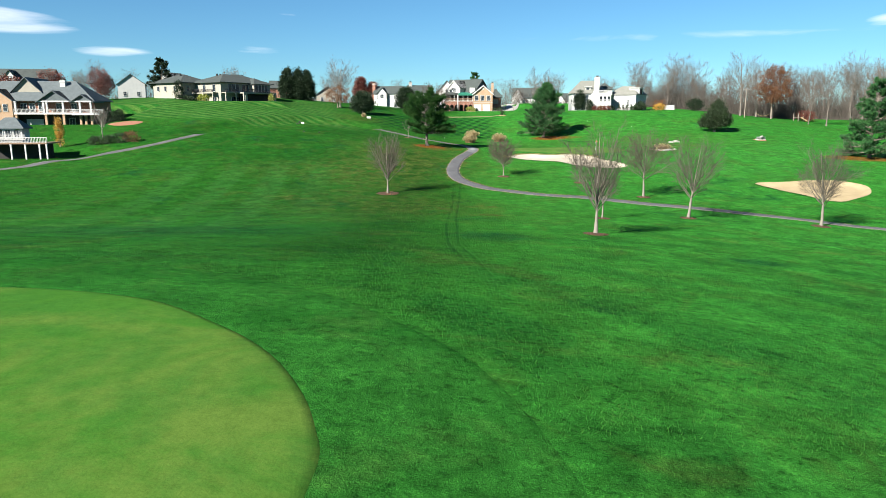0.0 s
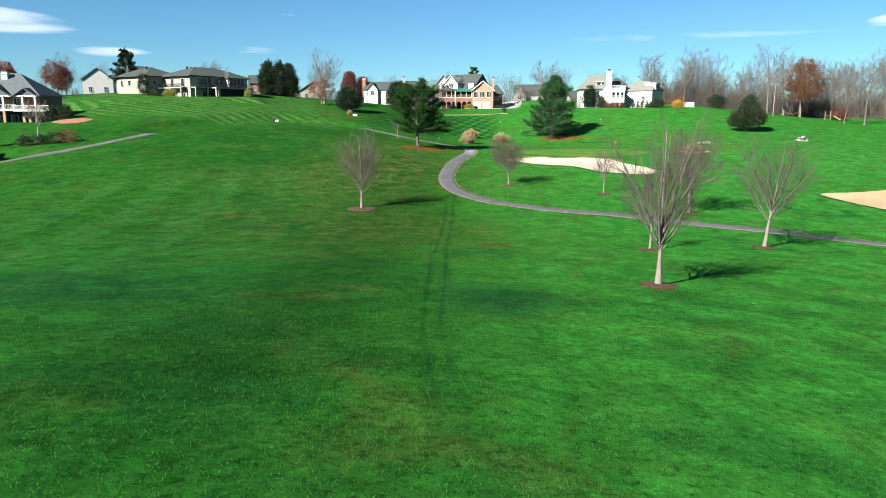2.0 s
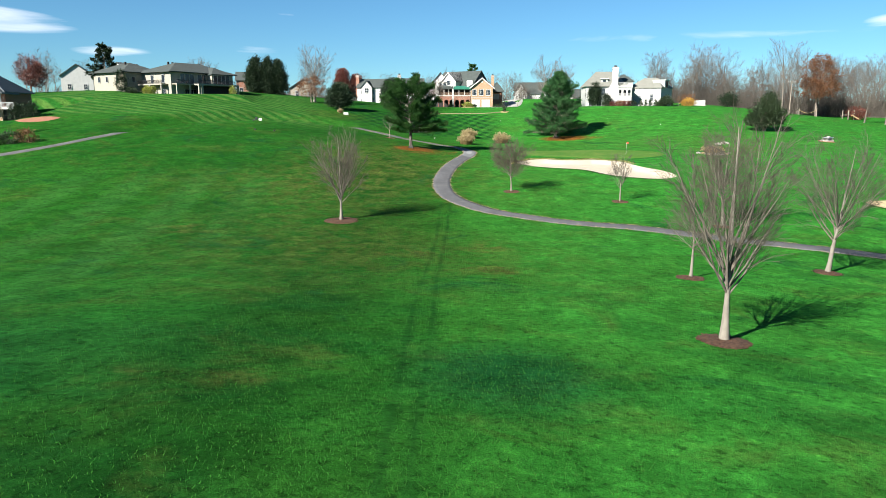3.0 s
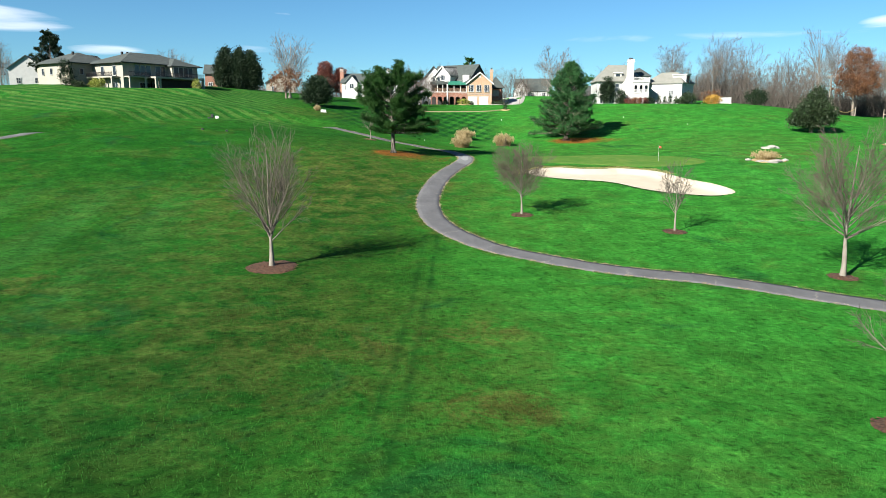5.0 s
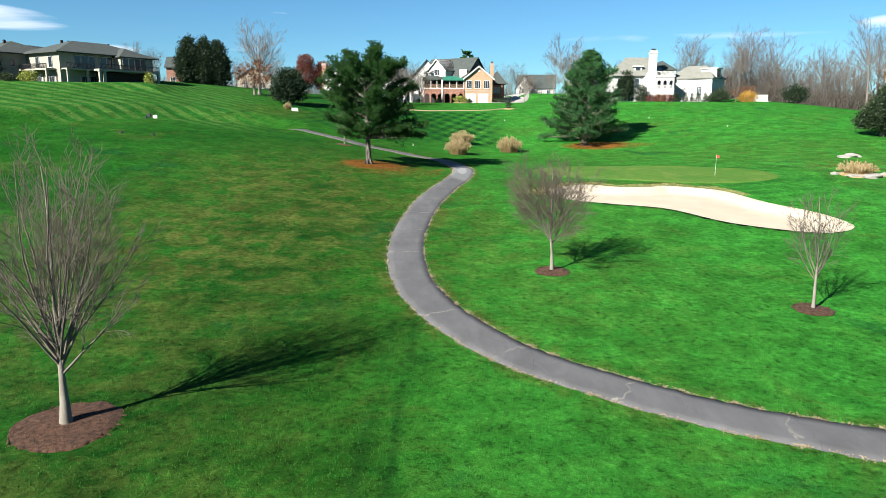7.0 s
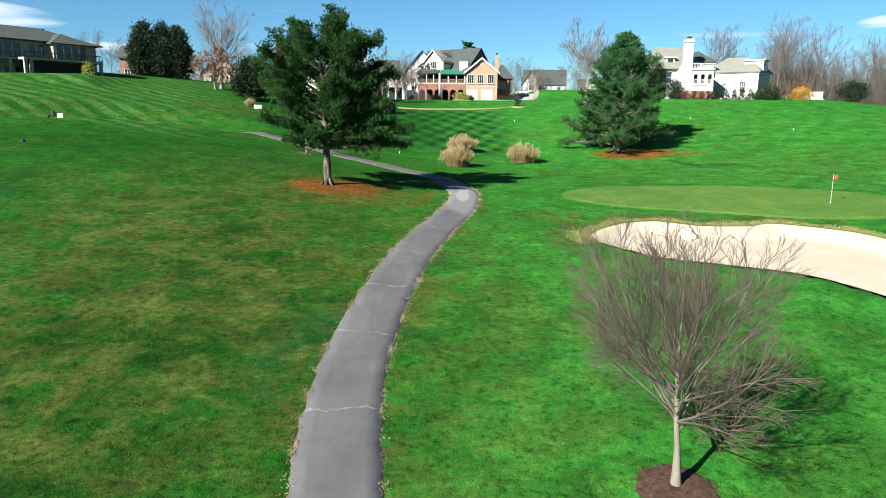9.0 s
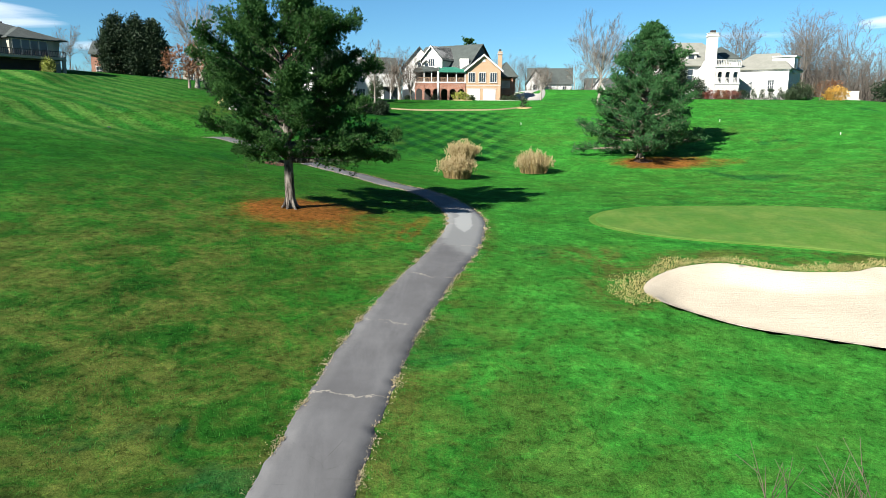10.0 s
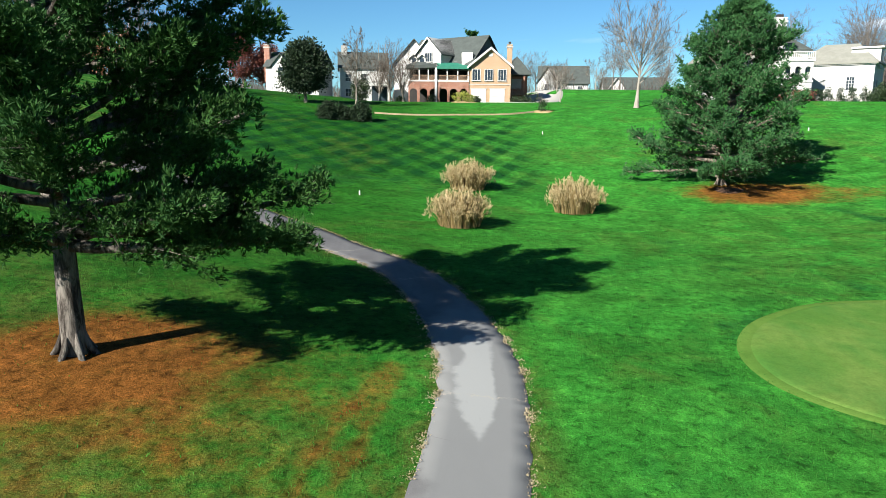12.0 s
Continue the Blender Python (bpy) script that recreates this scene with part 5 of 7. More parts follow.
woods()
leafy(95, [(0, 0, 11, 5.0, 4.6, 5.0), (-1.5, 0, 8, 4.2, 4, 3), (1.8, 0, 8.5, 4, 4, 3.2), (0, 0, 15, 3, 3, 2.6)], 4.5, 0.35, 10000, 0.2, on_ground(111.3, 236), "large oak holding rust-brown leaves at the wood edge", "rust_leaves", "autumn_tree")
leafy(96, [(0, 0, 1.8, 2.6, 1.8, 1.6)], 0.2, 0.1, 1400, 0.2, on_ground(121, 232), "reddish bare shrub at the wood edge", "red_leaves", "shrub", "shrub")
leafy(97, [(0, 0, 1.9, 2.2, 2.0, 1.8)], 0.1, 0.12, 2200, 0.2, on_ground(83.5, 231), "round dark evergreen shrub at the wood edge", "dark_leaves", "evergreen_shrub", "shrub")


def underbrush():
    """Tangled brown brush along the foot of the woods."""
    rng = np.random.default_rng(98)
    n = 15000
    u, pick = rng.uniform(size=n), np.arange(n) % 3 > 0
    x = np.where(pick, 78 + 105 * u, rng.uniform(-150, 95, n))
    y = np.where(pick, 262 - 46 * u + np.abs(rng.normal(0, 9, n)) + 3, rng.uniform(292, 330, n))
    base = np.column_stack([x, y, ground(x, y) - 0.1])
    lean = rng.normal(0, 0.35, (n, 2))
    h = rng.uniform(1.0, 4.6, n) * np.where(pick, rng.uniform(0.8, 2.3, n), 1.0)
    ang = np.arange(3) * 2 * np.pi / 3
    ring = np.column_stack([np.cos(ang), np.sin(ang), np.zeros(3)])
    rows = []
    for k, r in enumerate((0.09, 0.08, 0.06, 0.03)):
        c = base + np.column_stack([lean * h[:, None] * k / 3 + rng.normal(0, 0.12, (n, 2)) * (k > 0), h * k / 3])
        rows.append(c[:, None, :] + ring[None] * r)
    v = np.stack(rows, 1).reshape(-1, 3)
    one = np.array([(k * 3 + j, k * 3 + (j + 1) % 3, k * 3 + 3 + (j + 1) % 3, k * 3 + 3 + j) for k in range(3) for j in range(3)])
    f = (one[None] + (np.arange(n) * 12)[:, None, None]).reshape(-1, 4)
    ob = quick_mesh("underbrush", v, f, "twig_wood", None, "", True)
    tagged(ob, "tangled leafless brown underbrush along the woods", "underbrush", "", "stuff")


underbrush()

# ---------------------------------------------------------------- houses
def hip_roof(x0, x1, y0, y1, z, h, over=0.5, inset=None, thick=0.18):
    """A hipped roof with eaves; the ridge runs along the longer side."""
    x0, x1, y0, y1 = x0 - over, x1 + over, y0 - over, y1 + over
    bm = bmesh.new()
    w, d = x1 - x0, y1 - y0
    s = min(w, d) / 2 if inset is None else inset
    low = [bm.verts.new(p) for p in ((x0, y0, z - thick), (x1, y0, z - thick), (x1, y1, z - thick), (x0, y1, z - thick))]
    eave = [bm.verts.new(p) for p in ((x0, y0, z), (x1, y0, z), (x1, y1, z), (x0, y1, z))]
    if w >= d:
        ridge = [bm.verts.new((x0 + s, (y0 + y1) / 2, z + h)), bm.verts.new((x1 - s, (y0 + y1) / 2, z + h))]
        faces = ((eave[0], eave[1], ridge[1], ridge[0]), (eave[1], eave[2], ridge[1]), (eave[2], eave[3], ridge[0], ridge[1]), (eave[3], eave[0], ridge[0]))
    else:
        ridge = [bm.verts.new(((x0 + x1) / 2, y0 + s, z + h)), bm.verts.new(((x0 + x1) / 2, y1 - s, z + h))]
        faces = ((eave[0], eave[1], ridge[0]), (eave[1], eave[2], ridge[1], ridge[0]), (eave[2], eave[3], ridge[1]), (eave[3], eave[0], ridge[0], ridge[1]))
    for f in faces:
        bm.faces.new(f)
    for i in range(4):
        bm.faces.new((low[i], low[(i + 1) % 4], eave[(i + 1) % 4], eave[i]))
    bm.faces.new(low[::-1])
    bmesh.ops.recalc_face_normals(bm, faces=bm.faces)
    return bm


def gable_roof(x0, x1, y0, y1, z, h, along="x", over=0.4, thick=0.2):
    """Two roof slabs; the ridge runs along x or y."""
    if along == "x":
        a, b, lo, hi = y0 - over, y1 + over, x0 - over, x1 + over
    else:
        a, b, lo, hi = x0 - over, x1 + over, y0 - over, y1 + over
    mid, drop = (a + b) / 2, h * over / max((b - a) / 2 - over, 0.1)
    profile = [(a, z - drop), (mid, z + h), (b, z - drop), (b, z - drop - thick), (mid, z + h - thick * 1.2), (a, z - drop - thick)]
    bm = prism(profile, lo, hi)
    if along == "x":
        bmesh.ops.rotate(bm, verts=bm.verts, cent=(0, 0, 0), matrix=Matrix.Rotation(radians(90), 3, "Z"))
        bmesh.ops.scale(bm, verts=bm.verts, vec=(-1, 1, 1))
        bmesh.ops.recalc_face_normals(bm, faces=bm.faces)
    return bm


def gable_wall(x0, x1, y0, y1, z0, z, h):
    """A block whose front and back walls rise to a gable."""
    return prism([(x0, z0), (x1, z0), (x1, z), ((x0 + x1) / 2, z + h), (x0, z)], y0, y1)


def window(house, x, y, z, w, h, turn=0, cols=2, rows=2, frame="trim_white", arch=False):
    """A window on a wall: frame, sill, panes set back in it."""
    b, bm = 0.09, bmesh.new()
    for q in ((-w / 2 - b, -w / 2, 0, h + b), (w / 2, w / 2 + b, 0, h + b), (-w / 2, w / 2, h, h + b), (-w / 2, w / 2, -b * 0.4, 0)):
        add_box(bm, q[0], q[1], -0.09, 0.06, q[2], q[3])
    for i in range(1, cols):
        add_box(bm, -w / 2 + w * i / cols - 0.025, -w / 2 + w * i / cols + 0.025, -0.065, 0.0, 0, h)
    for i in range(1, rows):
        add_box(bm, -w / 2, w / 2, -0.06, 0.0, h * i / rows - 0.02, h * i / rows + 0.02)
    ob = part("window", bm, frame, house)
    ob.matrix_local = pose(x, y, z, 0, 0, turn)
    part("pane", box(-w / 2, w / 2, -0.035, 0.02, 0, h), "window_glass", ob)
    part("sill", box(-w / 2 - 0.14, w / 2 + 0.14, -0.16, 0.03, -0.13, -b * 0.4), frame, ob)
    return ob


def dormer(house, x, y, z, w, h, d, wall, roof, turn=0, flat=False):
    """A dormer with its own roof and window."""
    bm = gable_wall(-w / 2, w / 2, 0, d, -0.6, h, 0 if flat else w * 0.42) if not flat else box(-w / 2, w / 2, 0, d, -0.6, h)
    ob = part("dormer", bm, wall, house)
    ob.matrix_local = pose(x, y, z, 0, 0, turn)
    part("dormer_roof", box(-w / 2 - 0.25, w / 2 + 0.25, -0.3, d, h, h + 0.22) if flat else gable_roof(-w / 2, w / 2, 0, d, h, w * 0.42, "y", 0.25, 0.14), "trim_white" if flat else roof, ob)
    part("dormer_window", box(-w * 0.28, w * 0.28, -0.04, 0.02, 0.1, h * 0.9), "window_glass", ob)
    return ob


def railing(house, x0, x1, y, z, h, mat="trim_white", step=0.5, turn=0, at=(0, 0)):
    bm = bmesh.new()
    add_box(bm, x0, x1, y - 0.05, y + 0.05, z + h - 0.1, z + h)
    add_box(bm, x0, x1, y - 0.04, y + 0.04, z + 0.08, z + 0.16)
    n = max(2, int((x1 - x0) / step))
    for i in range(n + 1):
        x = x0 + (x1 - x0) * i / n
        add_box(bm, x - 0.03, x + 0.03, y - 0.03, y + 0.03, z, z + h)
    ob = part("railing", bm, mat, house)
    ob.matrix_local = pose(at[0], at[1], 0, 0, 0, turn)
    return ob


def column(house, x, y, z0, z1, r=0.16, mat="trim_white"):
    bm = bmesh.new()
    add_box(bm, x - r, x + r, y - r, y + r, z0, z1)
    add_box(bm, x - r * 1.4, x + r * 1.4, y - r * 1.4, y + r * 1.4, z0, z0 + 0.18)
    add_box(bm, x - r * 1.35, x + r * 1.35, y - r * 1.35, y + r * 1.35, z1 - 0.2, z1)
    return part("column", bm, mat, house)


def chimney(house, x, y, z0, z1, w, d, mat, cap="concrete"):
    ob = part("chimney", box(x - w / 2, x + w / 2, y - d / 2, y + d / 2, z0, z1, 0.02), mat, house)
    bm = bmesh.new()
    add_box(bm, x - w / 2 - 0.1, x + w / 2 + 0.1, y - d / 2 - 0.1, y + d / 2 + 0.1, z1 - 0.5, z1 - 0.28)
    add_box(bm, x - w / 2 - 0.06, x + w / 2 + 0.06, y - d / 2 - 0.06, y + d / 2 + 0.06, z1, z1 + 0.1)
    part("chimney_cap", bm, cap, ob)
    part("flue", box(x - w * 0.25, x + w * 0.25, y - d * 0.25, y + d * 0.25, z1 + 0.1, z1 + 0.5), "vent_and_shade_black", ob)
    return ob


def arch_wall(x0, x1, n, y0, y1, z, spring, top, pier):
    """A wall pierced by n round arches."""
    bm = bmesh.new()
    bay = (x1 - x0) / n
    r = (bay - pier) / 2
    for i in range(n):
        a, c = x0 + i * bay, x0 + (i + 0.5) * bay
        add_box(bm, a, c - r, y0, y1, z, spring)
        add_box(bm, c + r, a + bay, y0, y1, z, spring)
        k = 10
        arc = [(c - r * math.cos(math.pi * j / k), spring + r * math.sin(math.pi * j / k)) for j in range(k + 1)]
        outer = [(a, spring), (a, top)] + [(a + bay * j / 6, top) for j in range(1, 6)] + [(a + bay, top), (a + bay, spring)]
        ring = [bm.verts.new((x, y0, zz)) for x, zz in outer + arc[::-1]]
        back = [bm.verts.new((x, y1, zz)) for x, zz in outer + arc[::-1]]
        bm.faces.new(ring)
        bm.faces.new(back[::-1])
        m = len(ring)
        for j in range(m):
            bm.faces.new((ring[j], back[j], back[(j + 1) % m], ring[(j + 1) % m]))
    bmesh.ops.remove_doubles(bm, verts=bm.verts, dist=0.001)
    bmesh.ops.triangulate(bm, faces=[f for f in bm.faces if len(f.verts) > 4])
    bmesh.ops.recalc_face_normals(bm, faces=bm.faces)
    return bm


def house_at(name, x, y, z, turn, label):
    return empty(name, pose(x, y, z, 0, 0, turn), label, "house")


def brick_house():
    """The house with arches, green awning and a brick gable over two garage doors."""
    h = house_at("house", 10.9, 250.0, 13.75, 0, "large brick and white house with arched porch and green awning")
    # brick gable with the garage
    part("wall", gable_wall(0, 6.8, 0, 11, -0.6, 6.4, 2.75), "brick_tan", h, "tan brick gable wall")
    part("roof", gable_roof(0, 6.8, 0, 11, 6.4, 2.75, "y", 0.45), "roof_grey", h)
    bm = bmesh.new()
    for s in (-1, 1):
        q = [(3.4 + s * 3.85, 6.0), (3.4, 9.12), (3.4, 8.72), (3.4 + s * 3.85, 5.6)]
        a = [bm.verts.new((x, -0.52, z)) for x, z in q]
        b = [bm.verts.new((x, -0.44, z)) for x, z in q]
        bm.faces.new(a), bm.faces.new(b[::-1])
        for i in range(4):
            bm.faces.new((a[i], b[i], b[(i + 1) % 4], a[(i + 1) % 4]))
    bmesh.ops.recalc_face_normals(bm, faces=bm.faces)
    part("rake_board", bm, "trim_white", h, "white gable trim")
    for x in (1.5, 4.6):
        ob = part("garage_door", box(x - 1.24, x + 1.24, -0.05, 0.05, -0.1, 2.32), "trim_white", h, "white panelled garage door")
        for k in range(4):
            part("door_panel", box(x - 1.16, x + 1.16, -0.075, -0.05, 0.02 + k * 0.57, 0.52 + k * 0.57, 0.01), "trim_white", ob)
        part("lintel", box(x - 1.4, x + 1.4, -0.06, 0.02, 2.34, 2.52), "concrete", h)
    for x in (1.05, 3.15, 5.35):
        window(h, x, -0.02, 3.75, 1.25, 1.75, 0, 3, 1)
    part("belt_course", box(-0.05, 6.85, -0.06, 0, 3.0, 3.16), "concrete", h)
    part("gable_vent", box(3.1, 3.7, -0.06, 0.02, 7.6, 8.1), "trim_white", h)
    # porch with arches, screened storey and awning
    part("porch_wall", arch_wall(-10.2, -0.15, 6, 0.2, 0.65, -0.6, 1.75, 3.5, 0.42), "brick_red", h, "brick arcade with six round arches")
    part("porch_floor", box(-10.2, -0.1, 0.1, 4.4, 3.5, 3.72), "trim_white", h)
    # the porch's shade is put into this wall's near-black colour
    part("porch_back_wall", box(-10.2, 0.05, 4.3, 4.6, -0.6, 6.6), "vent_and_shade_black", h, "shaded wall behind the porch")
    railing(h, -10.2, -0.1, 0.35, 3.72, 0.85, "deck_wood", 0.16)
    for x in (-10.1, -8.4, -6.9, -5.6, -3.75, -2.0, -0.25):
        column(h, x, 0.4, 3.72, 5.9, 0.09 if x != -5.6 else 0.2)
    part("corner_column", box(-5.8, -5.4, 0.02, 0.22, -0.6, 6.6, 0.03), "trim_white", h)
    bm = bmesh.new()
    v = [bm.verts.new(p) for p in ((-5.5, -0.1, 5.55), (0.1, -0.1, 5.55), (0.1, -0.1, 5.95), (-5.5, -0.1, 5.95), (-5.5, 2.2, 6.7), (0.1, 2.2, 6.7), (-5.5, 2.2, 5.55), (0.1, 2.2, 5.55))]
    for q in ((0, 1, 2, 3), (3, 2, 5, 4), (0, 3, 4, 6), (1, 7, 5, 2), (6, 4, 5, 7), (0, 6, 7, 1)):
        bm.faces.new([v[i] for i in q])
    bmesh.ops.recalc_face_normals(bm, faces=bm.faces)
    part("awning", bm, "awning_green", h, "dark green canvas awning")
    part("porch_roof", prism([(-10.6, 5.55), (-5.5, 5.75), (-5.5, 6.5), (-10.6, 5.85)], 0.0, 4.6), "roof_grey", h)
    # main block, turned to the side, with a white cross gable
    turned = pose(3.2, 4.6, 0, 0, 0, -37)
    for ob in (part("main_wall", box(-14, -0.1, -4.9, 4.9, 5.6, 6.9), "siding_white", h), part("main_roof", gable_roof(-14, 0, -5, 5, 6.8, 4.7, "x", 0.4), "roof_grey", h, "grey shingle main roof")):
        ob.matrix_local = turned
    bm = prism([(-4.9, 5.6), (4.9, 5.6), (4.9, 6.8), (0, 11.3), (-4.9, 6.8)], 0, 0.2)
    bmesh.ops.rotate(bm, verts=bm.verts, cent=(0, 0, 0), matrix=Matrix.Rotation(radians(90), 3, "Z"))
    # dark roof blue on this gable carries the shade of its sunless side
    part("end_gable", bm, "roof_blue", h, "shaded grey-blue end gable").matrix_local = turned
    g = part("white_gable", gable_wall(-2.6, 2.6, -7.2, 0, 6.1, 8.4, 2.5), "siding_white", h, "white sided gable")
    g.matrix_local = turned @ pose(-7.2, 0, 0)
    part("gable_roof", gable_roof(-2.6, 2.6, -7.2, 0, 8.4, 2.5, "y", 0.4), "roof_grey", g)
    part("rake_board", prism([(-3.0, 8.0), (0, 10.95), (3.0, 8.0), (3.0, 7.75), (0, 10.6), (-3.0, 7.75)], -7.68, -7.56), "trim_white", g)
    window(h, 0, 0, 0, 1.5, 1.4, 0, 3, 1).matrix_local = turned @ pose(-7.2, -7.24, 6.9)
    part("white_bay", box(-1.3, 0.5, 0.9, 4.5, 6.3, 8.3), "siding_white", h)
    part("low_wall", box(-10.2, 0.0, 4.6, 15, -0.6, 6.3), "siding_white", h)
    part("low_roof", hip_roof(-10.2, -1.0, 2.4, 15, 6.3, 2.2, 0.3), "roof_grey", h)
    part("back_roof", gable_roof(-13, -6, 8, 18, 7.2, 4.0, "y", 0.4), "roof_grey", h)
    part("back_wall", gable_wall(-13, -6, 8, 18, -0.6, 7.2, 3.8), "siding_white", h)
    for x in (-9.4, -8.0):
        dormer(h, x, 3.4, 6.5, 1.2, 1.1, 3.0, "siding_white", "roof_grey")
    chimney(h, 7.05, 5.2, 3, 10.0, 0.85, 0.9, "brick_tan")
    # wing on the far side of the garage
    part("side_wall", box(6.8, 10.2, 5.0, 14, -0.6, 4.7), "brick_red", h)
    part("side_roof", hip_roof(6.6, 10.2, 3.6, 14, 5.1, 3.0, 0.5), "roof_grey", h)
    part("side_porch", box(6.9, 9.6, 3.4, 5.0, 1.6, 1.85), "deck_wood", h)
    railing(h, 6.9, 9.6, 3.45, 1.85, 0.9, "deck_wood", 0.2)
    for x in (7.0, 9.5):
        column(h, x, 3.6, -0.6, 4.8, 0.14, "brick_red")
    part("side_door", box(7.3, 9.2, 4.95, 5.02, 2.6, 4.3), "siding_grey", h)
    return h


def white_house():
    h = house_at("house", 53.6, 223.6, 13.8, -4, "white stucco house with pale roofs and tall chimney")
    side = pose(8.0, 0.2, 0, 0, 0, -36)
    for ob in (part("wall", box(-9.4, 0, 0, 7.6, -0.8, 5.1), "siding_white", h, "white garage wing wall"), part("roof", hip_roof(-9.4, 0, 0, 7.6, 5.15, 2.7, 0.35, 3.0), "roof_pale", h, "pale shingle hip roof"), part("cornice", box(-9.6, 0.2, -0.2, 7.8, 4.85, 5.13), "trim_white", h)):
        ob.matrix_local = side
    window(h, 0, 0, 0, 0.9, 1.7, 0, 3, 4).matrix_local = side @ pose(-2.6, -0.02, 1.6)
    for x in (-3.28, -1.92):
        part("shutter", box(x - 0.18, x + 0.18, -0.06, 0.0, 1.6, 3.3), "siding_grey", h).matrix_local = side
    dormer(h, 0, 0, 0, 2.6, 1.9, 3.4, "siding_white", "roof_pale", 0, True).matrix_local = side @ pose(0.25, 3.0, 5.1, 0, 0, 90)
    for y in (2.0, 5.5):
        window(h, 0, 0, 0, 1.0, 1.7, 0, 2, 3).matrix_local = side @ pose(0.02, y, 1.2, 0, 0, 90)
    # porch block with two storeys of openings
    part("porch_wall", arch_wall(-3.7, 0.0, 3, -0.5, -0.15, -0.8, 1.25, 2.6, 0.5), "siding_white", h)
    part("porch_upper", arch_wall(-3.7, 0.0, 3, -0.5, -0.15, 2.6, 4.1, 5.2, 0.5), "siding_white", h)
    part("porch_inside", box(-3.7, 0.0, 1.2, 1.5, -0.8, 5.2), "window_glass", h)
    part("porch_floor", box(-3.8, 0.1, -0.6, 1.5, 2.5, 2.75), "trim_white", h)
    part("porch_top", box(-3.9, 0.15, -0.65, 4.0, 5.15, 5.4), "trim_white", h)
    railing(h, -3.8, 0.1, -0.5, 5.4, 0.95, "trim_white", 0.25)
    railing(h, -3.6, -0.1, -0.45, 2.75, 0.8, "trim_white", 0.2)
    chimney(h, -4.5, 0.3, -0.8, 10.4, 1.5, 1.2, "siding_white", "trim_white")
    part("chimney_base", prism([(-6.3, -0.8), (-3.4, -0.8), (-3.4, 4.6), (-3.8, 6.2), (-5.2, 6.2), (-6.3, 4.6)], 0.2, 1.6), "siding_white", h)
    # main block and its roofs
    part("main_wall", box(-12.0, -3.0, 1.4, 12, -0.8, 5.5), "siding_white", h)
    part("main_roof", hip_roof(-12.0, -1.0, 1.2, 12, 5.55, 4.1, 0.4, 3.6), "roof_pale", h, "pale shingle hip roof")
    part("upper_wall", box(-3.2, 1.0, 3.6, 11, 5.0, 6.9), "siding_white", h)
    part("upper_roof", hip_roof(-3.4, 1.0, 3.4, 11, 6.9, 2.0, 0.3), "roof_grey", h)
    dormer(h, -7.0, 2.4, 6.1, 1.7, 1.3, 3, "siding_white", "roof_pale", 0, True)
    for x in (-10.9, -9.7, -8.5, -7.3):
        window(h, x, 1.38, 3.0, 0.85, 1.9, 0, 1, 2)
    for x in (-10.6, -8.4):
        window(h, x, 1.38, 0.2, 1.2, 1.9, 0, 2, 2)
    return h


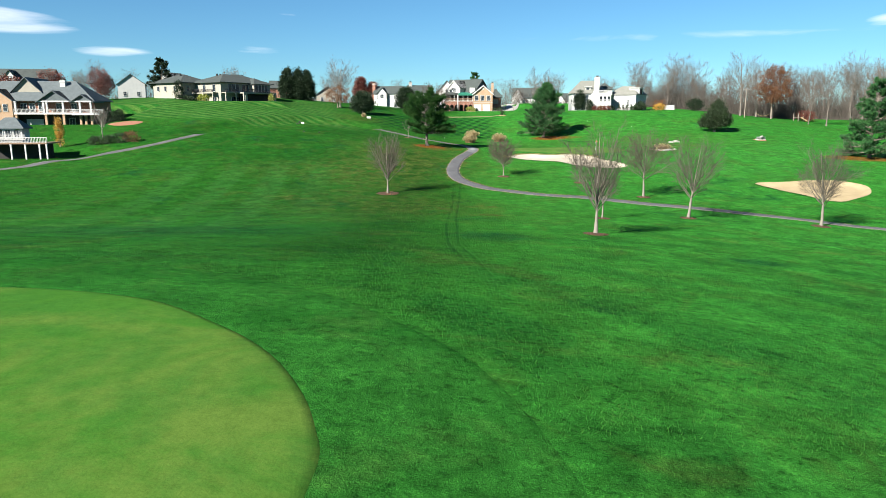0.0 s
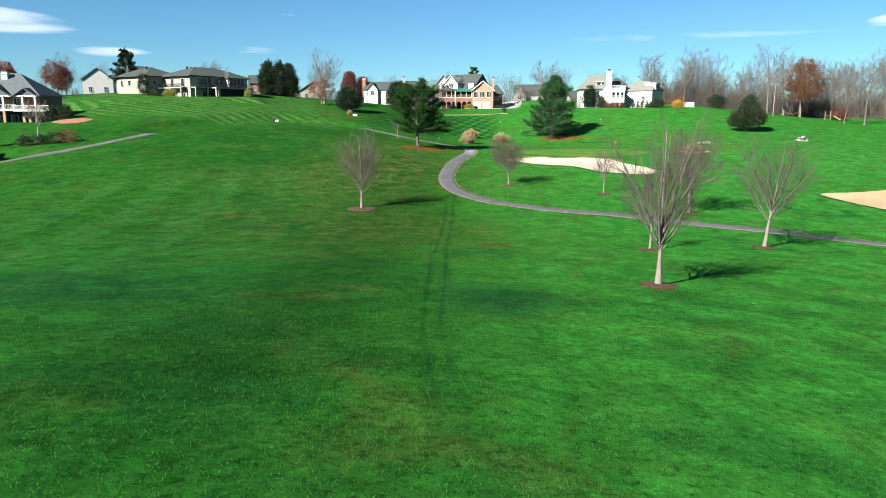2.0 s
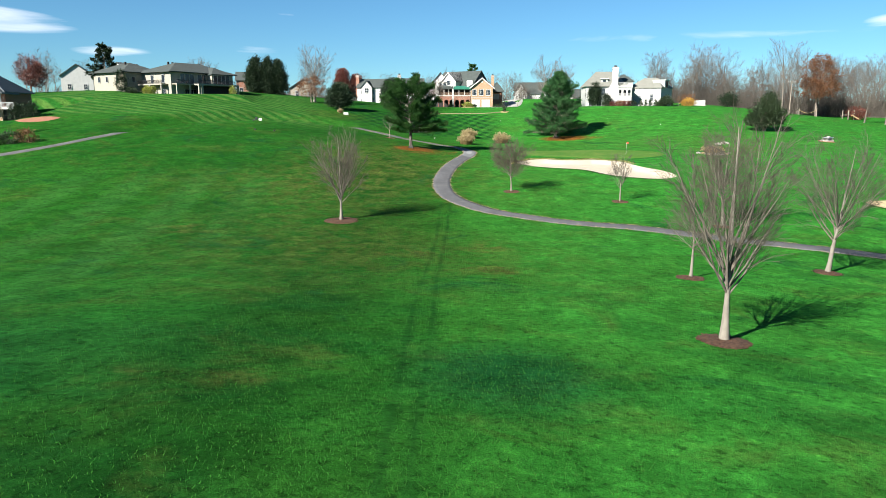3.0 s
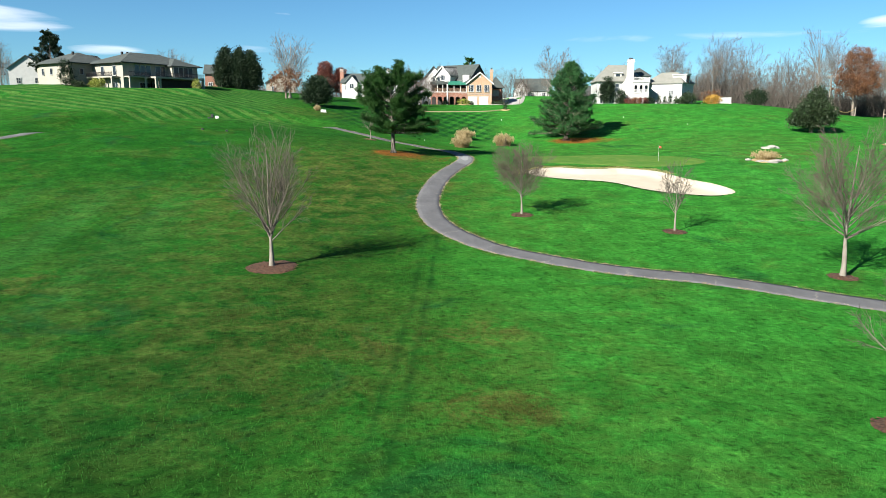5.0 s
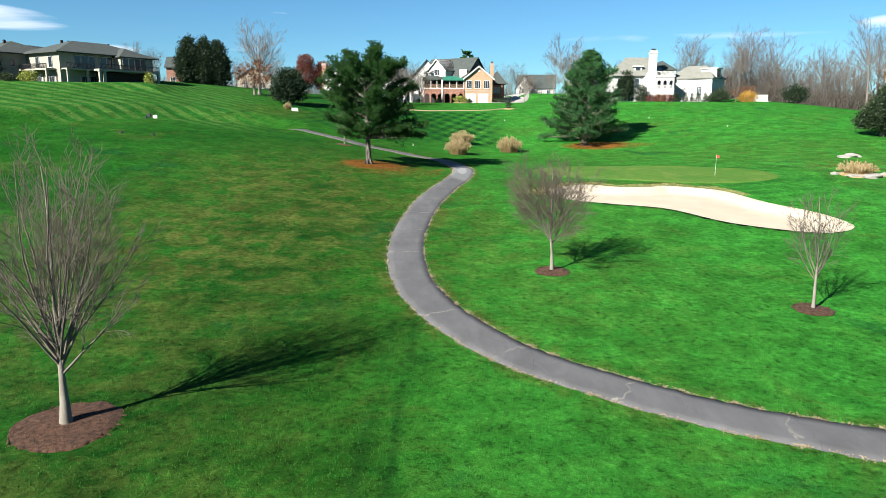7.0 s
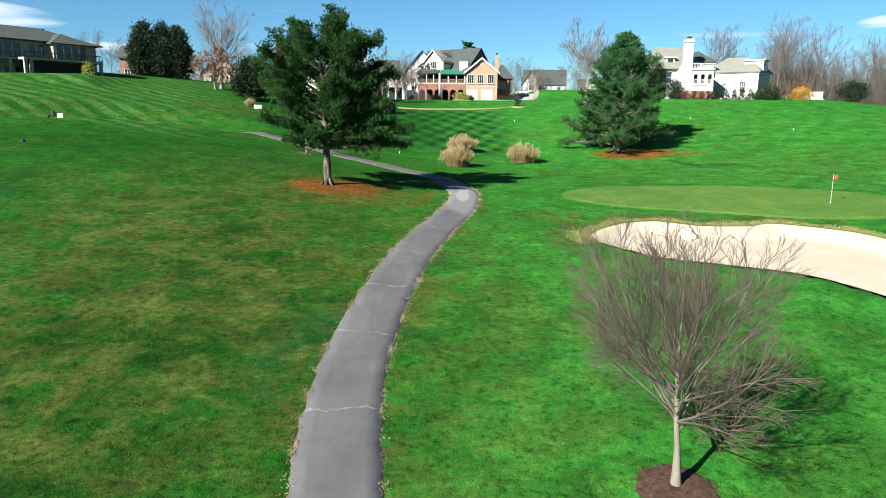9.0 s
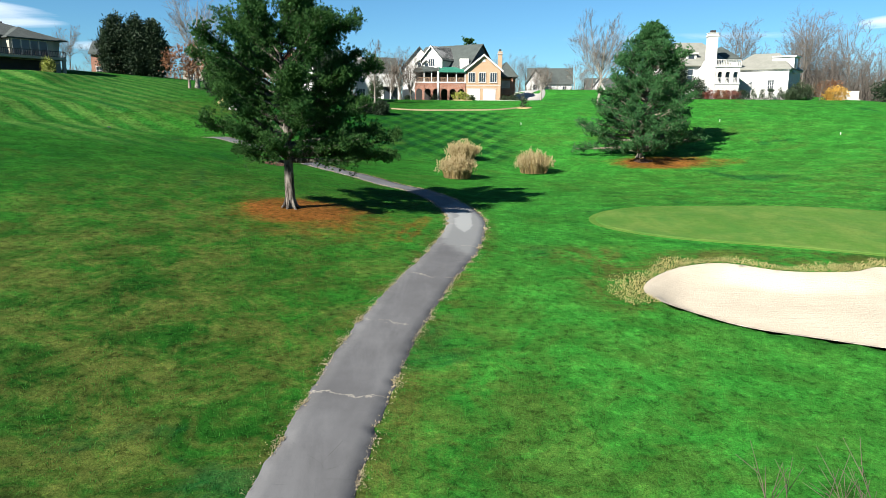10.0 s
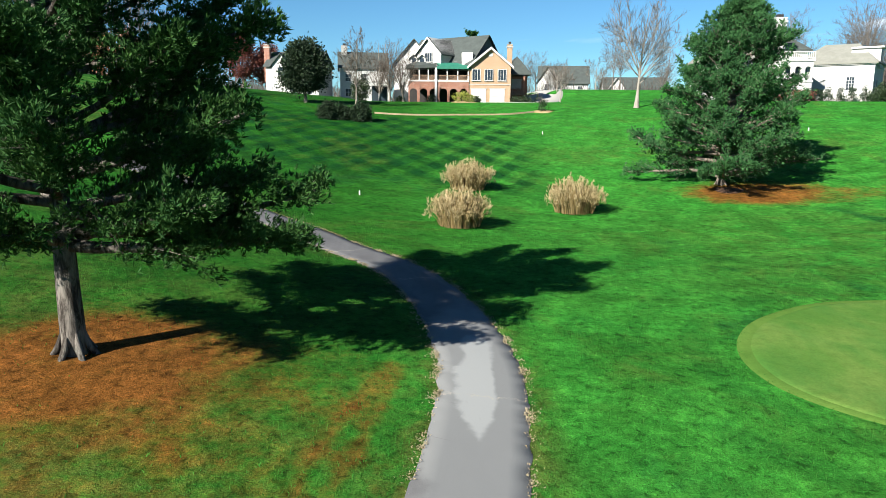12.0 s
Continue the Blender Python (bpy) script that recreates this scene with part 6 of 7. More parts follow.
def stucco_house():
    """The long hip-roofed house on the hill; its corner points at the camera."""
    h = house_at("house", -66.0, 208.3, 16.3, 57, "long cream stucco house with grey hip roofs and balconies")
    part("wall", box(0, 19.5, 0, 12.5, -1.2, 5.7), "stucco", h, "cream stucco wall")
    part("roof", hip_roof(0, 19.5, 0, 12.5, 5.75, 2.7, 0.9), "roof_grey", h, "grey shingle hip roof")
    part("wing_wall", box(-5.2, 6, 11.6, 25, -1.2, 5.7), "stucco", h)
    part("wing_roof", hip_roof(-5.2, 6, 11.6, 25, 5.75, 2.7, 0.9), "roof_grey", h)
    # long front: bays, balcony and a panel painted dark as shade below
    part("bay", box(11.0, 17.6, -2.0, 0.1, -1.2, 5.4), "stucco", h)
    part("bay_roof", hip_roof(11.0, 17.6, -2.0, 6.0, 5.5, 1.9, 0.5), "roof_grey", h)
    # flat panel on the bay front, coloured near black as the balcony's shade
    part("recess", box(5.6, 17.5, -2.15, -1.98, -0.9, 2.3), "vent_and_shade_black", h, "dark open terrace under the balcony")
    part("balcony", box(0.2, 5.4, -1.9, 0.0, 2.5, 2.75), "stucco", h)
    part("balcony", box(5.2, 18.2, -4.0, 0.0, 2.45, 2.8), "stucco", h)
    for x in (5.4, 6.3, 17.9):
        column(h, x, -3.8, -1.2, 2.5, 0.22, "stucco")
    for x in (0.4, 4.2):
        column(h, x, -1.7, -1.2, 2.5, 0.16, "stucco")
    railing(h, 0.2, 5.2, -1.8, 2.75, 0.95, "black_plastic", 0.25)
    railing(h, 5.2, 18.2, -3.9, 2.8, 0.95, "black_plastic", 0.25)
    for x in (3.4, 4.8, 6.2, 8.6, 9.9):
        window(h, x, -0.02, 3.1, 1.15, 2.1, 0, 1, 1, "siding_grey")
    for x in (12.0, 13.3, 14.6, 15.9):
        window(h, x, -2.02, 3.1, 1.1, 2.1, 0, 1, 1, "siding_grey")
    for x in (4.6, 6.4):
        window(h, x, -0.02, -0.9, 1.5, 2.3, 0, 2, 1, "trim_white")
    # short sunlit side with its balcony
    part("balcony", box(-1.8, 0.0, 1.4, 11.2, 2.4, 2.7), "stucco", h)
    for y in (1.7, 6.2):
        column(h, -1.6, y, -1.2, 2.4, 0.18, "stucco")
    railing(h, 1.4, 11.2, 1.7, 2.7, 0.9, "black_plastic", 0.25, 90, (0, 0)).matrix_local = pose(0, 0, 0, 0, 0, 90)
    for y in (3.0, 7.5):
        window(h, -0.02, y, 3.0, 1.1, 1.9, -90, 1, 1, "siding_grey")
        window(h, -0.02, y, -0.9, 1.6, 2.2, -90, 2, 1, "siding_grey")
    for y in (14.5, 19.0, 22.5):
        window(h, -5.22, y, 3.3, 0.9, 1.3, -90, 1, 1, "siding_grey")
        window(h, -5.22, y, -0.2, 0.9, 1.3, -90, 1, 1, "siding_grey")
    window(h, -2.6, 11.58, 3.3, 0.8, 1.2, 0, 1, 1, "siding_grey")
    window(h, -2.6, 11.58, 0.0, 0.8, 1.2, 0, 1, 1, "siding_grey")
    for x, y in ((5, 7.5), (6.4, 7.6), (14.5, 7.2), (-1, 17)):
        part("roof_vent", box(x - 0.2, x + 0.2, y - 0.2, y + 0.2, 7.4, 8.55), "vent_and_shade_black", h)
    return h


def lodge_house():
    """The large walk-out house with porches at the left of the valley."""
    h = house_at("house", -110.0, 172.0, 9.7, 6, "large walk-out house with white balconies and blue-grey gables")
    part("wall", box(-8, 22, 2.6, 14, -1.0, 6.2), "brick_red", h)
    part("roof", hip_roof(-8, 22, 2.0, 14, 6.2, 5.0, 0.6), "roof_blue", h, "blue-grey shingle roof")
    part("gable_wall", gable_wall(-3.0, 3.6, 0, 6, -1.0, 6.4, 2.6), "brick_tan", h)
    part("gable_roof", gable_roof(-3.0, 3.6, 0, 6, 6.4, 2.6, "y", 0.4), "roof_blue", h)
    part("upper_roof", gable_roof(2.0, 9.0, 4, 16, 8.6, 3.4, "y", 0.4), "roof_blue", h)
    part("upper_wall", gable_wall(2.0, 9.0, 4.2, 15.8, 5.0, 8.6, 3.3), "stucco", h)
    for x0, x1, top in ((9.6, 17.0, 2.5), (17.6, 22.4, 1.6)):
        part("porch_gable", gable_wall(x0, x1, 0.3, 7, 5.8, 6.1, top), "roof_blue", h, "blue-grey porch gable")
        part("porch_roof", gable_roof(x0, x1, 0.2, 7, 6.1, top, "y", 0.4), "roof_blue", h)
        part("porch_beam", box(x0 - 0.2, x1 + 0.2, 0.1, 0.4, 5.75, 6.1), "trim_white", h)
    chimney(h, 13.5, 6.5, 5, 11.3, 1.3, 1.0, "siding_white", "trim_white")
    part("balcony", box(4.0, 23.6, -0.3, 2.8, 2.75, 3.05), "trim_white", h)
    part("balcony", box(18.2, 25.5, -1.8, -0.3, 2.6, 2.9), "trim_white", h)
    railing(h, 4.0, 18.2, -0.2, 3.05, 1.05, "trim_white", 0.3)
    railing(h, 18.2, 25.5, -1.7, 2.9, 1.05, "trim_white", 0.22)
    for x in (4.4, 11.0, 11.8, 15.6, 19.6, 22.2):
        column(h, x, 0.0, 3.05, 5.9, 0.2)
    for x in (4.4, 11.4, 15.6, 19.6, 20.8, 22.2):
        column(h, x, 0.0, -1.0, 2.75, 0.26, "brick_tan")
    # near-black sheet over the wall paints the shade behind the lower columns
    part("recess", box(3.8, 22, 2.5, 2.62, -1.0, 2.7), "vent_and_shade_black", h, "dark walk-out level under the balcony")
    part("garage_door", box(5.6, 9.6, 2.3, 2.48, -0.6, 1.6), "siding_pale", h)
    for x in (5.2, 7.2, 9.4, 13.6, 17.2):
        window(h, x, 2.55, 3.6, 1.3, 1.8, 0, 2, 1)
    for x in (-1.6, 0.3, 2.0):
        window(h, x, -0.02, 3.6, 0.9, 1.6, 0, 1, 2)
    for x in (13.5, 16.5):
        window(h, x, 2.42, -0.2, 1.4, 2.0, 0, 2, 1)
    return h


def pavilion():
    """The little hut with its railed deck below the lodge."""
    h = empty("pool_pavilion", pose(-77.5, 127.0, gz(-77.5, 127.0), 0, 0, 8), "small hut on a raised white-railed wooden deck", "pavilion")
    z = 3.0
    part("deck", box(-6, 5.4, -2.5, 3.5, z - 0.25, z), "deck_wood", h)
    for x in (-5.6, -3.2, -0.8, 1.6, 4.0, 5.2):
        column(h, x, -2.3, -1.5, z - 0.2, 0.12, "trim_white")
    railing(h, -6, 5.4, -2.4, z, 1.0, "trim_white", 0.25)
    railing(h, -6, 1.0, -0.6, z + 0.4, 1.0, "trim_white", 0.25)
    part("wall", box(-4.6, 0.2, 0.4, 3.4, z, z + 2.6), "siding_pale", h)
    part("roof", hip_roof(-4.6, 0.2, 0.4, 3.4, z + 2.6, 1.9, 0.5), "roof_blue", h)
    for x in (-3.6, -2.2, -0.8):
        window(h, x, 0.38, z + 0.8, 0.9, 1.4)
    # near-black sheet added to stand in for the shade under the deck
    part("skirt", box(-5.8, 5.2, 0.5, 0.7, -1.5, z - 0.25), "vent_and_shade_black", h)
    return h


def simple_house(x, y, z, turn, w, d, eave, rise, wall, roof, label, along="x", wins=3, chim=None, gable=None):
    """A plain neighbour: body, roof, windows on two storeys, a chimney or front gable."""
    h = house_at("house", x, y, z, turn, label)
    if along == "x":
        part("wall", box(-w / 2, w / 2, 0, d, -1.2, eave), wall, h)
        bm = gable_roof(-w / 2, w / 2, 0, d, eave, rise, "x", 0.4)
        for s in (-1, 1):
            e = prism([(0, eave), (d, eave), (d / 2, eave + rise - 0.25)], 0, 0.12)
            bmesh.ops.rotate(e, verts=e.verts, cent=(0, 0, 0), matrix=Matrix.Rotation(radians(90), 3, "Z"))
            bmesh.ops.translate(e, verts=e.verts, vec=(s * (w / 2 - 0.1), 0, 0))
            part("end_gable", e, wall, h)
    else:
        part("wall", gable_wall(-w / 2, w / 2, 0, d, -1.2, eave, rise), wall, h)
        bm = gable_roof(-w / 2, w / 2, 0, d, eave, rise, "y", 0.4)
    part("roof", bm, roof, h)
    for i in range(wins):
        xx = -w / 2 + w * (i + 0.5) / wins
        for k in range(max(1, int(eave // 2.8))):
            window(h, xx, -0.02, 0.8 + k * 2.8, 1.0, 1.4, 0, 2, 2)
    if gable:
        gx, gw, gh = gable
        part("front_gable", gable_wall(gx - gw / 2, gx + gw / 2, -1.4, d / 2, -1.2, eave, gh), wall, h)
        part("front_roof", gable_roof(gx - gw / 2, gx + gw / 2, -1.4, d / 2, eave, gh, "y", 0.35), roof, h)
        window(h, gx, -1.42, eave - 2.0, 1.2, 1.4, 0, 2, 2)
    if chim:
        chimney(h, chim[0], chim[1], eave - 3, eave + rise + 1.0, 1.1, 0.8, chim[2])
    return h


brick_house()
white_house()
stucco_house()
lodge_house()
pavilion()
simple_house(-111, 250, 18.4, 20, 9, 9, 5.0, 3.4, "siding_pale", "roof_grey", "pale grey gabled house behind trees", "y", 2)
simple_house(-101, 256, 18.6, -15, 11, 9, 5.4, 3.8, "siding_grey", "roof_grey", "grey sided house with steep roof", "y", 2)
simple_house(-128, 214, 16.8, 10, 16, 9, 6.0, 3.6, "siding_pale", "roof_grey", "large pale house with grey roof behind lodge", "x", 4, None, (-3, 5, 3))
simple_house(-56.5, 246, 17.2, 12, 8, 8, 4.8, 2.4, "brick_red", "roof_grey", "red brick house with white porch and chimney", "x", 3, (3.4, 0.2, "brick_red"))
simple_house(-41.5, 252, 16.5, 10, 8, 8, 3.4, 2.6, "stucco", "roof_grey", "small tan house behind the cypress screen", "y", 2)
simple_house(-21.0, 262, 14.6, -10, 10, 8, 6.0, 2.6, "siding_white", "roof_grey", "white two-storey house with grey roof and chimney", "x", 3, (-5.4, 2.0, "brick_red"), (-1.5, 3.4, 1.9))
simple_house(-8.5, 268, 14.4, 8, 9, 9, 6.4, 3.0, "siding_pale", "roof_grey", "pale grey two-storey house behind leafless trees", "x", 3, (-3.6, 4.0, "siding_grey"))
simple_house(36.5, 305, 16.9, -8, 12, 10, 3.2, 4.2, "siding_pale", "roof_grey", "low gabled house far beyond the driveway", "x", 3, None, (-4, 5, 3.6))
simple_house(58, 318, 15.6, -6, 16, 9, 3.4, 3.4, "siding_white", "roof_grey", "white house with two front gables far off", "x", 4, None, (-5, 4.5, 3.0))


def pergola():
    h = empty("pergola", pose(-5.8, 251.5, 13.8, 0, 0, 6), "white columned pergola porch beside crape myrtles", "pergola")
    for x in (0, 1.6, 3.2):
        for y in (0, 3.0):
            column(h, x, y, -0.6, 2.9, 0.16)
    part("beam", box(-0.3, 3.5, -0.25, 3.3, 2.9, 3.3), "trim_white", h)
    for i in range(6):
        part("rafter", box(-0.35 + i * 0.7, -0.2 + i * 0.7, -0.5, 3.6, 3.3, 3.5), "trim_white", h)
    part("upper_room", box(0.2, 3.0, 1.0, 3.4, 3.5, 5.0), "siding_white", h)
    part("dark_room", box(0.3, 3.0, 2.6, 2.8, -0.4, 2.8), "window_glass", h)


pergola()

# ---------------------------------------------------------------- grounds of the houses
def ribbon_wall(name, pts, w, h, mat, label, category):
    """A low wall that follows the ground."""
    p = np.array(pts, float)
    tan = np.gradient(p, axis=0)
    tan /= np.linalg.norm(tan, axis=1)[:, None]
    nor = np.stack([-tan[:, 1], tan[:, 0]], 1) * w / 2
    v, f = [], []
    for a, n in zip(p, nor):
        l, r = a - n, a + n
        z = gz(*a)
        v += [(l[0], l[1], z - 0.6), (l[0], l[1], z + h), (r[0], r[1], z + h), (r[0], r[1], z - 0.6)]
    for i in range(len(p) - 1):
        k = i * 4
        f += [(k + j, k + 4 + j, k + 5 + j, k + 1 + j) for j in range(3)]
    f += [(0, 1, 2, 3), (len(v) - 1, len(v) - 2, len(v) - 3, len(v) - 4)]
    ob = mesh_object(name, v, f, mat)
    return tagged(ob, label, category, "", "structure")


ribbon_wall("retaining_wall", open_curve([(-2.2, 219.5), (2, 219.2), (8, 219.4), (14, 219.8), (17.6, 221.2)], 5), 0.5, 0.16, "tan_block", "low tan brick retaining wall edging the lawn terrace", "wall")


def driveway():
    line = open_curve([(14.6, 246.5), (18.8, 245.0), (22.0, 249.5), (24.2, 257.0), (25.2, 266.0), (25.5, 290.0)], 8)
    tan = np.gradient(line, axis=0)
    tan /= np.linalg.norm(tan, axis=1)[:, None]
    nor = np.stack([-tan[:, 1], tan[:, 0]], 1)
    v = []
    for s, lift in ((-3.5, -0.1), (-3.4, 0.05), (0, 0.08), (3.4, 0.05), (3.5, -0.1)):
        q = line + nor * s
        v.append(np.column_stack([q, ground(q[:, 0], q[:, 1]) + lift + 0.05]))
    n, m = len(line), 5
    v = np.stack(v, 1).reshape(-1, 3)
    idx = np.arange(n * m).reshape(n, m)
    quads = np.stack([idx[:-1, :-1].ravel(), idx[:-1, 1:].ravel(), idx[1:, 1:].ravel(), idx[1:, :-1].ravel()], 1)
    tagged(quick_mesh("driveway", v, quads, "concrete", None, "", True), "pale concrete driveway curving up to the brick house", "driveway", "", "structure")


driveway()
mulch_ring(18.8, 221.5, 1.3, "pale stone-edged planting bed on the lawn", "litter", "planting bed")
leafy(201, [(0, 0, 0.6, 0.5, 0.5, 0.7)], 0.05, 0.05, 500, 0.10, on_ground(18.8, 221.5), "small dark shrub in a stone-edged bed", "dark_leaves", "shrub", "shrub")
bare_tree(202, 2.6, 0.5, 0.04, 0.5, 7, (4, 3, 2), 22, "bark_pale", "twig", on_ground(18.6, 221.8), "thin young leafless sapling in the planting bed", "")
bare_tree(203, 6.0, 1.2, 0.12, 2.6, 11, (6, 5, 3), 46, "bark_grey", "twig_red", on_ground(24.4, 240.5), "small spreading leafless tree beside the driveway", "")
bare_tree(204, 5.6, 1.2, 0.12, 3.0, 11, (6, 5, 3), 50, "bark_grey", "twig_red", on_ground(27.5, 262.0), "spreading leafless ornamental tree by the driveway top", "")
bare_tree(205, 6.2, 1.2, 0.12, 3.0, 11, (6, 5, 3), 50, "bark_grey", "twig_red", on_ground(36.0, 268.0), "spreading leafless ornamental tree beyond the driveway", "")
mulch_ring(9.6, 240.5, 2.0, "raised shrub bed with pale stone edging", "litter", "planting bed")
leafy(206, [(0, 0, 0.7, 1.5, 1.0, 0.7), (0.8, 0, 0.5, 0.9, 0.8, 0.5)], 0.05, 0.06, 1800, 0.10, on_ground(9.4, 240.6), "rounded yellow-green shrub in front of the garage", "lime_leaves", "shrub", "shrub", hollow=0.8)
for i, (x, y, r) in enumerate(((4.6, 246.8, 0.75), (11.6, 242.0, 0.5), (-0.5, 247.0, 0.5), (18.4, 248.6, 0.7), (20.2, 250.2, 0.8), (21.4, 252.6, 1.3))):
    leafy(207 + i, [(0, 0, r * 0.6, r, r, r * 0.75)], 0.05, 0.05, 900, 0.10, on_ground(x, y), "rounded dark foundation shrub by the brick house", "bush_leaves", "shrub", "shrub", hollow=0.8)

# planting in front of the white house
for i, (x, y) in enumerate(((56.6, 224.4), (57.7, 223.6), (58.8, 222.8), (59.9, 222.0), (60.8, 221.3))):
    leafy(220 + i, [(0, 0, 0.5, 0.36, 0.36, 0.5), (0, 0, 1.1, 0.24, 0.24, 0.5), (0, 0, 1.55, 0.12, 0.12, 0.3)], 0.05, 0.04, 700, 0.09, on_ground(x, y), "small conical evergreen against the white wall", "dark_leaves", "conical_shrub", "shrub", group="row of conical evergreens", hollow=0.8)
leafy(226, [(0, 0, 1.3, 1.3, 1.2, 1.2), (0.7, 0, 0.9, 1.1, 1.1, 0.9)], 0.05, 0.08, 2200, 0.13, on_ground(62.3, 220.5), "large clipped round green shrub at the house corner", "bush_leaves", "clipped_shrub", "shrub", hollow=0.8)
leafy(227, [(0, 0, 0.6, 1.4, 0.9, 0.6)], 0.05, 0.06, 1500, 0.12, on_ground(60.8, 219.6), "low spreading green shrub by the white house", "bush_leaves", "shrub", "shrub", hollow=0.8)
for i, (x, y, m1) in enumerate(((48.4, 221.2, "red_leaves"), (50.0, 220.9, "rust_leaves"), (51.6, 221.0, "red_leaves"), (53.4, 221.4, "dark_leaves"), (46.6, 222.0, "bush_leaves"))):
    leafy(228 + i, [(0, 0, 0.6, 0.95, 0.7, 0.65)], 0.05, 0.05, 1000, 0.11, on_ground(x, y), "low reddish shrub along the porch foot", m1, "shrub", "shrub", hollow=0.8)
bare_tree(233, 3.4, 0.5, 0.06, 1.3, 9, (5, 4, 2), 40, "bark_pale", "twig", on_ground(64.2, 220.8), "small leafless pale ornamental tree at the house side", "")
bare_tree(234, 3.6, 0.5, 0.06, 1.4, 9, (5, 4, 2), 40, "bark_pale", "twig", on_ground(66.0, 221.4), "small leafless pale ornamental tree at the house side", "")
leafy(235, [(0, 0, 0.9, 1.7, 1.2, 0.9)], 0.05, 0.06, 1700, 0.13, on_ground(68.6, 221.6), "rounded golden yellow shrub on the lawn edge", "gold_leaves", "shrub", "shrub", hollow=0.75)
leafy(236, [(0, 0, 2.0, 2.4, 1.6, 1.2)], 0.5, 0.08, 900, 0.16, on_ground(69.5, 226.0), "rust-brown small tree behind the golden shrub", "rust_leaves", "shrub", "shrub")
leafy(237, [(0, 0, 1.6, 1.2, 1.2, 1.6)], 0.2, 0.08, 1600, 0.15, on_ground(46.6, 222.6), "dark shrub in front of the bay windows", "dark_leaves", "evergreen_shrub", "shrub")


def utility_box():
    ob = empty("utility_cabinet", on_ground(73.4, 226.5, -10), "white utility cabinet with a low lid on lawn", "cabinet")
    part("body", box(-1.5, 1.5, -0.7, 0.7, -0.2, 1.25, 0.04), "trim_white", ob)
    part("lid", box(-1.55, 1.55, -0.75, 0.75, 1.25, 1.38, 0.03), "siding_pale", ob)
    part("plinth", box(-1.7, 1.7, -0.9, 0.9, -0.4, 0.06), "concrete", ob)


utility_box()


def marker_post(x, y, h=0.26, r=0.04, label="short white yardage marker post in the turf"):
    ob = empty("marker_post", on_ground(x, y), label, "marker post", "white marker posts")
    t = Tubes()
    t.add(np.array([[0, 0, -0.2], [0, 0, h * 0.5], [0, 0, h]]), (r, r, r * 0.95), 10)
    t.add(np.array([[0, 0, h], [0, 0, h + 0.04], [0, 0, h + 0.06]]), (r * 0.95, r * 0.6, 0.002), 10)
    t.make("post", "post_white", ob)
    part("base_plate", box(-r * 1.5, r * 1.5, -r * 1.5, r * 1.5, 0.0, 0.03), "concrete", ob)


for x, y in ((16.5, 205.6), (0.3, 178.8), (41.9, 201.0), (-22.0, 203.5), (-85.0, 150.0), (51.5, 190.0)):
    marker_post(x, y)


def flagstick():
    ob = empty("flagstick", on_ground(32.6, 147.5), "yellow-white flagstick with a small red flag", "flag")
    t = Tubes()
    t.add(np.array([[0, 0, -0.1], [0, 0, 1.1], [0, 0, 2.15]]), (0.012, 0.011, 0.009), 8)
    t.make("pole", "post_white", ob)
    v, f = [], []
    for i in range(6):
        for z in (1.85, 2.1):
            v.append((0.02 + i * 0.06, 0.035 * math.sin(i * 1.2), z - 0.02 * i))
    f = [(2 * i, 2 * i + 2, 2 * i + 3, 2 * i + 1) for i in range(5)]
    fl = mesh_object("flag", v, f, "flag_red", ob, "small red cloth flag")
    m1 = fl.modifiers.new("thick", "SOLIDIFY")
    m1.thickness = 0.01
    part("cup_rim", prism([(0.055 * math.cos(a * math.pi / 8), 0.055 * math.sin(a * math.pi / 8)) for a in range(16)], -0.02, 0.02), "post_white", ob).matrix_local = pose(0, 0, 0.12, 90)


flagstick()


def tee_station():
    ob = empty("ball_washer", on_ground(-35.6, 172.6), "dark ball washer and white sign on the tee", "tee equipment")
    t = Tubes()
    t.add(np.array([[0, 0, -0.2], [0, 0, 0.5], [0, 0, 0.75]]), (0.06, 0.05, 0.05), 8)
    t.make("post", "black_plastic", ob)
    part("washer", box(-0.22, 0.22, -0.18, 0.18, 0.7, 1.25, 0.05), "black_plastic", ob)
    part("bin", box(-0.75, -0.35, -0.2, 0.2, -0.1, 0.8, 0.06), "black_plastic", ob)
    part("sign_board", box(0.45, 1.05, -0.05, 0.05, 0.55, 1.0, 0.02), "post_white", ob, "white tee sign")
    part("sign_post", box(0.7, 0.8, -0.04, 0.04, -0.2, 0.55), "black_plastic", ob)


tee_station()


def tee_marker(x, y, label="small dark tee marker block on mown tee"):
    ob = empty("tee_marker", on_ground(x, y), label, "tee marker", "tee markers")
    part("block", box(-0.14, 0.14, -0.14, 0.14, -0.05, 0.22, 0.05), "black_plastic", ob)
    part("spike", box(-0.02, 0.02, -0.02, 0.02, -0.2, -0.05), "metal_grey", ob)


for x, y in ((-30.6, 152.5), (-27.3, 152.8), (-25.8, 176.0)):
    tee_marker(x, y)


def tee_bench():
    ob = empty("tee_sign", on_ground(-21.5, 201.5, 15), "low white stone tee sign beside dry grass", "sign")
    part("slab", box(-0.55, 0.55, -0.12, 0.12, -0.1, 0.55, 0.04), "post_white", ob)
    part("foot", box(-0.65, 0.65, -0.2, 0.2, -0.2, 0.04), "concrete", ob)


tee_bench()


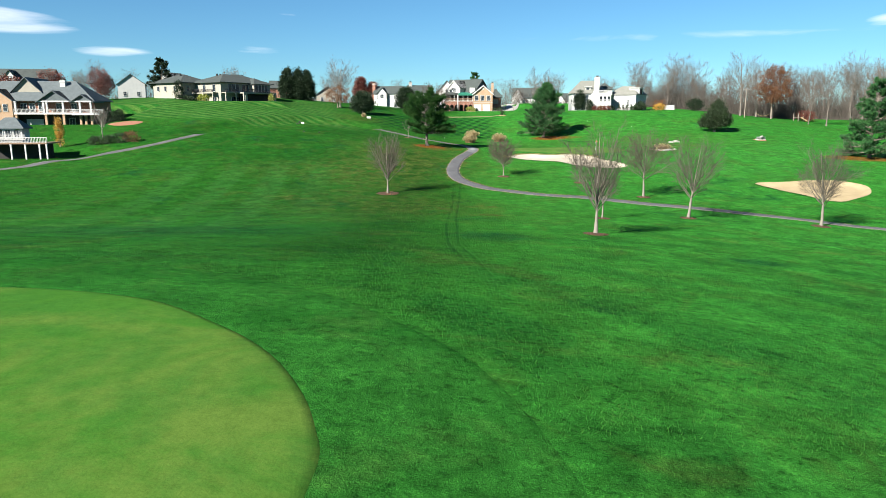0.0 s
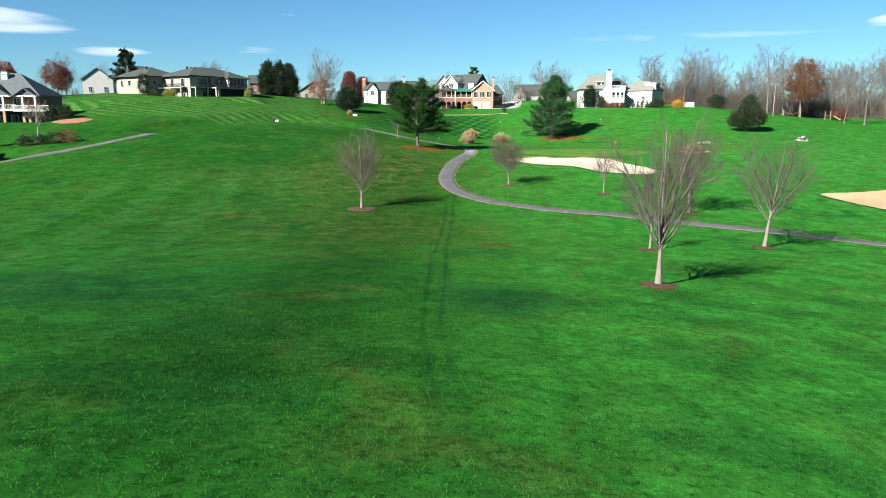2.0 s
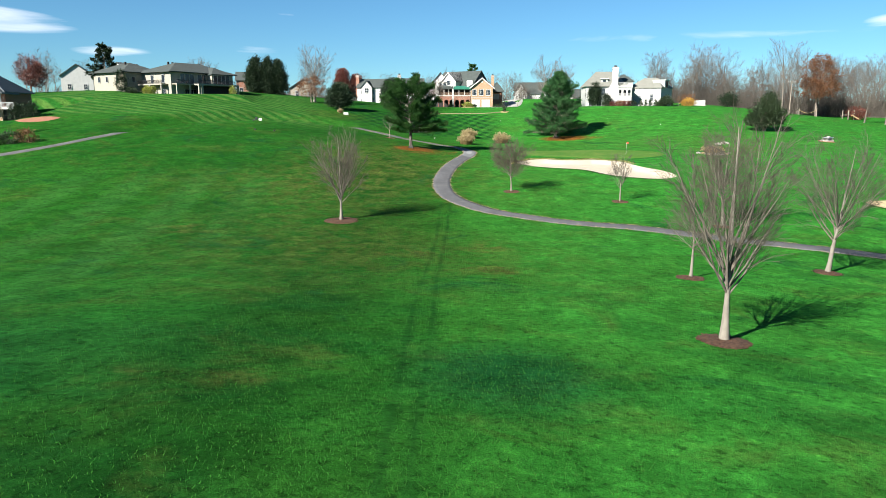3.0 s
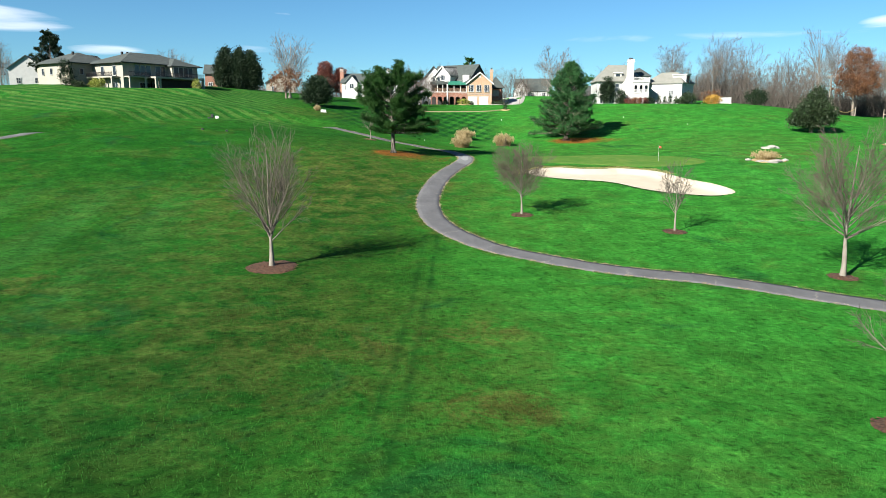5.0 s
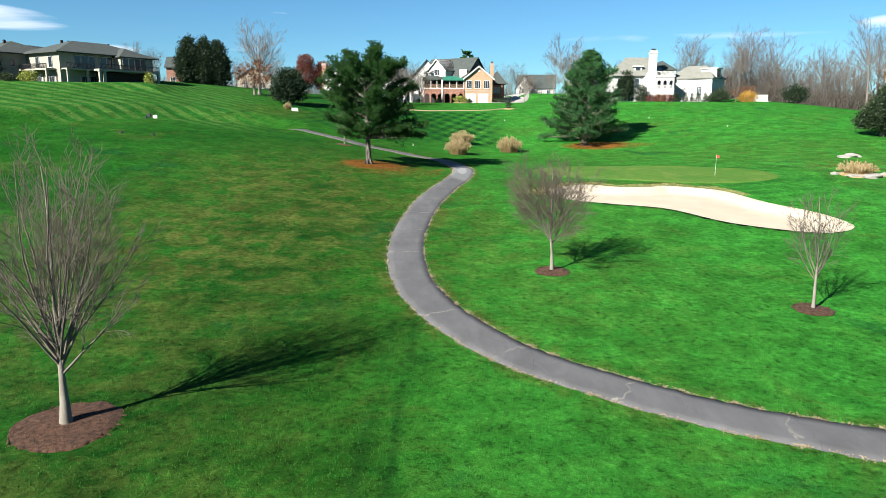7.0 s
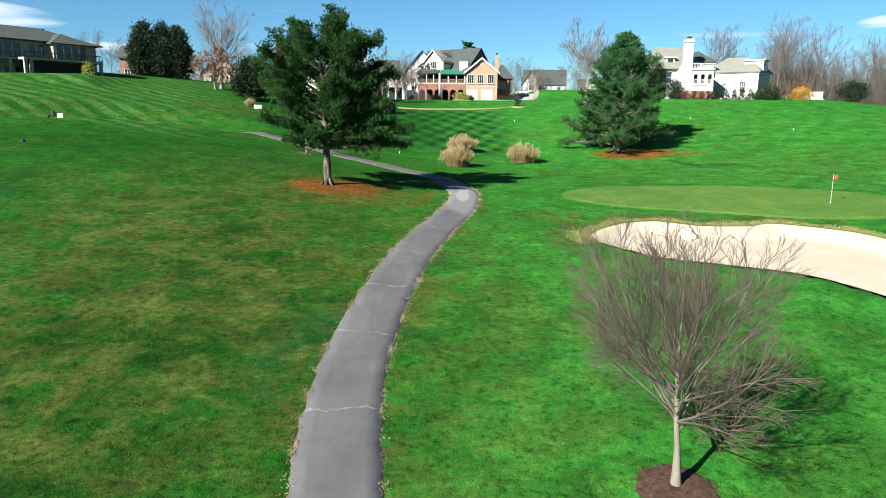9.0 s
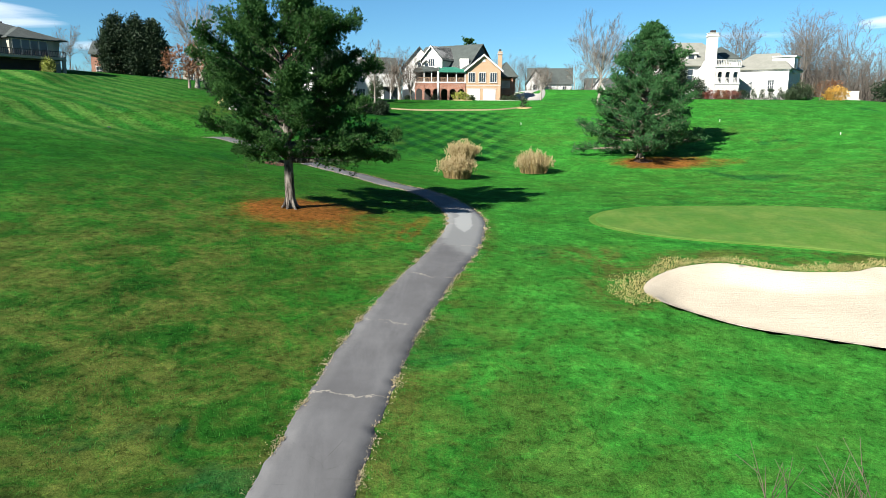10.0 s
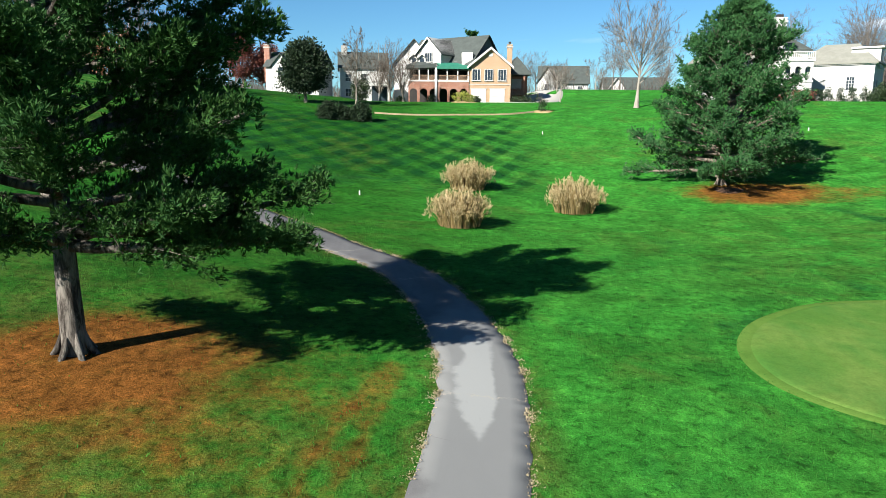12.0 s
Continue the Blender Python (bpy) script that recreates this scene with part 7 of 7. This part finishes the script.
def boulder(seed, x, y, sx, sy, sz, label):
    rng = np.random.default_rng(seed)
    bm = bmesh.new()
    bmesh.ops.create_icosphere(bm, subdivisions=3, radius=1.0)
    off = Vector(rng.uniform(0, 50, 3))
    for v in bm.verts:
        k = 1 + 0.38 * noise.noise(v.co * 1.3 + off) + 0.14 * noise.noise(v.co * 4 + off)
        v.co = Vector((v.co.x * sx * k, v.co.y * sy * k, max(v.co.z, -0.4) * sz * k))
    me = bpy.data.meshes.new("boulder")
    bm.to_mesh(me)
    bm.free()
    me.materials.append(MATS["stone"])
    ob = new("boulder", me)
    ob.matrix_world = on_ground(x, y, rng.uniform(0, 360), -0.05)
    tagged(ob, label, "boulder", "pale boulders")


boulder(1, 45.2, 144.4, 0.7, 0.5, 0.2, "flat pale limestone boulder below dry grass")
boulder(2, 46.8, 143.9, 1.35, 0.8, 0.3, "broad pale limestone boulder below dry grass")
boulder(3, 48.6, 144.9, 0.45, 0.4, 0.22, "small pale limestone boulder beside dry grass")
boulder(4, 44.2, 145.9, 0.5, 0.4, 0.2, "small pale limestone boulder beside dry grass")
boulder(5, 53.4, 158.6, 1.2, 0.6, 0.35, "pale rock outcrop in the hillside turf")
boulder(6, 52.2, 158.0, 0.7, 0.5, 0.25, "pale rock outcrop in the hillside turf")
mulch_ring(46.6, 145.4, 2.2, "bed of tan dead grass round boulders", "litter", "planting bed")


def stone_feature():
    mulch_ring(75.0, 163.5, 1.5, "small bare clay bed round the stone feature", "clay", "planting bed")
    ob = empty("stone_feature", on_ground(75.0, 163.5, 20), "stacked pale stone slabs with a grey top", "stone feature")
    for k, (w, d, z0, z1, m1) in enumerate(((1.0, 0.7, -0.1, 0.35, "stone"), (0.8, 0.55, 0.35, 0.62, "stone"), (1.3, 0.6, 0.62, 0.8, "metal_grey"), (0.3, 0.3, 0.8, 1.05, "stone"))):
        o = part("slab", box(-w, w, -d, d, z0, z1, 0.06), m1, ob)
        o.matrix_local = pose(0.1 * k, 0, 0, 0, 0, 12 * k)


stone_feature()


def utility_pole(x, y, h):
    ob = empty("utility_pole", on_ground(x, y, 20), "wooden utility pole with crossarm and insulators", "utility pole", "utility poles")
    t = Tubes()
    t.add(np.array([[0, 0, -0.4], [0, 0, h * 0.5], [0, 0, h]]), (0.13, 0.12, 0.10), 10)
    t.make("pole", "pole_wood", ob)
    arm = part("crossarm", box(-1.3, 1.3, -0.07, 0.07, h - 0.55, h - 0.35, 0.01), "pole_wood", ob)
    for k in (-1.15, -0.6, 0.6, 1.15):
        part("insulator", box(k - 0.05, k + 0.05, -0.05, 0.05, h - 0.35, h - 0.12, 0.015), "metal_grey", arm)


utility_pole(93.5, 216.0, 8.8)


def hammock():
    """A hammock slung between two trees at the wood edge."""
    ob = empty("hammock", on_ground(105.5, 229.5, -12), "tan hammock slung between trees at the wood edge", "hammock")
    v, f = [], []
    for i in range(13):
        u = i / 12
        w = 0.55 * math.sin(math.pi * u) + 0.05
        z = 1.5 - 0.9 * math.sin(math.pi * u)
        v += [(-2.2 + 4.4 * u, -w, z + 0.1), (-2.2 + 4.4 * u, 0, z), (-2.2 + 4.4 * u, w, z + 0.1)]
    for i in range(12):
        k = i * 3
        f += [(k, k + 3, k + 4, k + 1), (k + 1, k + 4, k + 5, k + 2)]
    b = mesh_object("bed", v, f, "litter", ob, "", True)
    b.modifiers.new("thick", "SOLIDIFY").thickness = 0.04
    for s in (-1, 1):
        part("post", box(s * 2.3 - 0.1, s * 2.3 + 0.1, -0.1, 0.1, -0.3, 2.0), "pole_wood", ob)


hammock()


def play_frame():
    ob = empty("play_set", on_ground(118.0, 231.0, 25), "weathered wooden play frame with a pale slide", "play set")
    for x in (-1.2, 1.2):
        for y in (-0.9, 0.9):
            part("post", box(x - 0.08, x + 0.08, y - 0.08, y + 0.08, -0.3, 2.6), "pole_wood", ob)
    part("platform", box(-1.3, 1.3, -1.0, 1.0, 1.2, 1.32), "pole_wood", ob)
    s = part("slide", box(-0.35, 0.35, -2.8, 0, -0.05, 0.05, 0.02), "litter", ob)
    s.matrix_local = pose(0, -1.0, 1.25, 26)


play_frame()
leafy(250, [(0, 0, 0.8, 0.8, 0.8, 0.8)], 0.05, 0.05, 1400, 0.12, on_ground(-71.2, 205.8), "rounded yellow-green shrub against the stucco house", "lime_leaves", "shrub", "shrub", hollow=0.8)
leafy(251, [(0, 0, 0.8, 0.85, 0.8, 0.8)], 0.05, 0.05, 1400, 0.12, on_ground(-69.6, 205.2), "rounded yellow-green shrub against the stucco house", "lime_leaves", "shrub", "shrub", hollow=0.8)
leafy(252, [(0, 0, 0.8, 0.7, 0.7, 1.0), (0, 0, 1.8, 0.4, 0.4, 0.7)], 0.05, 0.05, 1200, 0.12, on_ground(-53.2, 217.0), "small conical evergreen by the terrace end", "lime_leaves", "conical_shrub", "shrub", hollow=0.8)
leafy(253, [(0, 0, 2.0, 1.2, 1.2, 2.0), (0, 0, 4.0, 0.9, 0.9, 1.4)], 0.3, 0.1, 2200, 0.16, on_ground(-78.6, 208.6), "tall dark evergreen shrub by the stucco wing", "dark_leaves", "evergreen_tree")
for i, (x, y) in enumerate(((-76.2, 207.6), (-75.0, 207.2))):
    leafy(254 + i, [(0, 0, 0.6, 0.7, 0.7, 0.6)], 0.05, 0.05, 800, 0.1, on_ground(x, y), "low green shrub by the stucco wing", "bush_leaves", "shrub", "shrub", hollow=0.8)
drape("clay_bank", closed_curve([(-80, 166), (-76, 168.5), (-72, 167), (-73, 163.5), (-77, 163)], 6), 0.5, 0.08, "clay", "bare orange clay bank below the lodge", "bank")
for i in range(4):
    leafy(258 + i, [(0, 0, 1.3, 0.9, 0.8, 1.3)], 0.05, 0.06, 1200, 0.14, on_ground(-83.0 + 1.5 * i, 170.5 - 0.4 * i), "dense dark hedge shrub beside the lodge", "dark_leaves", "hedge_shrub", "shrub", group="hedge by the lodge", hollow=0.75)


# ---------------------------------------------------------------- litter and tufts along the path
def edge_litter():
    """Dead grass and leaf crumbs caught along both path edges."""
    rng = np.random.default_rng(300)
    pts, n = [], len(path_c)
    keep = (path_c[:, 1] > 75) & (path_c[:, 1] < 185) & (path_c[:, 0] > -25) & (path_c[:, 0] < 70)
    ids = np.where(keep)[0]
    for i in ids:
        for s, w in ((-1, path_wl[i]), (1, path_wr[i])):
            k = int(rng.poisson(22 * max(0.08, noise.noise((i * 0.17, s * 7.0, 0)) * 3.0 + noise.noise((i * 0.9, s * 3.0, 5)) * 1.5 + 0.45)))
            along = rng.uniform(-0.5, 0.5, k)[:, None] * (path_c[min(i + 1, n - 1)] - path_c[i])
            off = (w + np.abs(rng.normal(0.0, 0.12, k)) - 0.06)[:, None] * s * path_n[i]
            pts.append(path_c[i] + along + off)
    p = np.concatenate(pts)
    z = ground(p[:, 0], p[:, 1]) + 0.02
    v, f = blades(np.column_stack([p, z]), np.tile([0, 0, 0.5], (len(p), 1)), 0.060, 0.012, rng, 1.2)
    tagged(quick_mesh("edge_litter", v, f, "crumb"), "dead grass and leaf crumbs along the path edges", "leaf litter", "", "stuff")


edge_litter()


def bunker_collar():
    """Long dead grass hanging over the back lip of the bunker."""
    rng = np.random.default_rng(302)
    n = 130000
    x, y = rng.uniform(9, 36, n), rng.uniform(132, 147, n)
    sd = signed_distance(x, y, BUNKER)
    reach = (0.7 + 0.7 * np.sin(x * 0.9) ** 2) * rng.uniform(0.2, 1.25, n)
    keep = (sd < -0.02) & (sd > -reach) & (y > np.where(x < 20, 135.9 + 0.35 * (x - 13), 138.6 - 0.28 * (x - 20)))
    x, y = x[keep], y[keep]
    z = ground(x, y)
    v, f = blades(np.column_stack([x, y, z]), np.tile([0.1, -0.5, 0.8], (len(x), 1)), 0.15, 0.013, rng, 0.5)
    tagged(quick_mesh("bunker_collar", v, f, "collar_blade"), "dead tan grass hanging over the bunker lip", "grass", "", "stuff")


bunker_collar()


def turf_tufts():
    """Uneven longer blades in the rough, where the camera passes low."""
    rng = np.random.default_rng(301)
    n = 300000
    x = rng.normal(3, 11, n)
    y = rng.uniform(12, 172, n)
    keep = (np.abs(x - 3) < 34)
    for poly in (BUNKER, GREEN_FAR, FRINGE_NEAR):
        keep &= signed_distance(x, y, poly) < -0.2
    near = curve_distance(x, y, PATH[::3]) > PATH_W / 2 + 0.15
    near &= np.hypot(x + 2.0, y - 148.3) > 6.5 * np.sqrt(rng.uniform(0, 1, n))
    for line in TRACKS:
        near &= curve_distance(x, y, line[::2]) > 0.1
    x, y = x[keep & near], y[keep & near]
    z = ground(x, y) - 0.01
    v, f = blades(np.column_stack([x, y, z]), np.tile([0, 0, 1.0], (len(x), 1)), 0.085, 0.011, rng, 0.75)
    tagged(quick_mesh("turf_tufts", v, f, "turf_blade"), "scattered longer grass blades standing in the rough", "grass", "", "stuff")


leaf_material("turf_blade", (0.008, 0.060, 0.007), (0.026, 0.105, 0.014), (0.030, 0.074, 0.013), 0.85, 0.03, 0.2)
turf_tufts()
